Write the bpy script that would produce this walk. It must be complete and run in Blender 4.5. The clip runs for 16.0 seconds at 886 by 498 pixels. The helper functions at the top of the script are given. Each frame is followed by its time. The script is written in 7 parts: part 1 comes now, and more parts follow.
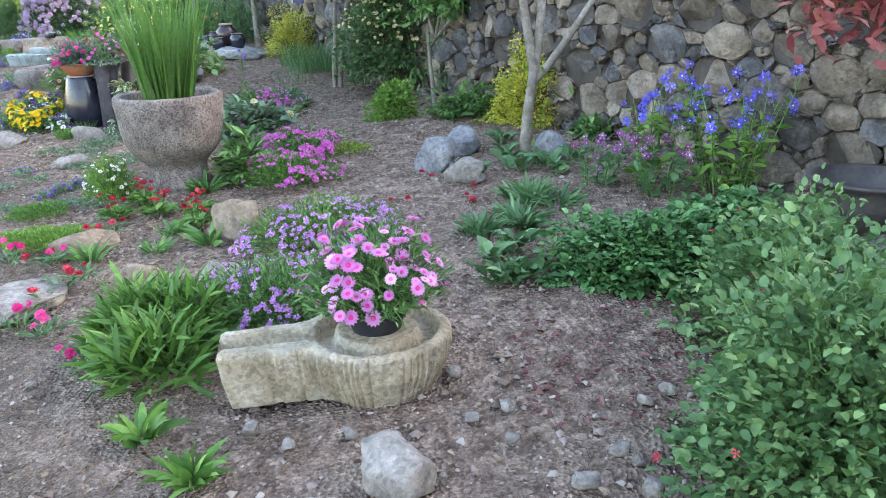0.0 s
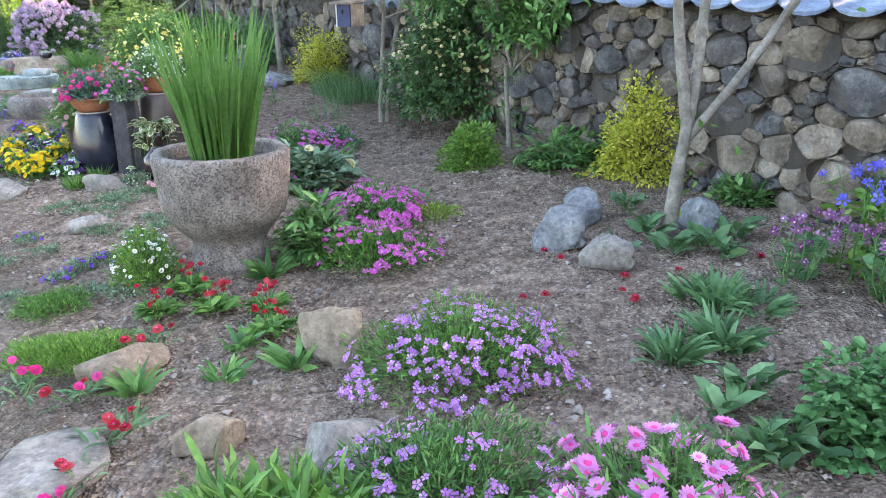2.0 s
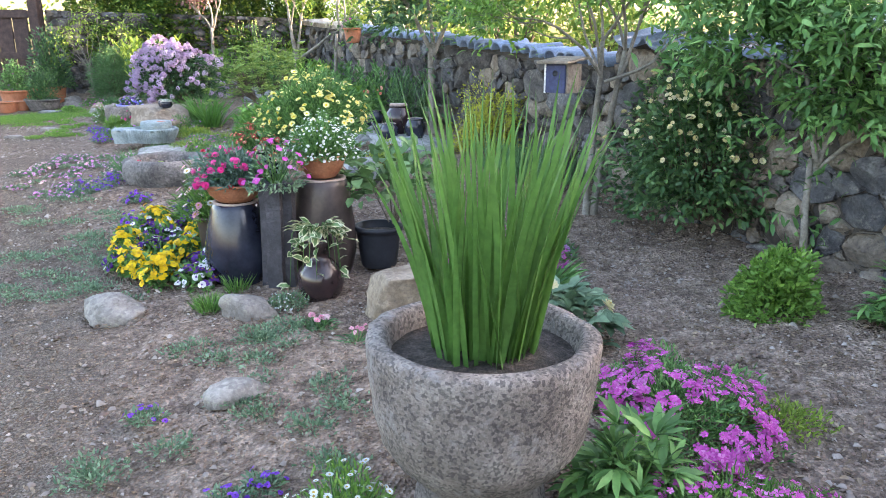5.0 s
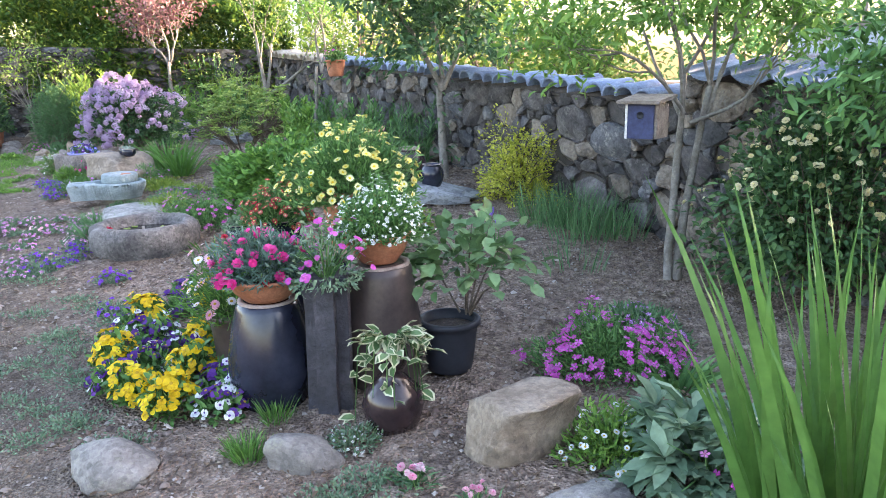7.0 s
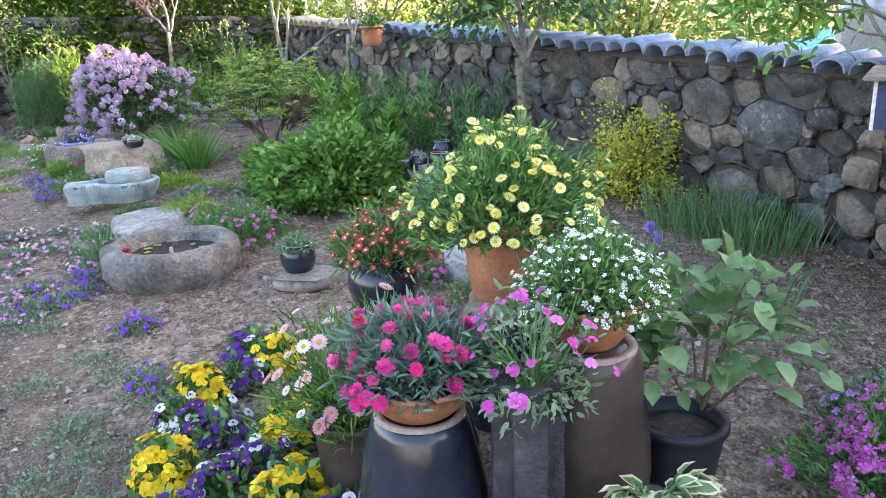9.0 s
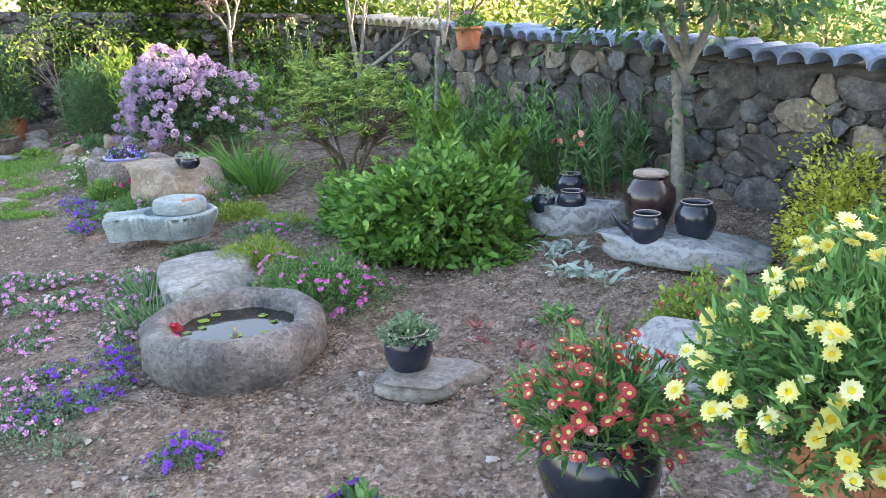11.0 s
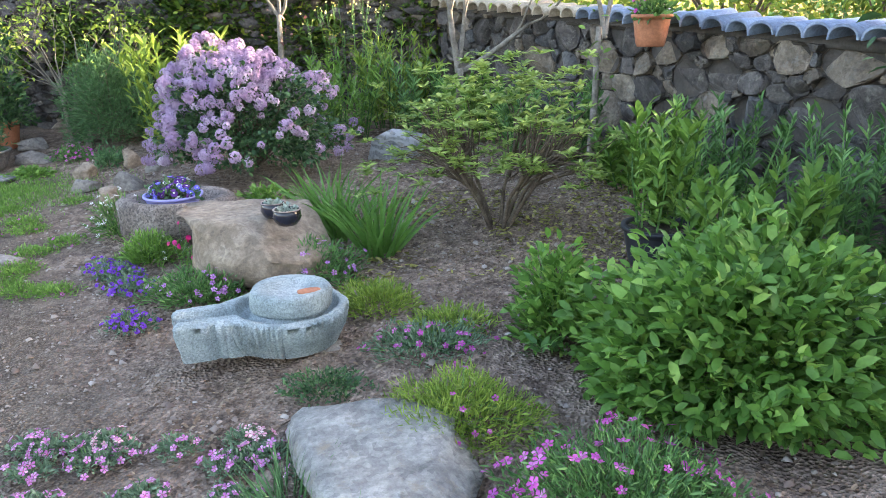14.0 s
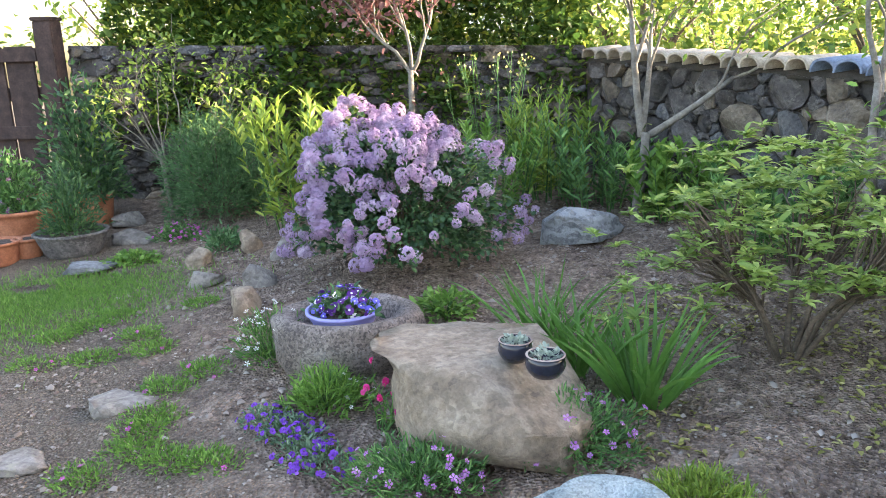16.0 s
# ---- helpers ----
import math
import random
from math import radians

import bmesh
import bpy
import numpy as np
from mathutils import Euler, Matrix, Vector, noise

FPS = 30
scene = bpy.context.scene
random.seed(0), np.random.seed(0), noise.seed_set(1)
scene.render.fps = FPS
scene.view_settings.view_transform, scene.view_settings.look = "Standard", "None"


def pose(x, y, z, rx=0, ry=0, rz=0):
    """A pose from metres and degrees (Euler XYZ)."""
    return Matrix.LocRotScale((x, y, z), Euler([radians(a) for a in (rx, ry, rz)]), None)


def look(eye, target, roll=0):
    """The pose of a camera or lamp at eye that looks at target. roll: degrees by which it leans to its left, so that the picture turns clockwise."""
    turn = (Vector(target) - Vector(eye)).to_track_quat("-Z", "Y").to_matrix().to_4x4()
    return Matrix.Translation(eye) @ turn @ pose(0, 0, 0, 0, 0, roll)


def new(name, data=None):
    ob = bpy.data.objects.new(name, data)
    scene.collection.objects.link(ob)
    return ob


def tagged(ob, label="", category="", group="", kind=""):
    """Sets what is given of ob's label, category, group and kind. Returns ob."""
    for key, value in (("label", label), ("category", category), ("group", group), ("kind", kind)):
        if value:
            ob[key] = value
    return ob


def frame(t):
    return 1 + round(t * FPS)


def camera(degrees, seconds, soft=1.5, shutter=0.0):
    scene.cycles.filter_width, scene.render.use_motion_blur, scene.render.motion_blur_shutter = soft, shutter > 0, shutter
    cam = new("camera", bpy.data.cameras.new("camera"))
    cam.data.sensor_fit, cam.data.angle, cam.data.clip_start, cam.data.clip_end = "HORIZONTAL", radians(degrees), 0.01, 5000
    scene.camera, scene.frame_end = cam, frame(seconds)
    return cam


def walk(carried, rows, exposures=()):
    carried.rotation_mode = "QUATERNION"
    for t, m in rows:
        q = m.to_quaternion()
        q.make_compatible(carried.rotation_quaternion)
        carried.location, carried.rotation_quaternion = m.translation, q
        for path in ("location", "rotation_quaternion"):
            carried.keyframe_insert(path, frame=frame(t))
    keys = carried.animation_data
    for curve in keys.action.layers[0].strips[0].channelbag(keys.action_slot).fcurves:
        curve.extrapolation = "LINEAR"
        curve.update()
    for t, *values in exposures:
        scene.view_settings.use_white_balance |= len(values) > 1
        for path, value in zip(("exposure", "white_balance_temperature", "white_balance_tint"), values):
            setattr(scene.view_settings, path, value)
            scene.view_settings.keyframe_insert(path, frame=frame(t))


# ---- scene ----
cam = camera(60.3, 16.0, soft=0.9)
PATH = [
    (0, (0.049, -0.104, 1.373), (0.023, 1.784, 0.715), -1.81),
    (0.5, (-0.136, 0.136, 1.403), (-0.119, 2.025, 0.745), -1.46),
    (1, (-0.272, 0.436, 1.431), (-0.291, 2.325, 0.776), -0.83),
    (1.5, (-0.427, 0.682, 1.436), (-0.441, 2.577, 0.798), -0.55),
    (2, (-0.616, 0.923, 1.455), (-0.596, 2.821, 0.826), -1.07),
    (2.5, (-0.743, 1.194, 1.457), (-0.811, 3.097, 0.843), -0.97),
    (3, (-0.866, 1.458, 1.481), (-1.037, 3.35, 0.855), -0.61),
    (3.5, (-1.055, 1.716, 1.498), (-1.166, 3.616, 0.884), -1.02),
    (4, (-1.215, 1.97, 1.513), (-1.325, 3.875, 0.914), -1.12),
    (4.5, (-1.342, 2.269, 1.55), (-1.532, 4.18, 0.99), -0.36),
    (4.7, (-1.41, 2.367, 1.55), (-1.601, 4.281, 1.002), -0.06),
    (6.8, (-2.078, 3.292, 1.608), (-2.154, 5.234, 1.134), -0.85),
    (7, (-2.172, 3.385, 1.624), (-2.216, 5.327, 1.148), -1.16),
    (7.5, (-2.353, 3.633, 1.63), (-2.421, 5.568, 1.129), -1.58),
    (8, (-2.483, 3.958, 1.647), (-2.586, 5.889, 1.138), -1.66),
    (8.5, (-2.648, 4.24, 1.628), (-2.658, 6.169, 1.099), -1.77),
    (9, (-2.831, 4.512, 1.639), (-2.846, 6.433, 1.08), -2.15),
    (9.5, (-2.958, 4.84, 1.654), (-3.102, 6.758, 1.108), -1.82),
    (9.7, (-3.006, 4.952, 1.652), (-3.167, 6.868, 1.099), -1.46),
    (11.8, (-3.53, 6.038, 1.669), (-3.633, 7.956, 1.115), -1.75),
    (12, (-3.619, 6.147, 1.682), (-3.724, 8.065, 1.125), -2.05),
    (12.5, (-3.803, 6.47, 1.671), (-3.99, 8.383, 1.121), -1.97),
    (13, (-3.967, 6.759, 1.69), (-4.215, 8.66, 1.119), -1.36),
    (13.5, (-4.189, 7.007, 1.696), (-4.301, 8.917, 1.113), -1.32),
    (14, (-4.407, 7.258, 1.69), (-4.492, 9.167, 1.099), -0.81),
    (14.5, (-4.612, 7.543, 1.715), (-4.746, 9.451, 1.129), -0.04),
    (15, (-4.867, 7.748, 1.71), (-5.025, 9.664, 1.162), -0.87),
    (15.5, (-5.112, 7.936, 1.746), (-5.282, 9.861, 1.232), -2.04),
    (16, (-5.293, 8.232, 1.762), (-5.486, 10.164, 1.281), -1.77),
]
walk(cam, [(t, look(eye, target, roll)) for t, eye, target, roll in PATH], [(0.0, 3.66, 6950, 21), (4.0, 3.56, 6900, 22), (7.0, 3.45, 6650, 25), (9.0, 3.44, 6800, 24), (12.0, 3.36, 6950, 22), (16.0, 3.24, 6900, 22)])

# ---------------- world, sun, exposure ----------------
SUN_AZ, SUN_EL = 12.0, 10.0          # degrees; azimuth from +x towards +y
world = bpy.data.worlds.new("sky_world")
scene.world = world
world.use_nodes = True
wn = world.node_tree
sky = wn.nodes.new("ShaderNodeTexSky")
sky.sky_type = 'NISHITA'
sky.sun_disc = False
sky.sun_elevation = radians(SUN_EL)
sky.sun_rotation = radians(90 - SUN_AZ)
sky.dust_density = 2.5
wn.links.new(sky.outputs[0], wn.nodes["Background"].inputs[0])
wn.nodes["Background"].inputs[1].default_value = 0.15
sun_data = bpy.data.lights.new("sun", 'SUN')
sun_data.energy, sun_data.angle, sun_data.color = 4.0, radians(0.6), (1.0, 0.86, 0.62)
sun = new("sun", sun_data)
sdir = Vector((math.cos(radians(SUN_AZ)) * math.cos(radians(SUN_EL)), math.sin(radians(SUN_AZ)) * math.cos(radians(SUN_EL)), math.sin(radians(SUN_EL))))
sun.matrix_world = look(sdir * 60, (0, 0, 0))

# ---------------- materials ----------------


def nodes_of(name):
    m = bpy.data.materials.new(name)
    m.use_nodes = True
    return m, m.node_tree, m.node_tree.nodes["Principled BSDF"]


def add(nt, kind, **sets):
    n = nt.nodes.new(kind)
    for k, v in sets.items():
        n.inputs[k.replace("_", " ")].default_value = v
    return n


def ramp(nt, fac, stops):
    r = nt.nodes.new("ShaderNodeValToRGB")
    e = r.color_ramp.elements
    while len(e) < len(stops):
        e.new(0.5)
    for el, (p, c) in zip(e, stops):
        el.position, el.color = p, (*c, 1)
    nt.links.new(fac, r.inputs[0])
    return r.outputs[0]


def mixed(nt, fac, a, b, mode='MIX'):
    m = nt.nodes.new("ShaderNodeMix")
    m.data_type, m.blend_type = 'RGBA', mode
    for sock, v in ((m.inputs[0], fac), (m.inputs[6], a), (m.inputs[7], b)):
        if isinstance(v, (int, float)):
            sock.default_value = v
        elif isinstance(v, tuple):
            sock.default_value = (*v, 1)
        else:
            nt.links.new(v, sock)
    return m.outputs[2]


def varied(nt, col, rand, lo, hi):
    mr = add(nt, "ShaderNodeMapRange")
    nt.links.new(rand, mr.inputs[0])
    mr.inputs[3].default_value, mr.inputs[4].default_value = lo, hi
    h = nt.nodes.new("ShaderNodeHueSaturation")
    nt.links.new(mr.outputs[0], h.inputs["Value"])
    nt.links.new(col, h.inputs["Color"])
    return h.outputs[0]


def stone_mat(name, dark, mid, light, scale=6.0, fine=90.0, speck=0.0, rough=0.85, bump=0.5, lichen=None, objrand=0.0, metallic=0.0, bands=None, deep=0.008):
    """Mineral surface: broad stains, fine grain, optional specks and lichen."""
    m, nt, b = nodes_of(name)
    geo = nt.nodes.new("ShaderNodeNewGeometry")
    pos = geo.outputs["Position"]
    n1 = add(nt, "ShaderNodeTexNoise", Scale=scale, Detail=6.0, Roughness=0.65)
    n2 = add(nt, "ShaderNodeTexNoise", Scale=fine, Detail=4.0, Roughness=0.7)
    nt.links.new(pos, n1.inputs["Vector"])
    nt.links.new(pos, n2.inputs["Vector"])
    col = ramp(nt, n1.outputs[0], [(0.3, dark), (0.5, mid), (0.7, light)])
    g = ramp(nt, n2.outputs[0], [(0.3, (0.6, 0.6, 0.6)), (0.7, (1.3, 1.3, 1.3))])
    col = mixed(nt, 0.7, col, g, 'MULTIPLY')
    if speck:
        v = add(nt, "ShaderNodeTexVoronoi", Scale=fine * 1.1)
        nt.links.new(pos, v.inputs["Vector"])
        s = ramp(nt, v.outputs["Color"], [(0.25, (0.25, 0.24, 0.25)), (0.45, (1.0, 0.97, 0.95)), (0.8, (1.6, 1.55, 1.5))])
        col = mixed(nt, speck, col, s, 'MULTIPLY')
    if lichen:
        n3 = add(nt, "ShaderNodeTexNoise", Scale=scale * 1.7, Detail=8.0, Roughness=0.75)
        nt.links.new(pos, n3.inputs["Vector"])
        lm = ramp(nt, n3.outputs[0], [(0.55, (0, 0, 0)), (0.66, (1, 1, 1))])
        col = mixed(nt, lm, col, lichen)
    if bands:
        wv = add(nt, "ShaderNodeTexWave", Scale=5.0, Distortion=9.0, Detail=4.0)
        wv.inputs["Detail Scale"].default_value = 2.2
        wv.bands_direction = 'Z'
        nt.links.new(pos, wv.inputs["Vector"])
        col = mixed(nt, ramp(nt, wv.outputs["Fac"], [(0.45, (0, 0, 0)), (0.75, (0.85, 0.85, 0.85))]), col, bands)
    if objrand:
        oi = nt.nodes.new("ShaderNodeObjectInfo")
        col = varied(nt, col, oi.outputs["Random"], 1 - objrand, 1 + objrand)
    nt.links.new(col, b.inputs["Base Color"])
    b.inputs["Roughness"].default_value = rough
    b.inputs["Metallic"].default_value = metallic
    rough_mix = nt.nodes.new("ShaderNodeMath")
    rough_mix.operation = 'MULTIPLY_ADD'
    nt.links.new(n1.outputs[0], rough_mix.inputs[0])
    rough_mix.inputs[1].default_value = 2.2
    nt.links.new(n2.outputs[0], rough_mix.inputs[2])
    add_bump(nt, b, rough_mix.outputs[0], bump, deep)
    return m


def add_bump(nt, b, height, strength, dist):
    bp = nt.nodes.new("ShaderNodeBump")
    bp.inputs["Strength"].default_value, bp.inputs["Distance"].default_value = strength, dist
    nt.links.new(height, bp.inputs["Height"])
    nt.links.new(bp.outputs[0], b.inputs["Normal"])


def leaf_mat(name, a, c, tip=None, rough=0.5, through_light=0.25, island=True):
    """Leaf or petal: colour differs leaf by leaf, some light shines through."""
    m, nt, b = nodes_of(name)
    geo = nt.nodes.new("ShaderNodeNewGeometry")
    stops = [(0.0, a), (0.75, c)] + ([(1.0, tip)] if tip else [])
    if island:
        rand = geo.outputs["Random Per Island"]
    else:
        rand = nt.nodes.new("ShaderNodeObjectInfo").outputs["Random"]
    col = ramp(nt, rand, stops)
    n1 = add(nt, "ShaderNodeTexNoise", Scale=45.0, Detail=3.0)
    nt.links.new(geo.outputs["Position"], n1.inputs["Vector"])
    col = mixed(nt, 0.6, col, ramp(nt, n1.outputs[0], [(0.3, (0.68, 0.68, 0.68)), (0.7, (1.25, 1.25, 1.25))]), 'MULTIPLY')
    nt.links.new(col, b.inputs["Base Color"])
    b.inputs["Roughness"].default_value = rough
    b.inputs["Specular IOR Level"].default_value = 0.35
    tr = nt.nodes.new("ShaderNodeBsdfTranslucent")
    nt.links.new(col, tr.inputs[0])
    mx = nt.nodes.new("ShaderNodeMixShader")
    mx.inputs[0].default_value = through_light
    nt.links.new(b.outputs[0], mx.inputs[1])
    nt.links.new(tr.outputs[0], mx.inputs[2])
    nt.links.new(mx.outputs[0], nt.nodes["Material Output"].inputs[0])
    return m


def glaze_mat(name, a, c, rough=0.22, scale=8.0, coat=0.4):
    m, nt, b = nodes_of(name)
    geo = nt.nodes.new("ShaderNodeNewGeometry")
    n1 = add(nt, "ShaderNodeTexNoise", Scale=scale, Detail=5.0, Roughness=0.7)
    nt.links.new(geo.outputs["Position"], n1.inputs["Vector"])
    col = ramp(nt, n1.outputs[0], [(0.35, a), (0.68, c)])
    n2 = add(nt, "ShaderNodeTexNoise", Scale=60.0, Detail=3.0)
    nt.links.new(geo.outputs["Position"], n2.inputs["Vector"])
    nt.links.new(col, b.inputs["Base Color"])
    rr = add(nt, "ShaderNodeMapRange")
    nt.links.new(n1.outputs[0], rr.inputs[0])
    rr.inputs[3].default_value, rr.inputs[4].default_value = rough, rough + 0.18
    nt.links.new(rr.outputs[0], b.inputs["Roughness"])
    b.inputs["Coat Weight"].default_value = coat * 0.5
    b.inputs["Specular IOR Level"].default_value = 0.3
    b.inputs["Coat Roughness"].default_value = 0.15
    add_bump(nt, b, n2.outputs[0], 0.15, 0.004)
    return m


def ground_mat():
    m, nt, b = nodes_of("soil_and_gravel")
    geo = nt.nodes.new("ShaderNodeNewGeometry")
    pos = geo.outputs["Position"]
    big = add(nt, "ShaderNodeTexNoise", Scale=1.1, Detail=6.0, Roughness=0.65)
    mid = add(nt, "ShaderNodeTexNoise", Scale=14.0, Detail=6.0, Roughness=0.75)
    vor = add(nt, "ShaderNodeTexVoronoi", Scale=75.0)
    vor2 = add(nt, "ShaderNodeTexVoronoi", Scale=190.0)
    for n in (big, mid, vor, vor2):
        nt.links.new(pos, n.inputs["Vector"])
    soil = ramp(nt, mid.outputs[0], [(0.3, (0.085, 0.06, 0.047)), (0.48, (0.225, 0.172, 0.138)), (0.72, (0.43, 0.35, 0.29))])
    grit = ramp(nt, vor.outputs["Color"], [(0.1, (0.5, 0.48, 0.47)), (0.5, (0.95, 0.93, 0.9)), (0.95, (1.6, 1.55, 1.5))])
    soil = mixed(nt, 0.75, soil, grit, 'MULTIPLY')
    sand = ramp(nt, vor2.outputs["Color"], [(0.1, (0.080, 0.062, 0.047)), (0.5, (0.150, 0.121, 0.095)), (0.9, (0.285, 0.24, 0.195))])
    sand = mixed(nt, 0.7, sand, ramp(nt, mid.outputs[0], [(0.3, (0.7, 0.68, 0.66)), (0.7, (1.2, 1.2, 1.2))]), 'MULTIPLY')
    sep = nt.nodes.new("ShaderNodeSeparateXYZ")
    nt.links.new(pos, sep.inputs[0])

    def madd(a_sock, k, c):
        n = nt.nodes.new("ShaderNodeMath")
        n.operation = 'MULTIPLY_ADD'
        nt.links.new(a_sock, n.inputs[0])
        n.inputs[1].default_value = k
        if isinstance(c, float):
            n.inputs[2].default_value = c
        else:
            nt.links.new(c, n.inputs[2])
        return n.outputs[0]
    # trodden path to the west of the beds
    edge = madd(sep.outputs[0], 1.0, madd(sep.outputs[1], 0.60, madd(big.outputs[0], 1.0, -0.25)))
    mask = ramp(nt, edge, [(0.0, (1, 1, 1)), (0.45, (0, 0, 0))])
    col = mixed(nt, mask, soil, sand)
    damp = ramp(nt, big.outputs[0], [(0.35, (0.78, 0.76, 0.75)), (0.65, (1.12, 1.1, 1.08))])
    col = mixed(nt, 0.8, col, damp, 'MULTIPLY')
    nt.links.new(col, b.inputs["Base Color"])
    b.inputs["Roughness"].default_value = 0.95
    b.inputs["Specular IOR Level"].default_value = 0.2
    bp = nt.nodes.new("ShaderNodeBump")
    bp.inputs["Strength"].default_value, bp.inputs["Distance"].default_value = 1.0, 0.02
    nt.links.new(vor.outputs["Distance"], bp.inputs["Height"])
    nt.links.new(bp.outputs[0], b.inputs["Normal"])
    return m


M = {}
M["ground"] = ground_mat()
M["granite"] = stone_mat("granite_warm", (0.105, 0.088, 0.078), (0.19, 0.162, 0.145), (0.29, 0.26, 0.235), 8, 120, 0.6, bump=1.0, lichen=(0.27, 0.25, 0.24))
M["granite_grey"] = stone_mat("granite_grey", (0.085, 0.078, 0.076), (0.16, 0.149, 0.142), (0.26, 0.243, 0.23), 8, 60, 0.3, bump=1.0, lichen=(0.30, 0.285, 0.265), deep=0.02)
M["mill_stone"] = stone_mat("cut_limestone", (0.22, 0.18, 0.115), (0.35, 0.295, 0.205), (0.47, 0.42, 0.335), 8, 70, 0.3, bump=0.9, lichen=(0.33, 0.31, 0.24))
M["blue_stone"] = stone_mat("blue_grey_cut_stone", (0.16, 0.205, 0.215), (0.26, 0.325, 0.335), (0.38, 0.44, 0.45), 7, 170, 0.3, bump=0.7)
M["beige_rock"] = stone_mat("beige_rock", (0.16, 0.12, 0.085), (0.26, 0.205, 0.15), (0.36, 0.295, 0.225), 9, 45, 0.2, bump=1.0)
M["pale_rock"] = stone_mat("pale_rock", (0.13, 0.115, 0.10), (0.22, 0.20, 0.178), (0.33, 0.31, 0.28), 7, 50, 0.25, bump=1.0, lichen=(0.30, 0.28, 0.22))
M["grey_rock"] = stone_mat("grey_blue_rock", (0.11, 0.118, 0.13), (0.20, 0.212, 0.225), (0.31, 0.323, 0.335), 8, 50, 0.25, bump=1.0)
M["marble_rock"] = stone_mat("pale_blue_white_rock", (0.13, 0.14, 0.15), (0.24, 0.255, 0.265), (0.37, 0.38, 0.38), 9, 60, 0.25, bump=1.4, lichen=(0.30, 0.28, 0.24), bands=(0.36, 0.375, 0.385))
M["slab_rock"] = stone_mat("pale_weathered_slab", (0.18, 0.182, 0.175), (0.30, 0.30, 0.285), (0.42, 0.415, 0.395), 7, 45, 0.25, bump=1.3, lichen=(0.27, 0.24, 0.19), deep=0.016)
M["wall_stone"] = stone_mat("wall_stone_dark", (0.040, 0.036, 0.036), (0.092, 0.083, 0.080), (0.18, 0.164, 0.154), 9, 55, 0.2, bump=1.0, lichen=(0.20, 0.185, 0.165), objrand=0.45, deep=0.02)
M["wall_stone_tan"] = stone_mat("wall_stone_tan", (0.105, 0.084, 0.067), (0.20, 0.164, 0.130), (0.32, 0.275, 0.222), 8, 50, 0.2, bump=1.0, lichen=(0.20, 0.19, 0.17), objrand=0.35, deep=0.02)
M["wall_stone_blue"] = stone_mat("wall_stone_blue_grey", (0.042, 0.043, 0.048), (0.092, 0.093, 0.10), (0.17, 0.168, 0.17), 8, 50, 0.2, bump=1.0, lichen=(0.24, 0.23, 0.21), objrand=0.4, deep=0.02)
M["mortar"] = stone_mat("wall_core_earth", (0.035, 0.03, 0.027), (0.06, 0.052, 0.045), (0.10, 0.085, 0.075), 8, 60, bump=0.8)
M["tile"] = stone_mat("blue_grey_roof_tile", (0.10, 0.135, 0.21), (0.175, 0.225, 0.33), (0.27, 0.335, 0.46), 5, 60, 0.1, rough=0.42, bump=0.3, objrand=0.18)
M["tile_tan"] = stone_mat("weathered_tan_roof_tile", (0.28, 0.22, 0.17), (0.42, 0.35, 0.28), (0.55, 0.48, 0.40), 5, 60, 0.1, rough=0.6, bump=0.3, objrand=0.18)
M["terracotta"] = stone_mat("terracotta", (0.30, 0.105, 0.05), (0.40, 0.15, 0.075), (0.50, 0.22, 0.12), 7, 70, 0.0, rough=0.7, bump=0.25)
M["soil"] = stone_mat("potting_soil", (0.025, 0.018, 0.014), (0.06, 0.045, 0.035), (0.14, 0.11, 0.09), 40, 160, 0.3, bump=1.0)
M["onggi"] = glaze_mat("dark_glazed_earthenware", (0.012, 0.014, 0.024), (0.030, 0.034, 0.054), 0.10, 6, 1.0)
M["onggi_brown"] = glaze_mat("brown_glazed_earthenware", (0.035, 0.026, 0.024), (0.085, 0.062, 0.055), 0.3, 6)
M["onggi_plum"] = glaze_mat("plum_brown_glaze", (0.020, 0.012, 0.014), (0.055, 0.033, 0.034), 0.12, 6, 1.0)
M["raw_clay"] = stone_mat("unglazed_clay_rim", (0.22, 0.16, 0.13), (0.34, 0.26, 0.22), (0.46, 0.38, 0.33), 9, 80, bump=0.3)
M["black_plastic"] = glaze_mat("black_plastic", (0.014, 0.016, 0.021), (0.028, 0.031, 0.040), 0.38, 10, 0.0)
M["charred"] = stone_mat("charred_post_wood", (0.018, 0.017, 0.021), (0.042, 0.040, 0.048), (0.09, 0.085, 0.095), 9, 60, rough=0.6, bump=1.0)
M["bark"] = stone_mat("smooth_grey_bark", (0.115, 0.10, 0.082), (0.20, 0.18, 0.152), (0.31, 0.285, 0.25), 14, 70, bump=0.6)
M["twig"] = stone_mat("brown_twig", (0.07, 0.05, 0.035), (0.12, 0.09, 0.065), (0.19, 0.15, 0.11), 20, 80, bump=0.4)
M["old_wood"] = stone_mat("weathered_wood", (0.13, 0.105, 0.085), (0.23, 0.195, 0.165), (0.34, 0.30, 0.26), 14, 80, bump=0.6)
M["brown_wood"] = stone_mat("dark_brown_stained_wood", (0.028, 0.018, 0.016), (0.055, 0.034, 0.030), (0.09, 0.055, 0.048), 12, 80, bump=0.4)
M["navy_paint"] = stone_mat("navy_paint", (0.020, 0.026, 0.075), (0.032, 0.042, 0.11), (0.05, 0.06, 0.14), 10, 60, rough=0.7, bump=0.2)
M["white_paint"] = stone_mat("white_paint", (0.62, 0.61, 0.58), (0.72, 0.71, 0.69), (0.80, 0.79, 0.77), 5, 60, rough=0.6, bump=0.15)
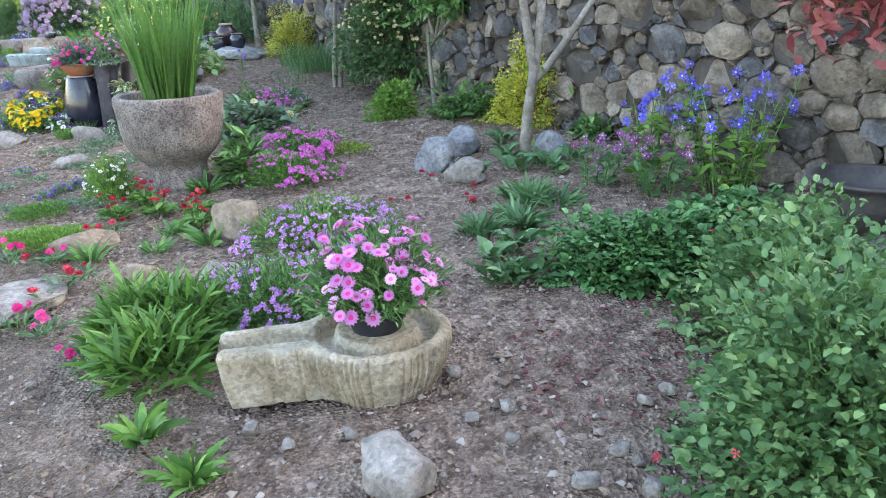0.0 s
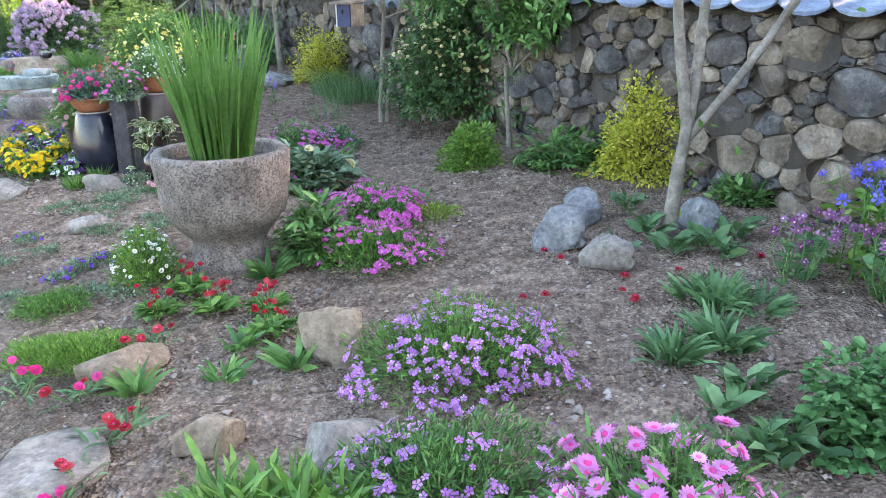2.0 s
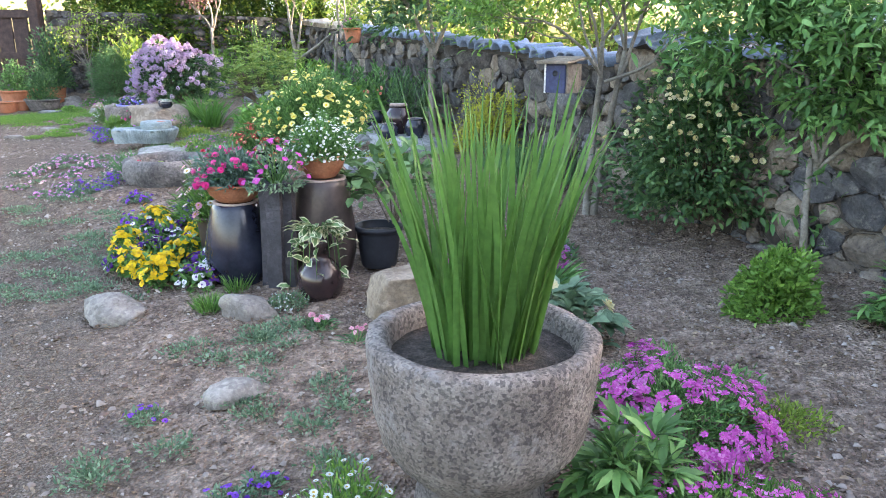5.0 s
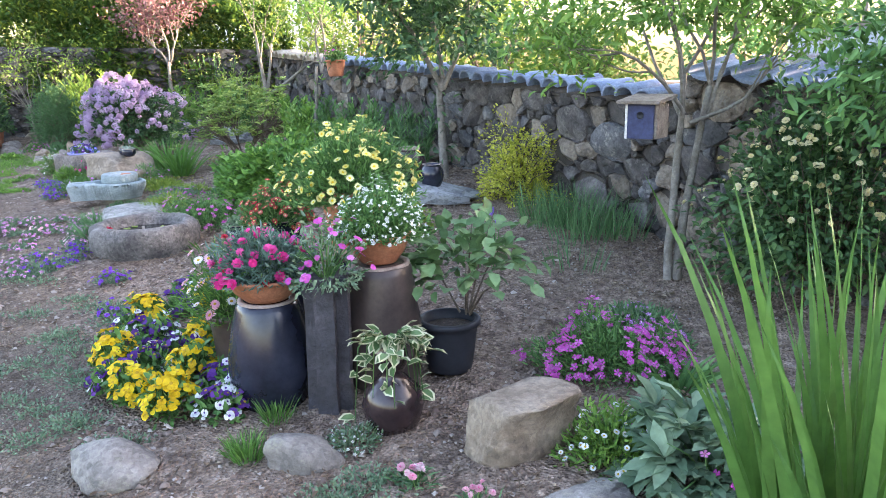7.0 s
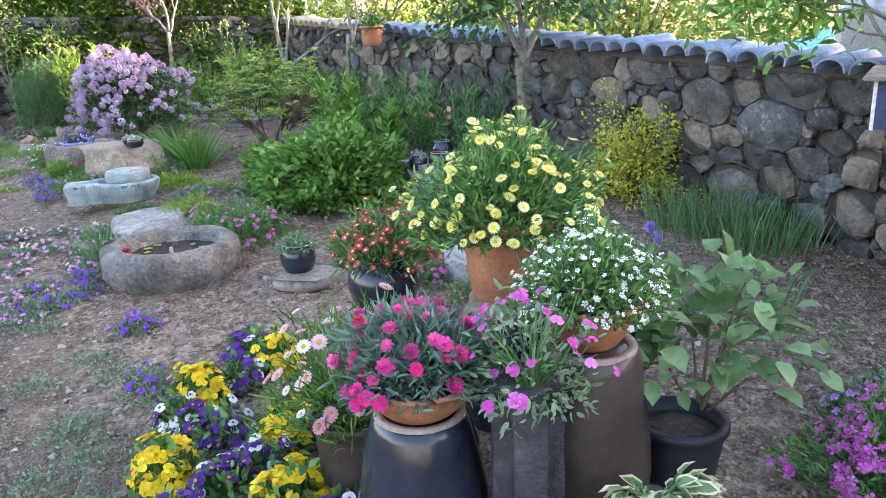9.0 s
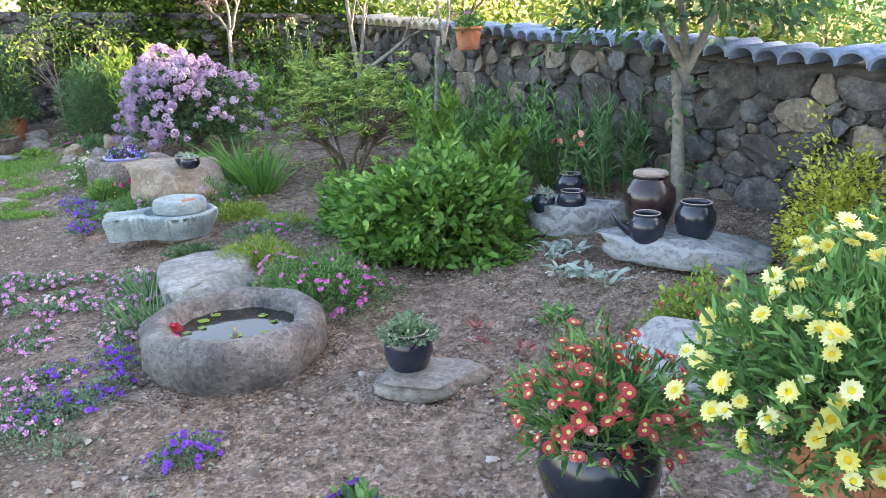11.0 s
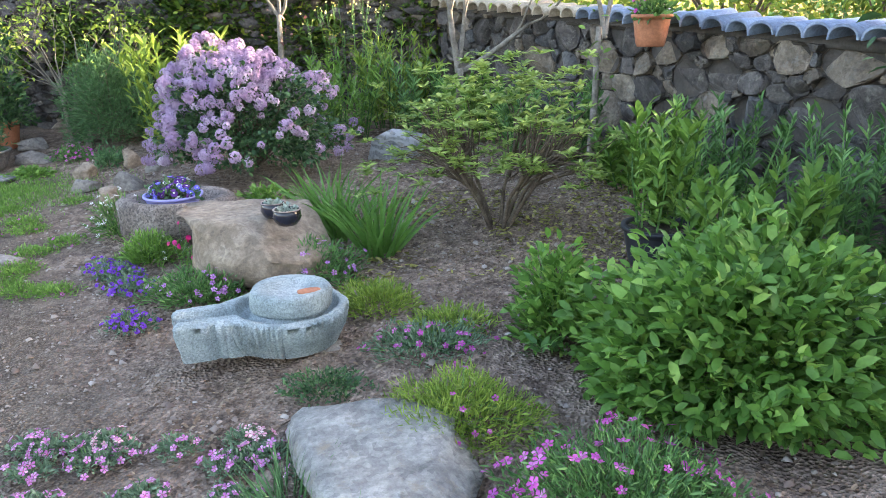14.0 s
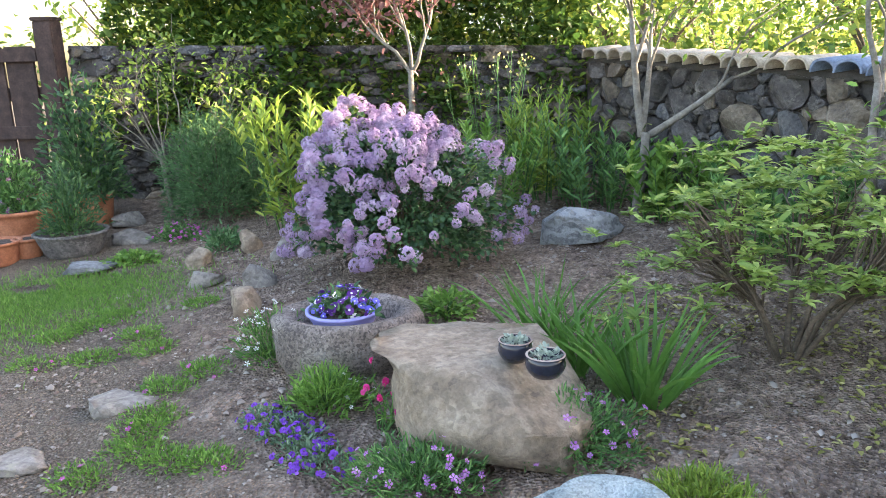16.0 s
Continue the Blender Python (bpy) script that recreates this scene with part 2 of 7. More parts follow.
M["roof_blue"] = stone_mat("blue_roof_paint", (0.04, 0.24, 0.42), (0.06, 0.33, 0.55), (0.10, 0.42, 0.64), 4, 30, rough=0.5, bump=0.1)
M["rust_wall"] = stone_mat("peeling_painted_wall", (0.22, 0.09, 0.06), (0.50, 0.55, 0.62), (0.62, 0.66, 0.72), 1.6, 30, rough=0.7, bump=0.2)
M["plain_grey"] = stone_mat("grey_render_wall", (0.25, 0.24, 0.23), (0.34, 0.33, 0.31), (0.42, 0.41, 0.39), 1.2, 30, rough=0.8, bump=0.2)
M["iron"] = stone_mat("black_cast_iron", (0.02, 0.018, 0.017), (0.04, 0.036, 0.034), (0.08, 0.065, 0.055), 9, 60, rough=0.55, bump=0.4)
M["lavender_plastic"] = glaze_mat("lavender_plastic", (0.24, 0.24, 0.55), (0.32, 0.32, 0.65), 0.4, 10, 0.0)

# greens and petals
L = {}
L["grass"] = leaf_mat("grass_green", (0.050, 0.132, 0.028), (0.110, 0.264, 0.050), (0.220, 0.396, 0.088))
L["iris"] = leaf_mat("iris_leaf", (0.036, 0.108, 0.026), (0.105, 0.235, 0.052), (0.28, 0.43, 0.13), through_light=0.35)
L["mid"] = leaf_mat("mid_green_leaf", (0.048, 0.135, 0.040), (0.120, 0.270, 0.074), (0.215, 0.40, 0.125))
L["bright"] = leaf_mat("bright_green_leaf", (0.085, 0.195, 0.035), (0.165, 0.325, 0.06), (0.27, 0.45, 0.10), through_light=0.35)
L["dark"] = leaf_mat("dark_green_leaf", (0.032, 0.088, 0.038), (0.072, 0.165, 0.062), (0.145, 0.265, 0.10))
L["grey"] = leaf_mat("grey_green_leaf", (0.088, 0.163, 0.094), (0.175, 0.275, 0.163), (0.275, 0.400, 0.250))
L["blue_green"] = leaf_mat("blue_green_leaf", (0.055, 0.14, 0.055), (0.11, 0.235, 0.095), (0.19, 0.34, 0.15))
L["columbine"] = leaf_mat("columbine_leaf", (0.04, 0.13, 0.04), (0.09, 0.25, 0.075), (0.20, 0.40, 0.15))
L["salvia"] = leaf_mat("salvia_leaf", (0.055, 0.138, 0.048), (0.12, 0.245, 0.088), (0.26, 0.41, 0.16))
L["carnation"] = leaf_mat("carnation_leaf", (0.065, 0.135, 0.10), (0.13, 0.23, 0.175), (0.21, 0.32, 0.26))
L["azalea"] = leaf_mat("azalea_leaf", (0.14, 0.24, 0.055), (0.28, 0.41, 0.10), (0.45, 0.57, 0.17), through_light=0.4)
L["potted"] = leaf_mat("young_shrub_leaf", (0.08, 0.17, 0.06), (0.15, 0.27, 0.11), (0.25, 0.38, 0.18))
L["bush"] = leaf_mat("broad_bush_leaf", (0.062, 0.17, 0.032), (0.14, 0.305, 0.056), (0.27, 0.46, 0.105), through_light=0.35)
L["rose"] = leaf_mat("rose_leaf", (0.035, 0.095, 0.038), (0.075, 0.165, 0.058), (0.16, 0.28, 0.10))
L["silver"] = leaf_mat("silver_felt_leaf", (0.28, 0.36, 0.30), (0.40, 0.48, 0.41), (0.52, 0.58, 0.52), rough=0.9)
L["yellow_leaf"] = leaf_mat("golden_leaf", (0.32, 0.36, 0.045), (0.52, 0.53, 0.075), (0.72, 0.68, 0.13), through_light=0.35)
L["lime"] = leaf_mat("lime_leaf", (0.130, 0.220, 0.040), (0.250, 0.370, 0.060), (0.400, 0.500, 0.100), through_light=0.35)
L["hedge"] = leaf_mat("hedge_leaf", (0.038, 0.095, 0.02), (0.105, 0.195, 0.03), (0.32, 0.38, 0.055), through_light=0.35)
L["far_tree"] = leaf_mat("far_tree_leaf", (0.10, 0.19, 0.03), (0.24, 0.34, 0.06), (0.42, 0.44, 0.10), through_light=0.4)
L["red_leaf"] = leaf_mat("red_young_leaf", (0.22, 0.045, 0.05), (0.36, 0.10, 0.095), (0.50, 0.20, 0.17))
L["purple_leaf"] = leaf_mat("purple_leaf", (0.17, 0.075, 0.075), (0.30, 0.15, 0.14), (0.44, 0.27, 0.24))
L["varieg"] = leaf_mat("green_leaf_centre", (0.07, 0.14, 0.05), (0.16, 0.26, 0.11))
L["cream"] = leaf_mat("cream_leaf_edge", (0.50, 0.52, 0.32), (0.66, 0.66, 0.45))
L["litter"] = leaf_mat("dry_leaf_litter", (0.09, 0.06, 0.04), (0.21, 0.15, 0.10), (0.38, 0.30, 0.21), rough=0.9, through_light=0.1)
L["litter_y"] = leaf_mat("yellowed_fallen_leaf", (0.16, 0.17, 0.04), (0.34, 0.32, 0.10), (0.44, 0.40, 0.18), rough=0.9, through_light=0.1)
L["litter_red"] = leaf_mat("dark_red_fallen_leaf", (0.09, 0.03, 0.035), (0.17, 0.06, 0.065), (0.26, 0.12, 0.11), rough=0.9, through_light=0.1)
for key, a, c, e in (
        ("pink", (0.58, 0.17, 0.47), (0.68, 0.30, 0.60), (0.79, 0.50, 0.73)), ("phlox", (0.43, 0.15, 0.50), (0.55, 0.25, 0.60), (0.68, 0.40, 0.72)),
        ("magenta", (0.50, 0.06, 0.36), (0.60, 0.12, 0.46), (0.68, 0.26, 0.56)), ("hot", (0.68, 0.035, 0.24), (0.78, 0.08, 0.34), (0.85, 0.19, 0.46)),
        ("red", (0.36, 0.012, 0.03), (0.50, 0.03, 0.055), (0.62, 0.09, 0.11)), ("white", (0.66, 0.68, 0.68), (0.78, 0.79, 0.79), (0.85, 0.85, 0.85)),
        ("yellow", (0.72, 0.46, 0.008), (0.82, 0.60, 0.012), (0.86, 0.70, 0.03)), ("pale_yellow", (0.70, 0.64, 0.16), (0.82, 0.78, 0.34), (0.86, 0.84, 0.50)),
        ("violet", (0.07, 0.015, 0.16), (0.12, 0.03, 0.26), (0.20, 0.07, 0.36)), ("blue", (0.12, 0.11, 0.58), (0.19, 0.18, 0.72), (0.30, 0.28, 0.80)),
        ("lilac", (0.38, 0.26, 0.43), (0.50, 0.38, 0.54), (0.63, 0.53, 0.66)), ("blush", (0.70, 0.30, 0.40), (0.80, 0.55, 0.60), (0.84, 0.74, 0.74)),
        ("gold_eye", (0.50, 0.30, 0.02), (0.62, 0.40, 0.03), (0.70, 0.46, 0.05)), ("purple_bloom", (0.16, 0.04, 0.42), (0.24, 0.07, 0.54), (0.34, 0.14, 0.62)),
        ("brick_red", (0.50, 0.055, 0.06), (0.62, 0.10, 0.10), (0.72, 0.22, 0.19)), ("cream_bloom", (0.62, 0.54, 0.28), (0.72, 0.66, 0.42), (0.80, 0.76, 0.56)),
        ("violet_ball", (0.26, 0.16, 0.55), (0.36, 0.24, 0.66), (0.48, 0.36, 0.75)), ("plum_bloom", (0.22, 0.07, 0.20), (0.33, 0.14, 0.32), (0.46, 0.25, 0.45)), ("peach", (0.66, 0.22, 0.15), (0.76, 0.34, 0.24), (0.80, 0.46, 0.36))):
    L[key] = leaf_mat("petal_" + key, a, c, e, rough=0.6, through_light=0.3)

# ---------------- building blocks ----------------
G0, GX, GY = 0.0408, 0.0413, 0.0709


def gz(x, y):
    """Height of the ground: a gentle slope with swells, falling away beyond the walls."""
    cx, cy = np.clip(x, -10.0, 4.0), np.clip(y, -5.0, 16.0)
    z = G0 + GX * cx + GY * cy
    for bx, by, r, a in ((-0.7, 7.0, 1.3, -0.09), (-2.5, 9.5, 1.0, 0.075), (-8.3, 13.3, 1.5, -0.10)):
        z = z + a * np.exp(-((x - bx) ** 2 + (y - by) ** 2) / r ** 2)
    d = np.maximum((x - 1.95) * 0.862 + (y - 2.95) * 0.507, y - 14.7)
    k = np.clip((d - 0.7) / 2.0, 0, 1)
    return z - 0.8 * k * k * (3 - 2 * k) - 3.2 * np.clip((d - 2.5) / 45.0, 0, 1)


def mk_mesh(name, V, F, mats, idx=None, smooth=False):
    """A mesh from arrays of corners and triangles."""
    V, F = np.asarray(V, np.float32), np.asarray(F, np.int32)
    me = bpy.data.meshes.new(name)
    me.vertices.add(len(V))
    me.vertices.foreach_set("co", V.ravel())
    me.loops.add(F.size)
    me.loops.foreach_set("vertex_index", F.ravel())
    me.polygons.add(len(F))
    k = F.shape[1]
    me.polygons.foreach_set("loop_start", np.arange(0, F.size, k, dtype=np.int32))
    for m in (mats if isinstance(mats, (list, tuple)) else [mats]):
        me.materials.append(m)
    if idx is not None:
        me.polygons.foreach_set("material_index", np.asarray(idx, np.int32))
    if smooth:
        me.polygons.foreach_set("use_smooth", np.ones(len(F), bool))
    me.update(calc_edges=True)
    return me


def thing(name, label, category, x, y, z=None, group="", rz=0.0, kind=""):
    """An Empty at the base of a thing."""
    ob = new(name)
    ob.empty_display_size = 0.05
    ob.matrix_world = pose(x, y, float(gz(x, y)) if z is None else z, 0, 0, rz)
    return tagged(ob, label, category, group, kind)


STUFF = ("foliage", "branching", "stalk", "blossom", "crown", "leaf_edging", "leaf_centre")


def part(name, data, parent, label="", loc=None):
    """Links a mesh as a child; what is past counting is tagged as stuff."""
    ob = new(name, data)
    ob.parent = parent
    if name in STUFF:
        tagged(ob, kind="stuff")
    if loc is not None:
        ob.location = loc
    if label:
        tagged(ob, label)
    return ob


def solo(name, data, label, category, x, y, z=None, group="", rz=0.0, kind=""):
    ob = new(name, data)
    ob.matrix_world = pose(x, y, float(gz(x, y)) if z is None else z, 0, 0, rz)
    return tagged(ob, label, category, group, kind)


def from_bm(name, bm, mat, smooth=True):
    me = bpy.data.meshes.new(name)
    bm.to_mesh(me)
    bm.free()
    for m in (mat if isinstance(mat, (list, tuple)) else [mat]):
        me.materials.append(m)
    if smooth:
        me.polygons.foreach_set("use_smooth", np.ones(len(me.polygons), bool))
    return me


def unit(v):
    return v / np.maximum(np.linalg.norm(v, axis=-1, keepdims=True), 1e-9)


def frames(d, r):
    """Side and normal for directions d, with a random spin."""
    h = r.normal(size=d.shape)
    s = unit(np.cross(d, h))
    return s, np.cross(s, d)


def leaf_mesh(name, pos, d, length, width, mat, r, fold=0.25, droop=0.25, flat=0.0):
    """Many small leaves: seven corners each, folded along the midrib and drooping at the tip."""
    n = len(pos)
    d = unit(d)
    s, nn = frames(d, r)
    if flat:
        up = np.tile([0.0, 0.0, 1.0], (n, 1)) + r.normal(size=(n, 3)) * (1 - flat)
        s = unit(np.cross(d, up))
        nn = np.cross(s, d)
        flip = np.sign(nn[:, 2:3] + 1e-6)
        nn, s = nn * flip, s * flip
    le, w = length[:, None], width[:, None]
    mid = pos + d * le * 0.5 - nn * w * fold * 0.3
    low, high = pos + d * le * 0.25, pos + d * le * 0.66 - nn * le * droop * 0.35
    lift = nn * w * fold * 0.5
    tip = pos + d * le * (1 - droop * 0.2) - nn * le * droop
    V = np.stack([pos, low + s * w * 0.42 + lift, low - s * w * 0.42 + lift, high + s * w * 0.40 + lift, high - s * w * 0.40 + lift, mid, tip], 1).reshape(-1, 3)
    o = (np.arange(n) * 7)[:, None, None]
    F = (np.array([[0, 2, 5], [0, 5, 1], [2, 4, 5], [1, 5, 3], [5, 4, 6], [5, 6, 3]])[None] + o).reshape(-1, 3)
    return mk_mesh(name, V, F, mat)


def blade_mesh(name, pos, d0, length, width, bend, mat, r, seg=5):
    """Strap or grass blades that arch outwards."""
    n = len(pos)
    out = d0.copy()
    out[:, 2] = 0
    out = unit(out + r.normal(size=(n, 3)) * [0.15, 0.15, 0])
    d = unit(d0)
    side = unit(np.cross(d, np.tile([0, 0, 1.0], (n, 1)) * 0.3 + r.normal(size=(n, 3))))
    P, pts = pos.copy(), []
    for i in range(seg + 1):
        f = i / seg
        w = width * (1 - f ** 2.2) * (0.75 + 0.5 * min(f * 3, 0.5))
        pts.append((P - side * w[:, None] * 0.5, P + side * w[:, None] * 0.5))
        d = unit(d + (out * 0.8 - np.array([0, 0, 1.0]) * 0.9) * (bend[:, None] * (f + 0.15)) / seg)
        P = P + d * (length / seg)[:, None]
    V = np.stack([p for q in pts for p in q], 1).reshape(-1, 3)
    k = 2 * (seg + 1)
    tri = []
    for i in range(seg):
        a = 2 * i
        tri += [[a, a + 1, a + 3], [a, a + 3, a + 2]]
    F = (np.array(tri)[None] + (np.arange(n) * k)[:, None, None]).reshape(-1, 3)
    return mk_mesh(name, V, F, mat, smooth=True)


def tube(path, radii, sides=6, jitter=0.0, seed=0):
    """Corners and triangles of a tapered tube along a path."""
    path = np.asarray(path, float)
    radii = np.asarray(radii, float)
    t = np.gradient(path, axis=0)
    t = unit(t)
    ref = np.array([0.31, 0.77, 0.2])
    s = unit(np.cross(t, ref))
    n = np.cross(s, t)
    a = np.arange(sides) * 2 * np.pi / sides
    rr = radii[:, None] * (1 + jitter * np.random.default_rng(seed).normal(size=(len(path), sides)))
    V = path[:, None] + rr[..., None] * (np.cos(a)[None, :, None] * s[:, None] + np.sin(a)[None, :, None] * n[:, None])
    V = np.concatenate([V.reshape(-1, 3), path[-1:]])
    F = []
    for i in range(len(path) - 1):
        for j in range(sides):
            k = (j + 1) % sides
            p, q = i * sides, (i + 1) * sides
            F += [[p + j, p + k, q + k], [p + j, q + k, q + j]]
    e = (len(path) - 1) * sides
    F += [[e + j, e + (j + 1) % sides, len(V) - 1] for j in range(sides)]
    return V, np.array(F)


def joined(pieces):
    V, F, o = [], [], 0
    for v, f in pieces:
        V.append(v)
        F.append(f + o)
        o += len(v)
    return np.concatenate(V), np.concatenate(F)


# flower heads, facing +z, one unit across: corners, triangles, slot (0 petals, 1 eye)
def petals(n, r0, r1, w, lift, z=0.0, turn=0.0):
    V, F = [], []
    for i in range(n):
        a = 2 * np.pi * i / n + turn
        c, s = np.array([np.cos(a), np.sin(a), 0]), np.array([-np.sin(a), np.cos(a), 0])
        up = np.array([0, 0, 1.0])
        b = len(V)
        V += [c * r0 + up * z, c * (r0 + (r1 - r0) * 0.68) + s * w / 2 + up * (z + lift * 0.75), c * (r0 + (r1 - r0) * 0.68) - s * w / 2 + up * (z + lift * 0.75), c * r1 + up * (z + lift)]
        F += [[b, b + 2, b + 3], [b, b + 3, b + 1]]
    return np.array(V), np.array(F)


def round_petals(specs):
    """Broad rounded petals: turn in degrees, reach, width, height over the base."""
    V, F = [], []
    for turn, reach, w, z in specs:
        a = math.radians(turn)
        c, s, up = np.array([math.cos(a), math.sin(a), 0]), np.array([-math.sin(a), math.cos(a), 0]), np.array([0, 0, 1.0])
        b = len(V)
        V.append(up * z)
        for u, v, h in ((0.45, 0.8, 0.05), (0.8, 0.9, 0.02), (1.0, 0.4, -0.03), (1.0, -0.4, -0.03), (0.8, -0.9, 0.02), (0.45, -0.8, 0.05)):
            V.append(c * reach * u + s * w * 0.5 * v + up * (z + h))
        F += [[b, b + i + 1, b + i] for i in range(1, 6)]
    return np.array(V), np.array(F)


def dome_eye(r, h, z, n=7):
    V = [[0, 0, z + h]] + [[r * np.cos(2 * np.pi * i / n), r * np.sin(2 * np.pi * i / n), z] for i in range(n)]
    return np.array(V), np.array([[0, 1 + i, 1 + (i + 1) % n] for i in range(n)])


def head(layers, eye=None):
    V, F = joined(layers)
    S = np.zeros(len(F), int)
    if eye is not None:
        ev, ef = eye
        F = np.concatenate([F, ef + len(V)])
        V = np.concatenate([V, ev])
        S = np.concatenate([S, np.ones(len(ef), int)])
    return V, F, S


HEADS = {
    "daisy": head([petals(13, 0.06, 0.5, 0.17, 0.05), petals(13, 0.06, 0.42, 0.15, 0.12, 0.01, 0.2)], dome_eye(0.16, 0.09, 0.05)),
    "phlox": head([petals(5, 0.02, 0.5, 0.36, 0.04)], dome_eye(0.07, 0.05, 0.01, 5)),
    "pompon": head([petals(9, 0.05, 0.5, 0.30, 0.06), petals(8, 0.04, 0.42, 0.28, 0.22, 0.02, 0.3), petals(6, 0.02, 0.28, 0.24, 0.34, 0.04, 0.1)], dome_eye(0.09, 0.06, 0.28, 5)),
    "pansy": head([round_petals([(60, 0.5, 0.55, 0.0), (120, 0.5, 0.55, 0.012), (10, 0.44, 0.48, 0.035), (170, 0.44, 0.48, 0.045), (270, 0.5, 0.66, 0.07)])], dome_eye(0.13, 0.05, 0.09, 6)),
    "bell": head([petals(5, 0.05, 0.5, 0.30, -0.15), petals(5, 0.02, 0.30, 0.26, 0.42, 0.0, 0.6)], dome_eye(0.10, 0.12, 0.2, 5)),
    "star": head([petals(5, 0.02, 0.5, 0.26, 0.16)], dome_eye(0.08, 0.05, 0.02, 5)),
    "bud": head([petals(4, 0.02, 0.30, 0.34, 0.30), petals(4, 0.02, 0.24, 0.3, 0.40, 0.02, 0.7)]),
}


def cluster_head(seed, n=100):
    """A lilac panicle: a cone of four-petalled florets pointing to +z."""
    r = np.random.default_rng(seed)
    V, F, S = [], [], []
    pv, pf = petals(4, 0.0, 0.5, 0.45, 0.1)
    o = 0
    for i in range(n):
        f = r.random() ** 0.8
        a = r.random() * 6.283
        rad = 0.42 * math.sqrt(max(0.03, 1 - (f * 1.36 - 0.4) ** 2)) * (0.55 + 0.45 * r.random() ** 0.4)
        c = np.array([np.cos(a) * rad, np.sin(a) * rad, f * 0.75])
        d = unit(np.array([np.cos(a), np.sin(a), 0.3 + 1.5 * f]) + r.normal(size=3) * 0.3)
        s = unit(np.cross(d, r.normal(size=3)))
        B = np.stack([s, np.cross(d, s), d])
        V.append(c + (pv * 0.17) @ B)
        F.append(pf + o)
        o += len(pv)
    F = np.concatenate(F)
    return np.concatenate(V), F, np.zeros(len(F), int)


HEADS["panicle"] = cluster_head(3)


def heads_mesh(name, kind, pos, d, size, mats, r):
    """Many flower heads as one mesh."""
    v, f, s = HEADS[kind]
    n = len(pos)
    d = unit(d)
    a, b = frames(d, r)
    B = np.stack([a, b, d], 1)
    V = pos[:, None] + np.einsum('kj,njm->nkm', v, B) * size[:, None, None]
    F = f[None] + (np.arange(n) * len(v))[:, None, None]
    return mk_mesh(name, V.reshape(-1, 3), F.reshape(-1, 3), mats, np.tile(s, n))


_head_cache = {}


def head_parts(name, kind, pos, d, size, mats, parent, r):
    """Flower heads one by one, on one shared mesh."""
    key = (kind, tuple(m.name for m in mats))
    if key not in _head_cache:
        v, f, s = HEADS[kind]
        mm = []
        for m in mats:
            nm = m.name + "_single"
            got = bpy.data.materials.get(nm)
            if not got:
                got = m.copy()
                got.name = nm
                nt = got.node_tree
                oi = nt.nodes.new("ShaderNodeObjectInfo")
                for l in list(nt.links):
                    if l.from_socket.name == "Random Per Island":
                        nt.links.new(oi.outputs["Random"], l.to_socket)
            mm.append(got)
        _head_cache[key] = mk_mesh(name, v, f, mm, s)
    me = _head_cache[key]
    d = unit(d)
    for p, q, z in zip(pos, d, size):
        ob = new(name, me)
        ob.parent = parent
        rot = Vector(q).to_track_quat('Z', 'Y').to_matrix().to_4x4()
        ob.matrix_local = Matrix.Translation(p) @ rot @ pose(0, 0, 0, r.normal() * 8, r.normal() * 8, r.random() * 360) @ Matrix.Scale(float(z), 4)


def dome_points(n, rx, ry, h, r, shell=0.5, low=0.0, lump=0.25, seed=0):
    """Points in a lumpy half dome, and their outward directions."""
    d = unit(r.normal(size=(n, 3)))
    d[:, 2] = np.abs(d[:, 2]) * (1 + low) - low
    d = unit(d)
    k = np.array([noise.noise(Vector((v[0] * 2.1 + seed * 3.7, v[1] * 2.1, v[2] * 2.1))) for v in d])
    k2 = np.array([noise.noise(Vector((v[0] * 5 + seed * 1.7, v[1] * 5, v[2] * 5))) for v in d])
    rad = (1 + lump * k * 1.6 + lump * 0.8 * k2) * (1 - (1 - shell) * r.random(n) ** 1.5)
    p = d * rad[:, None] * [rx, ry, h]
    return p, d


_seed = [100]


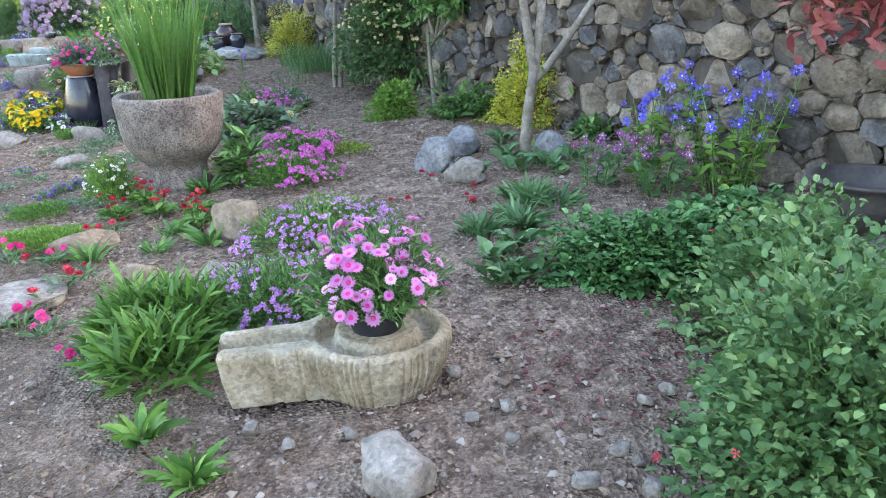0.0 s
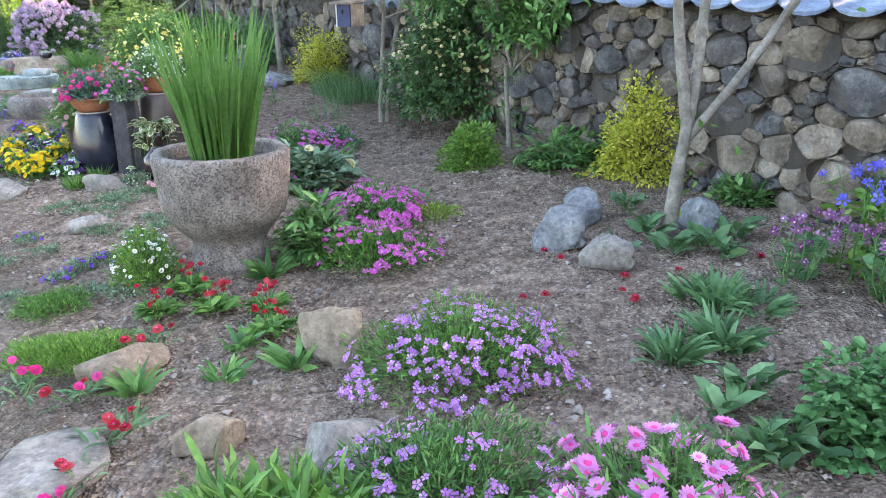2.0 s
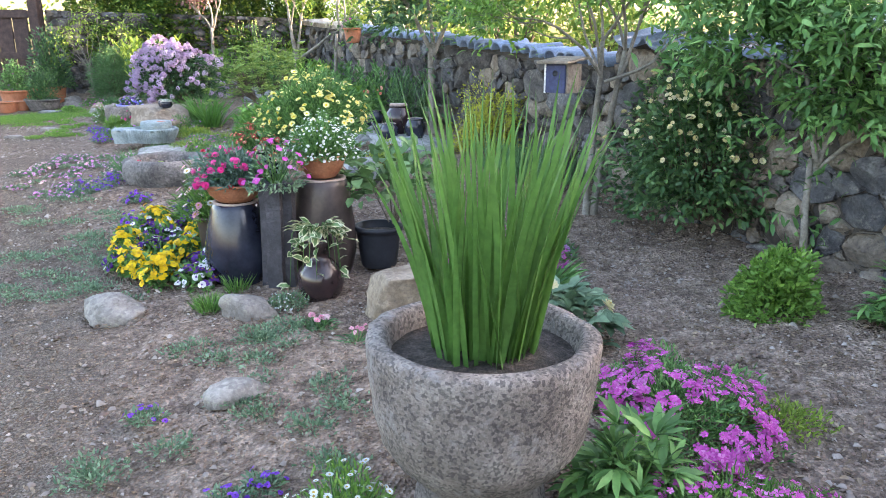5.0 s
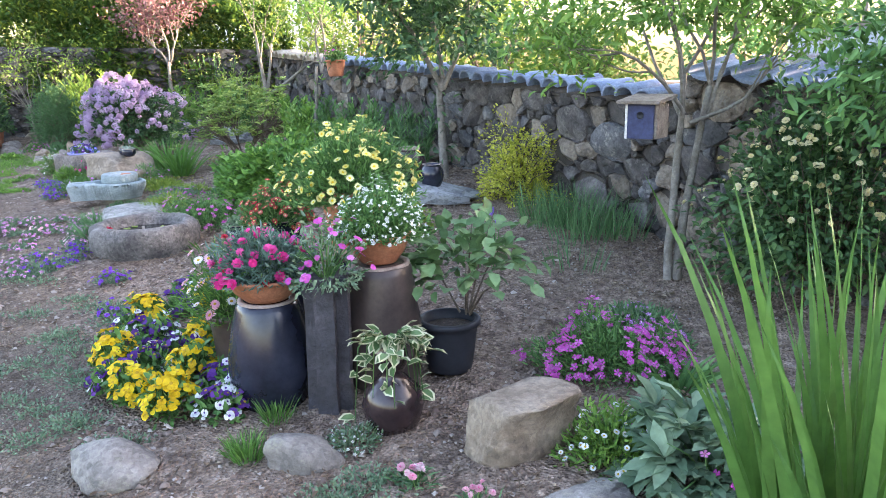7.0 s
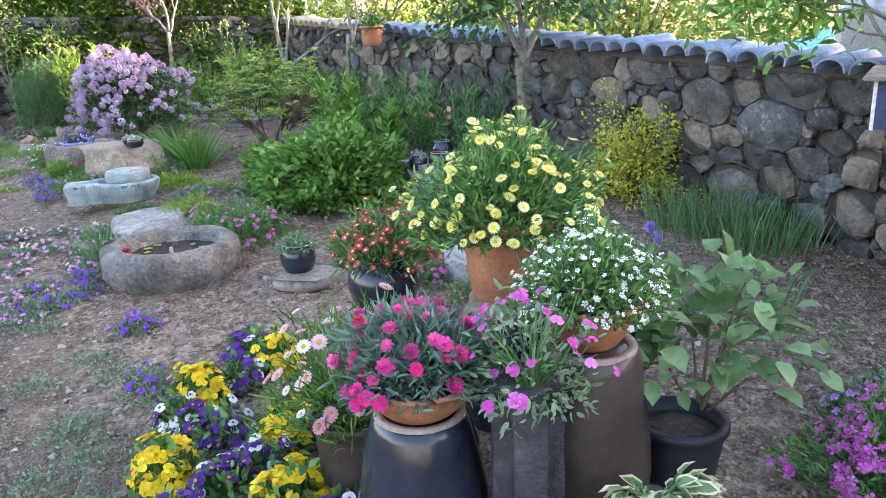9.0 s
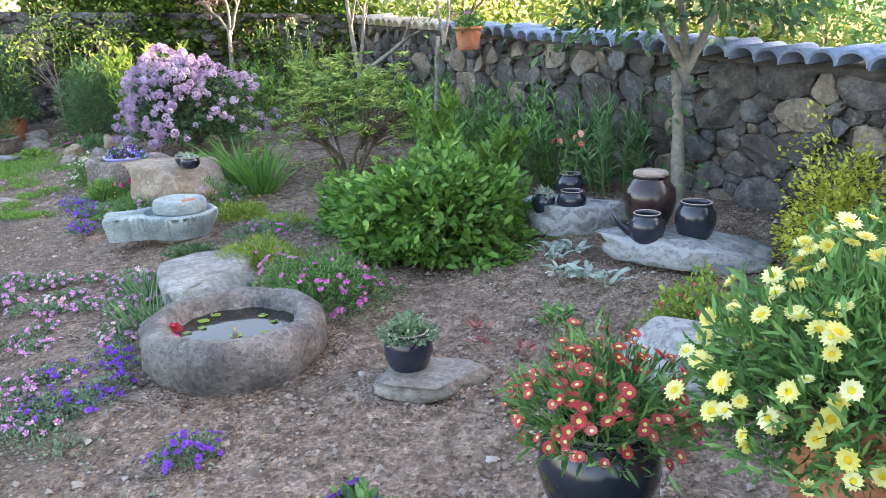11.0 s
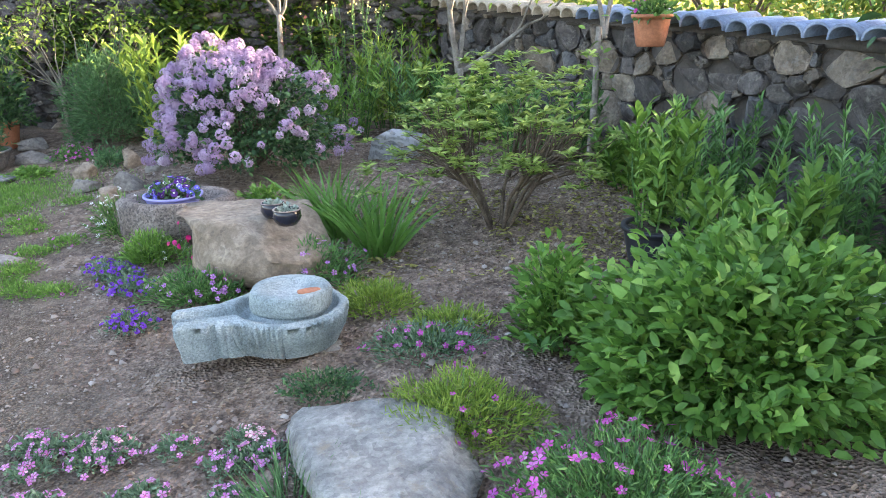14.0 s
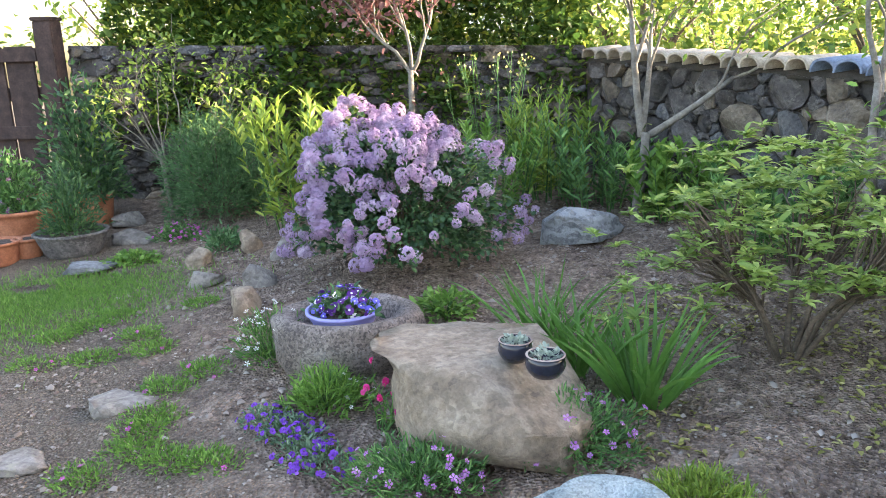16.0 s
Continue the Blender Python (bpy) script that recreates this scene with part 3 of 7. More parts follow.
def plant(name, label, category, x, y, rx, ry, h, leaf, blooms=(), z=None, group="", shell=0.35, lump=0.25, low=0.0, stems=24, stem_mat="mid", rz=0.0, flat=0.0, parent=None, base=0.0, lobes=0, fan=0.9):
    """A leafy clump. leaf: material, count, length, width, upward pull. blooms: kind, petal, eye, count, size, single parts, reach."""
    _seed[0] += 1
    sd = _seed[0]
    r = np.random.default_rng(sd)
    root = parent or thing(name, label, category, x, y, z, group, rz)
    lm, n, le, wi, up = leaf
    p, d = dome_points(n, rx, ry, h, r, shell, low, lump, sd)
    p[:, 2] = np.maximum(p[:, 2] + base, 0.006)
    dd = unit(d * [1, 1, 0.6] + r.normal(size=(n, 3)) * 0.55 + [0, 0, up])
    ln = le * (0.6 + 0.6 * r.random(n))
    if lobes:
        side = unit(np.cross(dd, [0.0, 0.0, 1.0]) + 1e-6)
        ang = np.linspace(-fan, fan, lobes)
        dd = np.concatenate([dd * math.cos(a) + side * math.sin(a) for a in ang])
        p, ln = np.tile(p, (lobes, 1)), np.concatenate([ln * (1 - 0.18 * abs(a) / max(fan, 0.1)) for a in ang])
    part("foliage", leaf_mesh("foliage", p, dd, ln, wi * ln / le, L[lm], r, flat=flat), root)
    if stems:
        q, qd = dome_points(stems, rx, ry, h, r, 0.7, 0, lump, sd)
        q[:, 2] += base
        pieces = []
        for e in q:
            b = np.array([e[0] * 0.12, e[1] * 0.12, base * 0.2])
            m = (b + e) / 2 + [0, 0, 0.12 * h]
            pieces.append(tube([b, m, e], [0.004 + 0.006 * h, 0.003 + 0.003 * h, 0.0015], 4))
        v, f = joined(pieces)
        part("branching", mk_mesh("stems", v, f, M[stem_mat] if stem_mat in M else L[stem_mat]), root)
    for kind, pet, eye, cnt, size, single, reach in blooms:
        q, qd = dome_points(cnt, rx * reach, ry * reach, h * reach, r, 0.93, -0.15 if low == 0 else 0.0, lump, sd)
        q[:, 2] = np.maximum(q[:, 2] + base, 0.0) + size * 0.2
        qq = unit(qd * [1, 1, 0.8] + [0, -0.2, 0.75] + r.normal(size=q.shape) * 0.3)
        if not single and cnt > 100:
            tuft = vnoise(q[:, 0], q[:, 1], 0.09, sd) > -0.13
            q, qq = q[tuft], qq[tuft]
        sz = size * (0.7 + 0.5 * r.random(len(q)))
        mats = [L[pet], L[eye]]
        if single:
            head_parts("flower", kind, q, qq, sz, mats, root, r)
        else:
            part("blossom", heads_mesh("blossom", kind, q, qq, sz, mats, r), root)
        st = [tube([e * [0.75, 0.75, 0.6], e - w * 0.003], [0.002, 0.0014], 3) for e, w in zip(q[:150], qq[:150])]
        v, f = joined(st)
        part("stalk", mk_mesh("flower_stalks", v, f, L["mid"]), root)
    return root


def strap_plant(name, label, category, x, y, n, length, width, spread, bend, leaf="iris", z=None, group="", parent=None, foot=0.1, base=0.0, single=False):
    _seed[0] += 1
    r = np.random.default_rng(_seed[0])
    root = parent or thing(name, label, category, x, y, z, group)
    a = r.random(n) * 6.283
    rad = foot * np.sqrt(r.random(n))
    p = np.stack([np.cos(a) * rad, np.sin(a) * rad, np.zeros(n) + base], 1)
    a2 = a + r.normal(size=n) * 0.5
    tilt = spread * (rad / max(foot, 1e-6) * 0.7 + 0.3 * r.random(n))
    d = np.stack([np.cos(a2) * np.sin(tilt), np.sin(a2) * np.sin(tilt), np.cos(tilt)], 1)
    ln = length * (0.55 + 0.5 * r.random(n))
    if single:
        wd, bd = width * (0.7 + 0.5 * r.random(n)), bend * (0.4 + r.random(n))
        for i in range(n):
            part("leaf_blade", blade_mesh("leaf_blade", p[i:i + 1], d[i:i + 1], ln[i:i + 1], wd[i:i + 1], bd[i:i + 1], L[leaf], r, 6), root)
        return root
    part("foliage", blade_mesh("leaves", p, d, ln, width * (0.7 + 0.5 * r.random(n)), bend * (0.4 + r.random(n)), L[leaf], r), root)
    return root


def rosette(name, label, category, x, y, n, length, width, leaf, up=0.5, group="", z=None, blooms=(), droop=0.35, height=0.0):
    """Broad leaves from one crown, such as bellis or young perennials."""
    _seed[0] += 1
    r = np.random.default_rng(_seed[0])
    root = thing(name, label, category, x, y, z, group)
    a = r.random(n) * 6.283
    p = np.stack([np.cos(a) * 0.02 + r.normal(size=n) * 0.02, np.sin(a) * 0.02 + r.normal(size=n) * 0.02, 0.008 + height * r.random(n)], 1)
    d = unit(np.stack([np.cos(a), np.sin(a), up + r.random(n) * 0.9], 1))
    ln = length * (0.6 + 0.5 * r.random(n))
    part("foliage", leaf_mesh("leaves", p, d, ln, width * ln / length, L[leaf], r, flat=0.6, droop=droop), root)
    for kind, pet, eye, cnt, size, hh in blooms:
        a = r.random(cnt) * 6.283
        q = np.stack([np.cos(a) * r.random(cnt) * length, np.sin(a) * r.random(cnt) * length, hh * (0.7 + 0.5 * r.random(cnt))], 1)
        qq = unit(np.array([0, -0.3, 1.0]) + r.normal(size=(cnt, 3)) * 0.3)
        head_parts("flower", kind, q, qq, size * (0.8 + 0.4 * r.random(cnt)), [L[pet], L[eye]], root, r)
        v, f = joined([tube([e * [0.2, 0.2, 0.0], e * [0.7, 0.7, 0.6], e], [0.0025, 0.002, 0.0015], 4) for e in q])
        part("stalk", mk_mesh("flower_stalks", v, f, L["mid"]), root)
    return root


def rock_mesh(w, d, h, seed, mat, cuts=13, rough=0.07, sub=3, flat_top=0.0):
    """An angular boulder: a ball cut by planes, then roughened; base sunk a little."""
    r = np.random.default_rng(seed)
    bm = bmesh.new()
    bmesh.ops.create_icosphere(bm, subdivisions=sub, radius=1.0)
    P = np.array([v.co[:] for v in bm.verts])
    planes = unit(r.normal(size=(cuts, 3)) * [1, 1, 0.7])
    for k in planes:
        c = 0.40 + 0.36 * r.random()
        over = P @ k - c
        P = P - np.maximum(over, 0)[:, None] * k
    if flat_top:
        P[:, 2] = np.minimum(P[:, 2], flat_top + 0.05 * P[:, 0])
    nz = np.array([noise.fractal(Vector(p * 1.7 + seed), 0.9, 2.1, 5) for p in P])
    nz2 = np.array([noise.noise(Vector(p * 12.0 + seed)) for p in P])
    P = P * (1 + rough * nz + rough * 0.45 * nz2)[:, None]
    ang, rad = np.arctan2(P[:, 1], P[:, 0]), np.hypot(P[:, 0], P[:, 1])
    waist = np.abs(P[:, 2]) < 0.3
    for i in np.where(P[:, 2] < -0.05)[0]:
        near = np.abs((ang[waist] - ang[i] + np.pi) % (2 * np.pi) - np.pi) < 0.3
        if near.any():
            P[i, :2] *= max(1.0, 0.97 * rad[waist][near].max() / max(rad[i], 0.25))
    lo, hi = P.min(0), P.max(0)
    P = (P - (lo + hi) / 2) / (hi - lo) * [w, d, h * 1.3]
    P[:, 2] += h * 1.3 / 2 - h * 0.3
    for v, p in zip(bm.verts, P):
        v.co = p
    return from_bm("rock", bm, mat)


def rock(name, label, x, y, w, d, h, seed, mat, rz=0.0, group="", flat_top=0.0, z=None, cuts=13, category="rock", sub=3):
    return solo(name, rock_mesh(w, d, h, seed, M[mat], cuts, flat_top=flat_top, sub=sub), label, category, x, y, z, group, rz)


def lathe(name, profile, mat, sides=40, wob=0.0, seed=0, close=False):
    """A turned body from (radius, height) pairs, slightly uneven."""
    prof = np.array(profile, float)
    a = np.arange(sides) * 2 * np.pi / sides
    n = len(prof)
    V = np.zeros((n, sides, 3))
    V[..., 0] = prof[:, 0:1] * np.cos(a)
    V[..., 1] = prof[:, 0:1] * np.sin(a)
    V[..., 2] = prof[:, 1:2]
    V = V.reshape(-1, 3)
    if wob:
        k = np.array([noise.fractal(Vector(v * 9.0 + seed * 5.1), 0.9, 2.0, 4) for v in V])
        k2 = np.array([noise.noise(Vector(v * 40.0 + seed)) for v in V])
        dirs = unit(V * [1, 1, 0.25])
        V = V + dirs * (k * wob + k2 * wob * 0.25)[:, None]
    i, j = np.meshgrid(np.arange(n - 1), np.arange(sides), indexing='ij')
    j2 = (j + 1) % sides
    F = np.stack([i * sides + j, i * sides + j2, (i + 1) * sides + j2, (i + 1) * sides + j], -1).reshape(-1, 4)
    return mk_mesh(name, V, F, mat, smooth=True)


def box_mesh(name, sx, sy, sz, mat, bevel=0.004, at=(0, 0, 0)):
    bm = bmesh.new()
    bmesh.ops.create_cube(bm, size=1.0, matrix=Matrix.Translation(at) @ Matrix.Diagonal((sx, sy, sz, 1)))
    if bevel:
        bmesh.ops.bevel(bm, geom=list(bm.edges), offset=bevel, segments=2, affect='EDGES')
    return from_bm(name, bm, mat, smooth=False)


def vnoise(x, y, cell, seed):
    """Smooth value noise on arrays."""
    r = np.random.default_rng(seed)
    tab = r.random((257, 257))
    fx, fy = x / cell, y / cell
    ix, iy = np.floor(fx).astype(int), np.floor(fy).astype(int)
    tx, ty = fx - ix, fy - iy
    tx, ty = tx * tx * (3 - 2 * tx), ty * ty * (3 - 2 * ty)
    a, b = tab[ix % 256, iy % 256], tab[(ix + 1) % 256, iy % 256]
    c, d = tab[ix % 256, (iy + 1) % 256], tab[(ix + 1) % 256, (iy + 1) % 256]
    return (a * (1 - tx) + b * tx) * (1 - ty) + (c * (1 - tx) + d * tx) * ty - 0.5


def grow(base, direction, length, radius, depth, r, kids=3, spread=0.6, lift=0.15, wig=0.12, taper=0.6, seg=5):
    """Branches as tubes, and the twig ends for leaves."""
    pieces, ends = [], []

    def go(p, d, le, ra, k):
        path, rad = [p.copy()], [ra]
        for i in range(seg):
            d = unit(d + r.normal(size=3) * (wig * 0.35 if ra > 0.019 else wig) + np.array([0, 0, lift / seg]))
            p = p + d * le / seg
            path.append(p.copy())
            rad.append(ra * (1 - (1 - taper) * (i + 1) / seg))
            if k == 0 or (k == 1 and i > 1):
                ends.append((p.copy(), d.copy()))
        pieces.append(tube(path, rad, 8 if ra > 0.012 else 5, 0.04, int(r.integers(1e6))))
        if k > 0:
            for c in range(kids):
                i = seg if c == 0 else int(r.integers(max(1, seg - 2), seg + 1))
                nd = unit(d + unit(r.normal(size=3)) * spread)
                go(path[i], nd, le * (0.62 + 0.2 * r.random()), rad[i] * (0.62 if c else 0.75), k - 1)
    go(np.array(base, float), unit(np.array(direction, float)), length, radius, depth)
    return pieces, ends


def tree(name, label, x, y, stems, leaf, per=8, le=0.06, wi=0.025, category="tree", bark="bark", group="", z=None, blooms=None, spread_leaf=0.08, seed=None):
    """stems: base, direction, length, radius, depth, kids, spread."""
    _seed[0] += 1
    r = np.random.default_rng(seed or _seed[0])
    root = thing(name, label, category, x, y, z, group)
    pieces, ends = [], []
    for i, (b, d, length, ra, depth, kids, spr) in enumerate(stems):
        pp, ee = grow(b, d, length, ra, depth, r, kids, spr)
        v, f = joined(pp)
        part("trunk" if i == 0 else "limb", mk_mesh("trunk", v, f, M[bark], smooth=True), root)
        ends += ee
    if leaf and ends:
        P = np.repeat(np.array([e[0] for e in ends]), per, 0)
        D = np.repeat(np.array([e[1] for e in ends]), per, 0)
        P = P + r.normal(size=P.shape) * spread_leaf
        D = unit(D * 0.6 + r.normal(size=P.shape) * 0.7)
        ln = le * (0.6 + 0.7 * r.random(len(P)))
        part("crown", leaf_mesh("crown", P, D, ln, wi * ln / le, L[leaf], r, flat=0.45), root)
        if blooms:
            kind, pet, eye, cnt, size = blooms
            k = r.integers(0, len(P), cnt)
            part("blossom", heads_mesh("blossom", kind, P[k], unit(D[k] + [0, -0.4, 0.6]), size * (0.7 + 0.6 * r.random(cnt)), [L[pet], L[eye]], r), root)
    return root


def crown(root, c, rx, ry, h, n, mat, le, wi, low=0.5, lump=0.45, shell=0.35):
    """A rounded, gappy head of leaves about a tree's limbs."""
    _seed[0] += 1
    r = np.random.default_rng(_seed[0])
    p, d = dome_points(n, rx, ry, h, r, shell, low, lump, _seed[0])
    gaps = vnoise(p[:, 0] * 1.0 + p[:, 2], p[:, 1] + p[:, 2] * 0.7, 0.13, _seed[0]) > -0.17
    p, d = (p + np.array(c))[gaps], d[gaps]
    ln = le * (0.6 + 0.7 * r.random(len(p)))
    part("crown", leaf_mesh("crown", p, unit(d * 0.7 + r.normal(size=p.shape) * 0.6), ln, wi * ln / le, L[mat], r, flat=0.45), root)

# ---------------- ground ----------------
def build_ground():
    xs = np.concatenate([-np.geomspace(140, 8.2, 22), np.arange(-8.0, 2.6, 0.045), np.geomspace(2.8, 140, 24)])
    ys = np.concatenate([-np.geomspace(140, 0.7, 22), np.arange(-0.5, 15.2, 0.045), np.geomspace(15.6, 140, 22)])
    X, Y = np.meshgrid(xs, ys, indexing='ij')
    Z = gz(X, Y) + 0.05 * vnoise(X, Y, 0.9, 1) + 0.022 * vnoise(X, Y, 0.21, 2) + 0.028 * vnoise(X, Y, 0.1, 3)
    n, m = X.shape
    V = np.stack([X, Y, Z], -1).reshape(-1, 3)
    i, j = np.meshgrid(np.arange(n - 1), np.arange(m - 1), indexing='ij')
    F = np.stack([i * m + j, (i + 1) * m + j, (i + 1) * m + j + 1, i * m + j + 1], -1).reshape(-1, 4)
    ob = new("ground", mk_mesh("ground", V, F, M["ground"], smooth=True))
    tagged(ob, "brown garden soil and pale trodden gravel path", "ground", kind="structure")


build_ground()


def scatter_stones():
    """Loose gravel and stones over the beds and the path's edge."""
    r = np.random.default_rng(31)
    n = 110000
    x = r.uniform(-7.5, 1.6, n)
    y = r.uniform(0.4, 13.5, n)
    keep = (x + 0.60 * y > -1.3) & (vnoise(x, y, 0.6, 9) + r.random(n) * 0.7 > 0.05)
    x, y = x[keep], y[keep]
    n = len(x)
    s = 0.004 + 0.015 * r.random(n) ** 10 + 0.005 * r.random(n)
    base = np.array([[1, 0, 0], [-0.5, 0.85, 0], [-0.5, -0.85, 0], [0.1, 0.1, 0.75], [0.55, 0.5, 0.45], [-0.7, 0.05, 0.4]])
    F0 = np.array([[0, 4, 3], [0, 1, 4], [1, 3, 4], [1, 5, 3], [1, 2, 5], [2, 3, 5], [2, 0, 3]])
    a = r.random(n) * 6.283
    V = base[None] * s[:, None, None] * r.uniform(0.7, 1.3, (n, 6, 3))
    c, sn = np.cos(a)[:, None], np.sin(a)[:, None]
    W = np.stack([V[..., 0] * c - V[..., 1] * sn, V[..., 0] * sn + V[..., 1] * c, V[..., 2]], -1)
    W[..., 0] += x[:, None]
    W[..., 1] += y[:, None]
    W[..., 2] += (gz(x, y) + 0.05 * vnoise(x, y, 0.9, 1) + 0.022 * vnoise(x, y, 0.21, 2))[:, None]
    F = F0[None] + (np.arange(n) * 6)[:, None, None]
    ob = new("gravel", mk_mesh("gravel", W.reshape(-1, 3), F.reshape(-1, 3), GRAVEL))
    tagged(ob, "loose pale gravel strewn over brown soil", "gravel", kind="stuff")


def gravel_mat():
    m, nt, b = nodes_of("loose_gravel")
    geo = nt.nodes.new("ShaderNodeNewGeometry")
    col = ramp(nt, geo.outputs["Random Per Island"], [(0.0, (0.085, 0.062, 0.052)), (0.3, (0.19, 0.135, 0.108)), (0.6, (0.25, 0.205, 0.172)), (0.9, (0.33, 0.285, 0.245)), (1.0, (0.40, 0.36, 0.32))])
    nt.links.new(col, b.inputs["Base Color"])
    b.inputs["Roughness"].default_value = 0.9
    return m


GRAVEL = gravel_mat()
scatter_stones()


def litter(name, label, mat, x0, x1, y0, y1, n, size, seed, cond=None):
    r = np.random.default_rng(seed)
    x, y = r.uniform(x0, x1, n), r.uniform(y0, y1, n)
    k = vnoise(x, y, 0.5, seed) + r.random(n) * 0.5 > 0.05
    x, y = x[k], y[k]
    n = len(x)
    a = r.random(n) * 6.283
    p = np.stack([x, y, gz(x, y) + 0.05 * vnoise(x, y, 0.9, 1) + 0.022 * vnoise(x, y, 0.21, 2) + 0.008 + 0.006 * r.random(n)], 1)
    d = np.stack([np.cos(a), np.sin(a), r.normal(size=n) * 0.25], 1)
    ln = size * (0.5 + 0.8 * r.random(n))
    ob = new(name, leaf_mesh(name, p, d, ln, ln * 0.45, L[mat], r, flat=0.75, fold=0.4, droop=0.1))
    tagged(ob, label, "leaf litter", kind="stuff")


litter("leaf_litter", "small dry brown leaves and twigs on the soil", "litter", -5.5, 1.5, 1.0, 12.5, 26000, 0.026, 5)
litter("leaf_litter", "tiny reddish-brown plant crumbs over the soil", "litter", -6.0, 1.5, 1.0, 12.5, 34000, 0.013, 15)


def twigs(n=1500):
    """Short dry twigs lying about on the soil."""
    r = np.random.default_rng(77)
    pieces = []
    for i in range(n):
        x, y, a = r.uniform(-5.5, 1.4), r.uniform(1.0, 12.0), r.random() * 6.283
        z = float(gz(x, y) + 0.05 * vnoise(np.array([x]), np.array([y]), 0.9, 1)[0] + 0.022 * vnoise(np.array([x]), np.array([y]), 0.21, 2)[0]) + 0.006
        ln, w = r.uniform(0.03, 0.10), r.uniform(0.0011, 0.0022)
        c, s = math.cos(a), math.sin(a)
        k = r.normal() * 0.12 * ln
        V = []
        for u, off in ((-0.5, 0.0), (0.0, k), (0.5, 0.0)):
            for px, pz in ((-w, 0.0), (w, 0.0), (0.0, 2 * w)):
                q = off + px
                V.append((x + c * u * ln - s * q, y + s * u * ln + c * q, z + pz + 0.004 * (u + 0.5)))
        F = []
        for j in (0, 3):
            for m in range(3):
                m2 = (m + 1) % 3
                F += [[j + m, j + m2, j + 3 + m2], [j + m, j + 3 + m2, j + 3 + m]]
        pieces.append((np.array(V), np.array(F)))
    V, F = joined(pieces)
    ob = new("twig_litter", mk_mesh("twig_litter", V, F, M["twig"]))
    tagged(ob, "short dry brown twigs lying on the soil", "twigs", kind="stuff")


twigs()
litter("leaf_litter", "dry brown leaves below the wall", "litter", -1.8, 0.9, 4.2, 8.2, 2500, 0.028, 8)
litter("leaf_litter", "dark red fallen leaves on bare soil", "litter_red", 0.25, 0.95, 1.75, 3.1, 600, 0.03, 6)
litter("leaf_litter", "yellowed fallen leaves under a shrub", "litter_y", -4.95, -3.5, 10.35, 11.7, 1700, 0.035, 7)

# ---------------- stone walls ----------------
def clip_half(poly, p, nrm):
    out = []
    for i in range(len(poly)):
        a, b = poly[i], poly[(i + 1) % len(poly)]
        da, db = (a - p) @ nrm, (b - p) @ nrm
        if da <= 0:
            out.append(a)
        if da * db < 0:
            out.append(a + (b - a) * da / (da - db))
    return out


def rubble(length, height, seed, w=0.21, h=0.135):
    """Irregular stone outlines of mixed sizes that fill a wall face: big stones first, chinking stones between."""
    r = np.random.default_rng(seed)
    k = np.array([1.0, w / h * 0.85])
    span = np.array([length, height]) * k
    Q, R = np.zeros((0, 2)), np.zeros(0)
    for size, tries in ((0.62, 130), (0.50, 500), (0.36, 1800), (0.25, 3500), (0.16, 6000)):
        for q in r.random((int(tries * length / 7.5), 2)) * span:
            rad = w * size * (0.8 + 0.4 * r.random())
            if not len(Q) or np.min(np.hypot(Q[:, 0] - q[0], Q[:, 1] - q[1]) - R * 0.86 - rad * 0.86) > 0:
                Q, R = np.vstack([Q, q]), np.append(R, rad)
    cells = []
    box = [np.array(p) * k for p in ((0, 0), (length, 0), (length, height), (0, height))]
    for i, q in enumerate(Q):
        poly = box
        dist = np.linalg.norm(Q - q, axis=1)
        dist[i] = 1e9
        bis = dist / 2 + (R[i] ** 2 - R ** 2) / (2 * dist)
        for j in np.argsort(bis)[:26]:
            if dist[j] > 1e8:
                continue
            n = (Q[j] - q) / dist[j]
            poly = clip_half(poly, q + n * bis[j], n)
            if len(poly) < 3:
                break
        if len(poly) >= 3:
            P = np.array(poly) / k
            if np.ptp(P[:, 0]) > 0.03 and np.ptp(P[:, 1]) > 0.025:
                cells.append(P)
    return cells


def rounded_ring(c, r, n=14):
    """A stone's outline: corners worn off, sides slightly uneven."""
    for cut in (0.08, 0.18):
        nxt = np.roll(c, -1, 0)
        c = np.stack([c * (1 - cut) + nxt * cut, c * cut + nxt * (1 - cut)], 1).reshape(-1, 2)
    seg = np.linalg.norm(np.roll(c, -1, 0) - c, axis=1)
    at = np.concatenate([[0], np.cumsum(seg)])
    t = (np.arange(n) + 0.25 * r.random(n)) / n * at[-1]
    cc = np.vstack([c, c[:1]])
    return np.stack([np.interp(t, at, cc[:, 0]), np.interp(t, at, cc[:, 1])], 1)


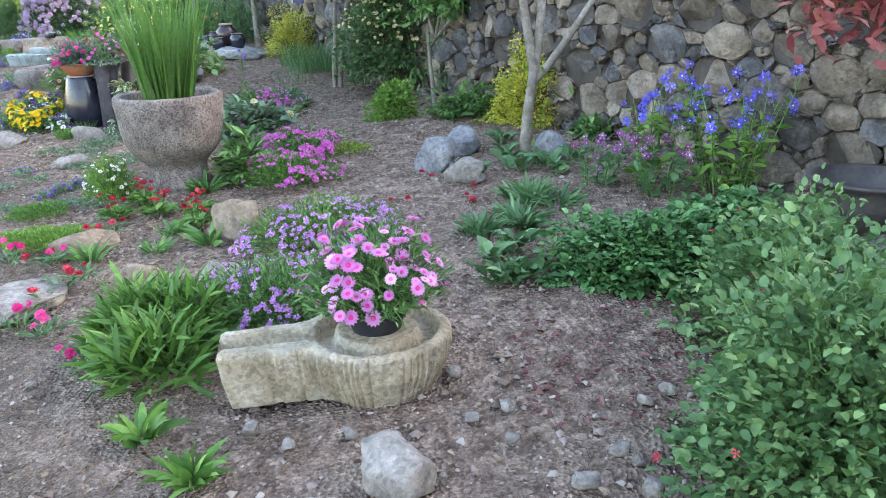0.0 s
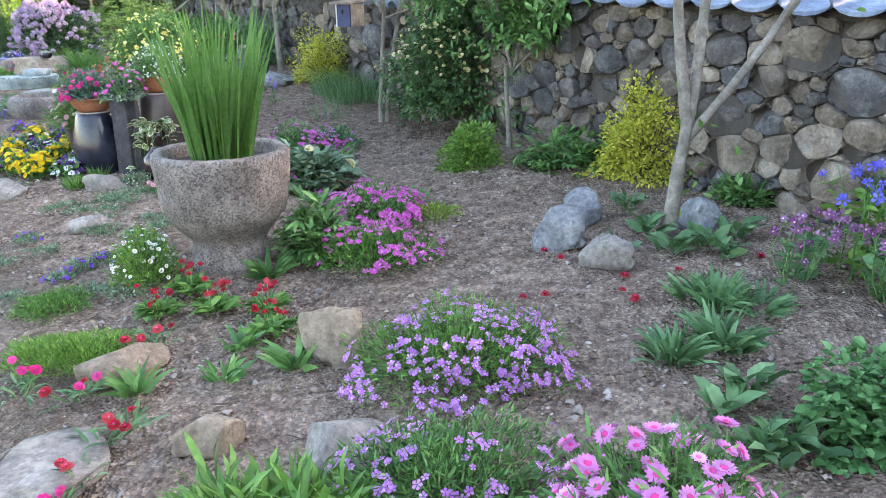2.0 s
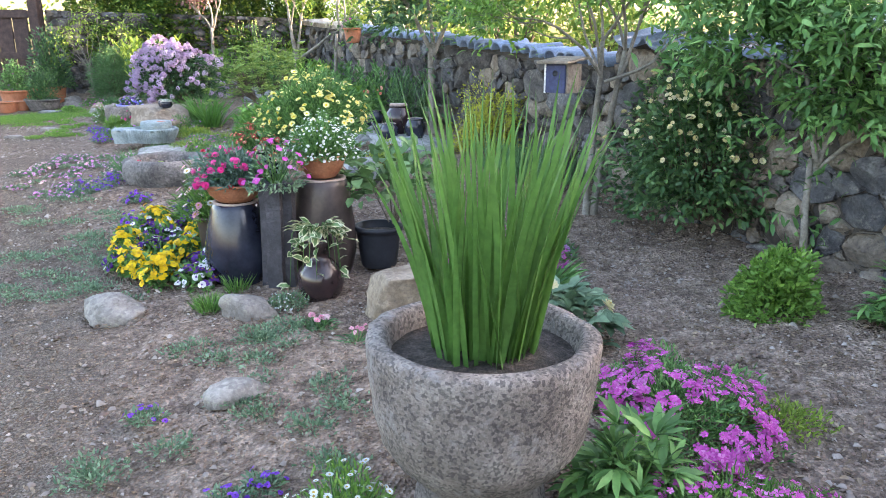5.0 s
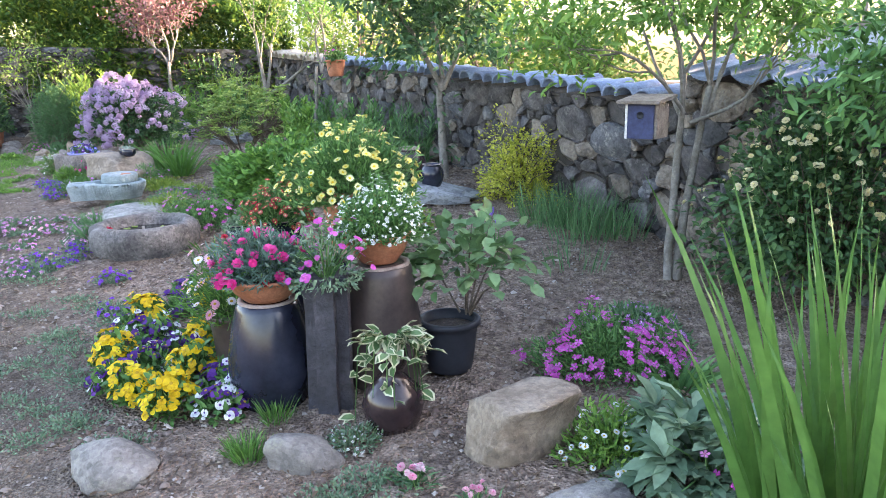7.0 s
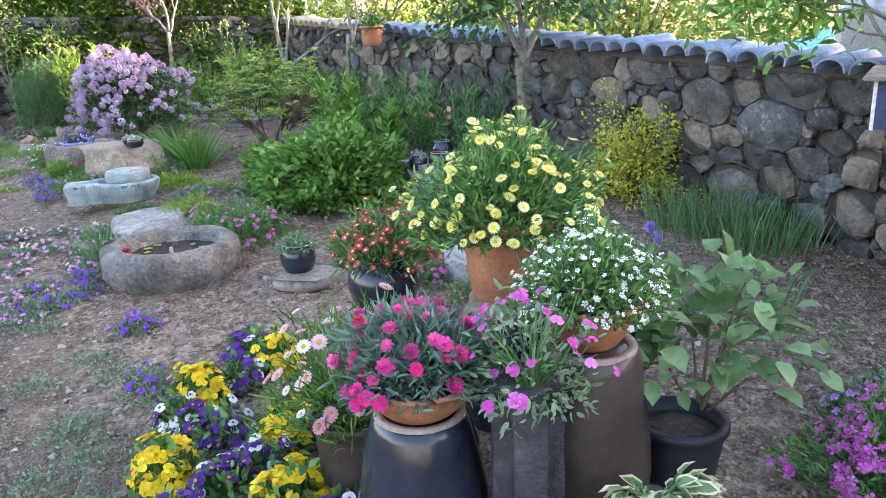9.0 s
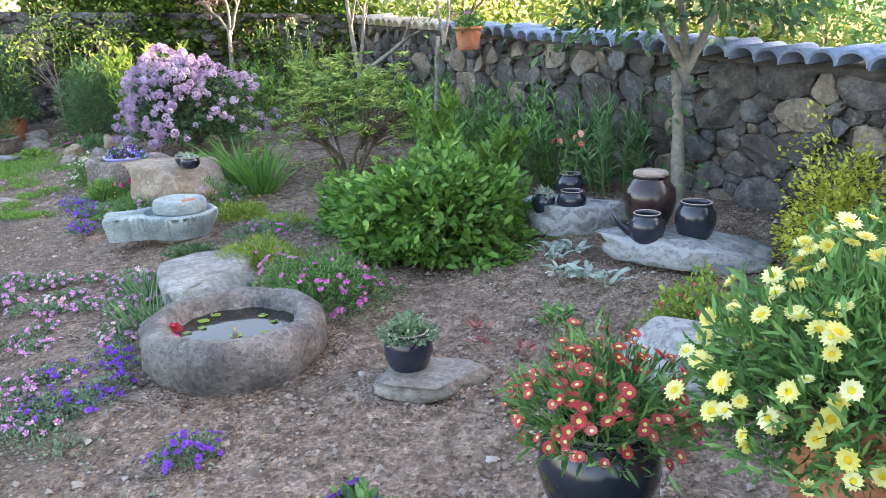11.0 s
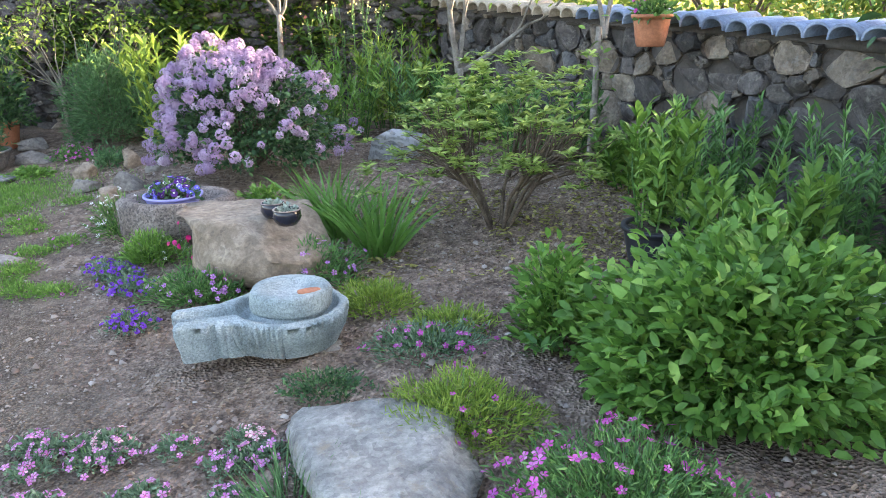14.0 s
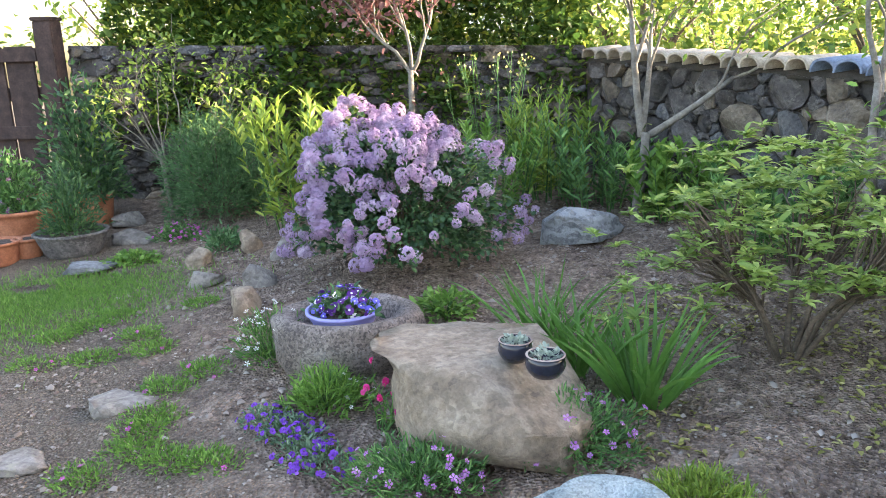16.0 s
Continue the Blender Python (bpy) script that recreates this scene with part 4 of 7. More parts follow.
def stone_wall(name, label, p0, p1, top0, top1, thick, seed, mats, w, h):
    p0, p1 = np.array(p0), np.array(p1)
    length = float(np.linalg.norm(p1 - p0))
    u = (p1 - p0) / length
    nrm = np.array([-u[1], u[0]])           # towards the garden
    mid = (p0 + p1) / 2
    if nrm @ (np.array([-4.0, 6.0]) - mid) < 0:
        nrm = -nrm
    r = np.random.default_rng(seed)
    hmax = max(top0 - gz(*p0), top1 - gz(*p1)) + 0.1
    root = new(name)
    root.matrix_world = pose(p0[0], p0[1], float(gz(*p0)))
    tagged(root, label, "stone wall", kind="structure")
    org = np.array([p0[0], p0[1], float(gz(*p0))])

    def world_pts(S, f, depth):
        q = p0 + u * np.asarray(S)[:, None] + nrm * np.asarray(depth)[:, None]
        zb = gz(q[:, 0], q[:, 1]) - 0.08
        zt = top0 + (top1 - top0) * np.asarray(S) / length
        return np.column_stack([q, zb + (zt - zb) * f]) - org
    # earth core behind the stones
    ns = 24
    S = np.repeat(length * np.arange(ns + 1) / ns, 4)
    V = world_pts(S, np.tile([0, 1, 1, 0], ns + 1), np.tile([-0.03, -0.03, -thick, -thick], ns + 1))
    F = []
    for i in range(ns):
        for j in range(4):
            a, b = i * 4 + j, i * 4 + (j + 1) % 4
            F.append([a, b, b + 4, a + 4])
    F += [[0, 1, 2, 3], [ns * 4, ns * 4 + 3, ns * 4 + 2, ns * 4 + 1]]
    part("wall_core", mk_mesh("wall_core", V, F, M["mortar"]), root)
    m = 14
    F = []
    for k in range(4):
        for j in range(m):
            a, b = k * m + j, k * m + (j + 1) % m
            F += [[a, b, b + m], [a, b + m, a + m]]
    F += [[4 * m + j, 4 * m + (j + 1) % m, 5 * m] for j in range(m)]
    for c in rubble(length, hmax, seed, w, h):
        cen = c.mean(0)
        size = np.linalg.norm(c - cen, axis=1).mean()
        ring = rounded_ring(cen + (c - cen) * (1 - 0.004 / max(0.03, size)), r)
        bulge = 0.012 + (0.025 + 0.15 * size) * (0.35 + 0.6 * r.random())
        back = r.normal() * 0.012
        tilt = r.normal(size=(4, 2)) * 0.42
        drop = bulge * (0.25 + 0.75 * r.random(4))
        rows = []
        for scale, dp, amp in ((1.0, -0.06, 0.0), (1.0, -0.008, 0.003), (0.975, bulge * 0.74, 0.005), (0.86, bulge * 1.1, 0.005), (0.48, bulge * 1.35, 0.005)):
            q = cen + (ring - cen) * scale + r.normal(size=ring.shape) * 0.003 * (amp > 0)
            dd = dp + r.normal(size=m) * amp + back
            if amp > 0.003:
                dd = np.minimum(dd, ((q - cen) @ tilt.T + drop + back).min(1))
            rows.append(np.column_stack([q, dd]))
        rows.append(np.array([[cen[0], cen[1], min(bulge * 1.4, drop.min()) + back]]))
        A = np.concatenate(rows)
        me = mk_mesh("stone", world_pts(A[:, 0], A[:, 1] / hmax, A[:, 2]), F, M[mats[int(r.choice(len(mats), p=(0.62, 0.2, 0.18)))]])
        me.polygons.foreach_set("use_smooth", np.full(len(F), r.random() < 0.7))
        part("stone", me, root)
    return root, org, u, nrm, length


def arch_tile(width, length, rise, thick, mat, seg=8, sag=False):
    """A curved clay tile along y, front end at y=0."""
    V = []
    sgn = -1 if sag else 1
    for y, k in ((0.0, 1.0), (length, 0.86)):
        for ro in (0.0, thick):
            for i in range(seg + 1):
                a = np.pi * i / seg
                V.append([-np.cos(a) * (width / 2 - ro * 0.8) * k, y, sgn * (np.sin(a) ** 0.8) * (rise - (ro if not sag else -ro)) * k - (0 if not sag else 0)])
    n = seg + 1
    F = []
    for i in range(seg):
        F += [[i, i + 1, 2 * n + i + 1, 2 * n + i], [n + i, 3 * n + i, 3 * n + i + 1, n + i + 1], [i, n + i, n + i + 1, i + 1]]
    F += [[0, 2 * n, 3 * n, n], [seg, n + seg, 3 * n + seg, 2 * n + seg]]
    me = mk_mesh("tile", V, F, mat)
    me.polygons.foreach_set("use_smooth", np.array([k % 3 != 2 or k >= 3 * seg for k in range(len(F))]))
    return me


def coping(root, org, u, nrm, length, p0, top0, top1, me, step, out, pitch, seed, me2=None, split=1.0, lift=0.0):
    """A row of tiles across the wall's top, sloping to the garden."""
    r = np.random.default_rng(seed)
    n = int(length / step)
    for i in range(n):
        s = (i + 0.5) * step
        z = top0 + (top1 - top0) * s / length + lift + r.normal() * 0.006
        q = np.array(p0) + u * s + nrm * (out + r.normal() * 0.012)
        y_axis = Vector((-nrm[0], -nrm[1], 0))
        z_axis = Vector((0, 0, 1))
        x_axis = y_axis.cross(z_axis)
        rot = Matrix((x_axis, y_axis, z_axis)).transposed().to_4x4()
        ob = part("tile", me2 if (me2 and s > split * length) else me, root)
        ob.matrix_local = Matrix.Translation((q[0] - org[0], q[1] - org[1], z - org[2])) @ rot @ pose(0, 0, 0, pitch + r.normal() * 1.5, r.normal() * 2, r.normal() * 2.5)


WA, WB, WC, WD = (3.06, 1.20), (-0.85, 7.95), (-4.75, 14.35), (-9.0, 14.45)
ra = stone_wall("wall_east", "dry stone wall of tan and grey rubble", WA, WB, 1.19, 1.50, 0.45, 11, ("wall_stone_tan", "wall_stone", "wall_stone_blue"), 0.24, 0.145)
rb = stone_wall("wall_north", "dark rubble stone wall with earth joints", WB, WC, 1.34, 1.72, 0.45, 12, ("wall_stone", "wall_stone_tan", "wall_stone_blue"), 0.25, 0.165)
rc = stone_wall("wall_far", "weathered flat-bedded rubble stone wall", WC, WD, 1.84, 1.97, 0.45, 13, ("wall_stone", "wall_stone_tan", "wall_stone_blue"), 0.30, 0.10)
coping(*ra, WA, 1.19, 1.50, arch_tile(0.29, 0.36, 0.055, 0.02, M["tile"], 8, True), 0.265, 0.10, 12, 21, lift=0.075)
# far-end tiles turn tan: warm sunlight there is put into their colour
coping(*rb, WB, 1.34, 1.72, arch_tile(0.158, 0.30, 0.072, 0.013, M["tile"]), 0.155, 0.09, 5, 22, arch_tile(0.158, 0.30, 0.072, 0.013, M["tile_tan"]), 0.72, lift=0.03)


# bed of earth that carries the tiles
def coping_bed(r5, p0, t0, t1):
    root, org, u, nrm, length = r5
    V, F, n = [], [], 20
    rr = np.random.default_rng(5)
    for i in range(n + 1):
        s = length * i / n
        z = t0 + (t1 - t0) * s / length
        for dp, h in ((-0.015, -0.02), (-0.015, 0.022), (-0.20, 0.045), (-0.48, 0.0), (-0.48, -0.02)):
            q = np.array(p0) + u * s + nrm * dp
            V.append([q[0] - org[0], q[1] - org[1], z + h + rr.normal() * 0.004 - org[2]])
    for i in range(n):
        for j in range(5):
            a, b = i * 5 + j, i * 5 + (j + 1) % 5
            F.append([a, b, b + 5, a + 5])
    part("coping_bed", mk_mesh("coping_bed", V, F, M["mortar"]), root)


coping_bed(ra, WA, 1.19, 1.50)
coping_bed(rb, WB, 1.34, 1.72)

# unseen plain block, added to close the east side and shade the garden
hs = solo("neighbour_house", box_mesh("neighbour_house", 4.0, 38.0, 3.5, M["plain_grey"], 0.02, (0, 0, 1.75)), "unseen plain grey block added to shade the garden", "house", 8.6, -1.2, 0.2, kind="structure")

# ---------------- distance beyond the walls ----------------
def leaf_cloud(name, label, category, x, y, z0, rx, ry, h, n, mat, le, seed, lump=0.35, z=None, shell=0.4, trunk=True):
    r = np.random.default_rng(seed)
    root = thing(name, label, category, x, y, z)
    p, d = dome_points(n, rx, ry, h, r, shell, 0.9, lump, seed)
    p[:, 2] += z0
    dd = unit(d * 0.5 + r.normal(size=p.shape))
    ln = le * (0.6 + 0.7 * r.random(n))
    part("crown", leaf_mesh("crown", p, dd, ln, ln * 0.5, L[mat], r, flat=0.3), root)
    if trunk:
        pieces = [tube([[0, 0, -0.1], [0.05 * rx, 0, z0 * 0.6], [0, 0.03, z0 + h * 0.5]], [0.05 + 0.02 * h, 0.04 + 0.015 * h, 0.02], 8, 0.05)]
        for i in range(9):
            a = r.random() * 6.283
            e = [np.cos(a) * rx * 0.7, np.sin(a) * ry * 0.7, z0 + h * (0.3 + 0.6 * r.random())]
            pieces.append(tube([[0, 0, z0 * 0.5], [e[0] * 0.4, e[1] * 0.4, z0 * 0.6 + e[2] * 0.3], e], [0.03 + 0.008 * h, 0.02, 0.008], 5))
        v, f = joined(pieces)
        part("trunk", mk_mesh("trunk", v, f, M["twig"], smooth=True), root)
    return root


def hedge():
    r = np.random.default_rng(77)
    root = thing("hedge", "clipped evergreen hedge standing over the stone wall", "hedge", -6.7, 15.0, float(gz(-6.7, 14.4)))
    n = 46000
    a = r.uniform(-2.0, 2.0, n)
    k = 0.5 + 0.22 * np.sin(a * 2.3) + 0.25 * vnoise(a, a * 0 + 3.0, 0.5, 4)
    ang = r.uniform(-0.3, 3.4, n)
    rad = (0.75 + 0.25 * r.random(n)) * (1 + 0.5 * vnoise(a * 1.0, ang, 0.35, 6))
    p = np.stack([a, -np.cos(ang) * 0.62 * rad, 0.75 + np.maximum(np.sin(ang), -0.25) * rad * (0.95 + 0.5 * k)], 1)
    low = (r.random(n) < 0.35) & (a > -0.5)
    p[low, 2] = 0.25 + r.random(low.sum()) * 0.8
    p[low, 1] = -0.42 - 0.2 * r.random(low.sum())
    d = unit(np.stack([r.normal(size=n) * 0.6, -np.cos(ang), np.sin(ang) + 0.3], 1) + r.normal(size=(n, 3)) * 0.6)
    ln = 0.085 * (0.6 + 0.7 * r.random(n))
    part("foliage", leaf_mesh("foliage", p, d, ln, ln * 0.5, L["hedge"], r, flat=0.3), root)
    v, f = joined([tube([[x, 0, -0.05], [x + 0.05, 0.0, 0.6], [x + 0.2 * r.normal(), 0, 1.2]], [0.03, 0.025, 0.01], 6) for x in np.linspace(-1.8, 1.8, 9)])
    part("branching", mk_mesh("branching", v, f, M["twig"]), root)


hedge()
for i, (x, y, z0, rx, h, n) in enumerate(((-3.9, 17.2, 1.7, 1.5, 1.5, 4600), (-1.6, 16.2, 1.35, 1.3, 1.5, 4600), (-0.2, 15.2, 1.1, 0.9, 1.0, 3000), (-6.3, 18.6, 2.0, 1.9, 1.9, 4200),
                                           (-9.9, 18.2, 1.8, 1.8, 1.7, 3600), (-2.6, 19.6, 1.7, 1.9, 1.7, 3600))):
    leaf_cloud("garden_tree", "sunlit yellow-green tree beyond the stone wall", "tree", x, y, z0, rx, rx, h, n, "far_tree", 0.11, 40 + i)
for i, (x, y, h) in enumerate(((14, 48, 7.0), (21, 50, 8.0), (6, 58, 5.5), (28, 46, 8.0), (-22, 52, 6.0), (-12, 60, 5.0))):
    leaf_cloud("far_tree", "hazy dark green tree on the distant rise", "tree", x, y, 0.6, 5.0, 4.0, h, 3500, "mid", 0.45, 60 + i)


def hut():
    root = thing("hut", "small white hut with a bright blue roof", "hut", 11.9, 31.6, -1.55, rz=0)
    part("wall", box_mesh("wall", 5.0, 3.4, 1.9, M["white_paint"], 0.02, (0, 0, 0.95)), root)
    bm = bmesh.new()
    vs = [bm.verts.new(v) for v in ((-2.9, -2.1, 1.75), (2.9, -2.1, 1.75), (2.9, 2.1, 1.75), (-2.9, 2.1, 1.75), (-1.4, 0, 2.75), (1.4, 0, 2.75), (-2.9, -2.1, 1.68), (2.9, -2.1, 1.68), (2.9, 2.1, 1.68), (-2.9, 2.1, 1.68))]
    for f in ((0, 1, 5, 4), (1, 2, 5), (2, 3, 4, 5), (3, 0, 4), (0, 6, 7, 1), (1, 7, 8, 2), (2, 8, 9, 3), (3, 9, 6, 0), (9, 8, 7, 6)):
        bm.faces.new([vs[i] for i in f])
    part("roof", from_bm("roof", bm, M["roof_blue"], False), root, "bright blue painted roof")


def barn():
    root = thing("old_barn", "old barn with peeling blue-white rusty wall", "barn", 5.35, 18.0, 0.35, rz=0)
    part("wall", box_mesh("wall", 2.8, 0.18, 1.75, M["rust_wall"], 0.01, (0, 0, 0.88)), root)
    part("plinth", box_mesh("plinth", 2.9, 0.24, 1.25, M["plain_grey"], 0.01, (0, -0.06, 0.6)), root)
    part("cap", box_mesh("cap", 2.9, 0.3, 0.06, M["old_wood"], 0.01, (0, 0, 1.785)), root)
    for x in (-0.1, 0.3, 0.9):
        part("post", box_mesh("post", 0.07, 0.07, 1.6, M["old_wood"], 0.008, (x, 0, 2.4)), root)


hut()
barn()
sh = thing("lean_to_shed", "weathered shed with a blue tarpaulin", "shed", 3.8, 24.3, -0.25, rz=8)
part("wall", box_mesh("wall", 1.6, 0.9, 1.2, M["old_wood"], 0.02, (0, 0, 0.6)), sh)
part("roof", box_mesh("roof", 2.0, 1.3, 0.06, M["tile_tan"], 0.01, (0, 0, 1.24)), sh)
part("tarpaulin", rock_mesh(1.1, 0.7, 1.0, 5, M["roof_blue"]), sh, "creased bright blue tarpaulin", (-1.5, -0.3, 0))
gh = thing("white_building", "pale white building behind the far hedge", "building", -8.2, 24.0, rz=3)
part("wall", box_mesh("wall", 7.0, 3.0, 4.6, M["white_paint"], 0.02, (0, 0, 2.3)), gh)
for i in range(9):
    part("rib", box_mesh("rib", 0.05, 0.05, 4.5, M["plain_grey"], 0.004, (-3.2 + i * 0.8, -1.53, 2.25)), gh)
for x in (-6.35, -5.95):
    pl = solo("white_pole", mk_mesh("white_pole", *tube([[0, 0, -0.1], [0, 0, 1.5], [0.01, 0, 4.2]], [0.07, 0.065, 0.06], 12), M["white_paint"], smooth=True), "white painted upright pole behind the wall", "pole", x, 17.8)

# fence and post at the wall's western end
fe = thing("wooden_fence", "dark brown stained board fence", "fence", -9.24, 14.45)
part("post", box_mesh("post", 0.16, 0.16, 1.55, M["brown_wood"], 0.008, (0.1, 0, 0.75)), fe)
part("post_cap", box_mesh("post_cap", 0.18, 0.18, 0.03, M["brown_wood"], 0.006, (0.1, 0, 1.54)), fe)
for k in range(4):
    part("rail", box_mesh("rail", 2.6, 0.035, 0.11, M["brown_wood"], 0.005, (-1.3, -0.03 if k % 2 else 0.03, 0.3 + k * 0.32)), fe)
for k in range(9):
    part("board", box_mesh("board", 0.25, 0.022, 1.3, M["brown_wood"], 0.004, (-0.18 - k * 0.27, 0.0, 0.68)), fe)

# ---------------- first beds ----------------
def trough_stone(name, label, x, y, radius, height, spout, sw, rz, mat, z=None, plug=True, base=None, seed=0.0):
    """A carved millstone base: round pan, sunken ring channel about a raised disc, and a spout along -x with an open runnel."""
    root = thing(name, label, "millstone", x, y, z, rz=rz)
    cell = 0.0075

    def outer(X, Y):
        a = np.hypot(X, Y) - radius
        bx = np.maximum(np.abs(X + spout / 2) - spout / 2, np.abs(Y) - sw / 2 - 0.02 * np.clip((X + spout) / spout, 0, 1))
        k = 0.07
        hh = np.clip(0.5 + 0.5 * (a - bx) / k, 0, 1)
        return a * (1 - hh) + bx * hh - k * hh * (1 - hh)

    def step(e0, e1, v):
        t = np.clip((v - e0) / (e1 - e0), 0, 1)
        return t * t * (3 - 2 * t)
    xs, ys = np.arange(-spout - 0.06, radius + 0.06, cell), np.arange(-radius - 0.06, radius + 0.06, cell)
    X, Y = np.meshgrid(xs, ys, indexing='ij')
    inside = outer(X, Y) < -cell * 0.2
    for _ in range(3):
        d = outer(X, Y)
        e = 1e-4
        gx, gy = (outer(X + e, Y) - d) / e, (outer(X, Y + e) - d) / e
        near = np.abs(d) < cell * 1.1
        edge = near & inside & (~np.roll(inside, 1, 0) | ~np.roll(inside, -1, 0) | ~np.roll(inside, 1, 1) | ~np.roll(inside, -1, 1))
        X, Y = np.where(edge, X - gx * d, X), np.where(edge, Y - gy * d, Y)
    d = outer(X, Y)
    rr = np.hypot(X, Y)
    ring = np.abs(rr - radius * 0.70) - radius * 0.13
    runnel = np.maximum(np.abs(Y) - sw * 0.20, X + radius * 0.62)
    low = np.minimum(ring, runnel)
    Z = height - height * 0.30 * step(0.006, -0.012, low) - 0.012 * step(-0.016, 0.0, d)
    Z = np.where(rr < radius * 0.58, np.maximum(Z, height * 0.93), Z)
    Z = Z + np.array([noise.fractal(Vector((a * 16 + seed, b * 16, 1.3)), 0.9, 2.0, 4) for a, b in zip(X.ravel(), Y.ravel())]).reshape(X.shape) * 0.0035
    n, m = X.shape
    ids = -np.ones((n, m), int)
    ids[inside] = np.arange(inside.sum())
    V = [np.stack([X[inside], Y[inside], Z[inside]], 1)]
    ok = inside[:-1, :-1] & inside[1:, :-1] & inside[1:, 1:] & inside[:-1, 1:]
    I, J = np.where(ok)
    F = np.stack([ids[I, J], ids[I + 1, J], ids[I + 1, J + 1], ids[I, J + 1]], 1)
    count = {}
    for q in F:
        for a, b in ((q[0], q[1]), (q[1], q[2]), (q[2], q[3]), (q[3], q[0])):
            count[(a, b)] = True
    rim = [(a, b) for a, b in count if (b, a) not in count]
    nxt = dict(rim)
    loop = [rim[0][0]]
    while nxt[loop[-1]] != loop[0]:
        loop.append(nxt[loop[-1]])
    top = V[0][loop]
    levels = ((1.006, 0.90), (1.0, 0.70), (0.965, 0.45), (0.90, 0.22), (0.80, -0.12))
    o, k = len(V[0]), len(loop)
    prev = np.array(loop)
    faces = [F]
    for sc, f in levels:
        keep = step(-spout, -radius * 0.5, top[:, 0])
        sx = 1 - (1 - sc) * np.where(top[:, 0] < -radius, 0.25, 1.0)
        sy = 1 - (1 - sc) * (0.35 + 0.65 * keep)
        P = np.column_stack([top[:, 0] * sx, top[:, 1] * sy, np.full(k, height * f)])
        out = unit(P * [1, 1, 0])
        kk = np.array([noise.fractal(Vector((v[0] * 15 + seed, v[1] * 15, v[2] * 15)), 0.9, 2.0, 4) for v in P])
        V.append(P + out * (kk * 0.006)[:, None])
        cur = o + np.arange(k)
        faces.append(np.stack([np.roll(prev, -1), prev, cur, np.roll(cur, -1)], 1))
        prev = cur
        o += k
    part("pan", mk_mesh("pan", np.concatenate(V), np.concatenate(faces), M[mat], smooth=True), root)
    if plug:
        rs = radius * 0.66
        me = lathe("runner_stone", [(0.0, 0), (rs * 0.97, 0), (rs * 1.02, height * 0.12), (rs * 1.0, height * 0.50), (rs * 0.95, height * 0.60), (rs * 0.84, height * 0.62), (rs * 0.62, height * 0.57), (rs * 0.50, height * 0.44), (rs * 0.2, height * 0.42), (0.0, height * 0.42)], M[mat], 48, 0.006, 3)
        part("runner_stone", me, root, "round upper grinding stone with a worn hollow", (0.015, 0.0, height * 0.90))
        part("rust_stain", rock_mesh(0.085, 0.045, 0.012, 9, M["terracotta"]), root, "rusty orange chip beside the hollow", (0.07, -0.075, height * 1.47))
    if base:
        part("base_stone", rock_mesh(radius * 1.75, radius * 1.55, base, 8, M["pale_rock"]), root, "rough brown-grey base stone", (0.05, 0.0, -base * 0.85))
    return root


MX, MY = -0.20, 2.11
MZ = float(gz(MX, MY))
trough_stone("millstone_trough", "pale cut-stone millstone trough with a pouring spout", MX, MY, 0.235, 0.165, 0.49, 0.19, 11, "mill_stone", plug=False)


def pot(name, label, x, y, z, r0, r1, h, mat, category="pot", rim=0.012, soil=0.9, sides=36, ridges=0, parent=None):
    """A thick-walled flower pot with a rolled rim and soil in it."""
    root = thing(name, label, category, x, y, z)
    t = 0.010
    prof = [(0, 0), (r0 * 0.96, 0), (r0, 0.006)]
    for i in range(1, 8):
        f = i / 8
        rr = r0 + (r1 - r0) * f ** 0.85
        if ridges and i % 3 == 0:
            rr += 0.006
        prof.append((rr, h * f * 0.9))
    prof += [(r1, h * 0.88), (r1 + rim, h * 0.90), (r1 + rim, h * 0.985), (r1 + rim * 0.6, h), (r1 - t, h), (r1 - t * 1.2, h * 0.75)]
    part("body", lathe("body", prof, M[mat], sides, 0.0012, 2), root)
    part("potting_soil", lathe("potting_soil", [(r1 - t * 1.1, h * soil), (r1 * 0.5, h * soil + 0.012), (0, h * soil + 0.015)], M["soil"], 24, 0.004, 4), root)
    return root


p = pot("flower_pot", "black plastic pot standing on the millstone trough", MX, MY, MZ + 0.154, 0.075, 0.10, 0.10, "black_plastic")
plant("daisy_plant", "pink marguerite daisies in full bloom in a pot", "flower", MX, MY, 0.20, 0.19, 0.21, ("mid", 2600, 0.05, 0.008, 0.4),
      [("daisy", "pink", "hot", 130, 0.046, True, 1.06)], z=MZ + 0.262, low=0.2, shell=0.3)

rock("rock", "angular pale cream rock half sunk in soil", -0.11, 1.58, 0.19, 0.24, 0.11, 3, "pale_rock", 20)
for i, (x, y, s) in enumerate(((0.37, 1.52, 0.075), (0.53, 1.49, 0.075), (0.20, 1.87, 0.06), (0.09, 1.83, 0.05), (0.20, 1.72, 0.045), (0.48, 1.64, 0.06), (0.52, 1.59, 0.045), (0.68, 1.91, 0.06), (0.04, 2.07, 0.06), (0.60, 1.86, 0.05), (-0.43, 1.75, 0.05), (-0.56, 1.83, 0.06), (-0.26, 1.79, 0.05), (0.73, 1.61, 0.04), (0.77, 1.55, 0.05))):
    rock("cobble", "small pale rounded stone lying on soil", x, y, s, s * 0.85, s * 0.5, 200 + i, "pale_rock", i * 40, "cobbles on the soil", sub=2, category="stone")
rng2 = np.random.default_rng(71)
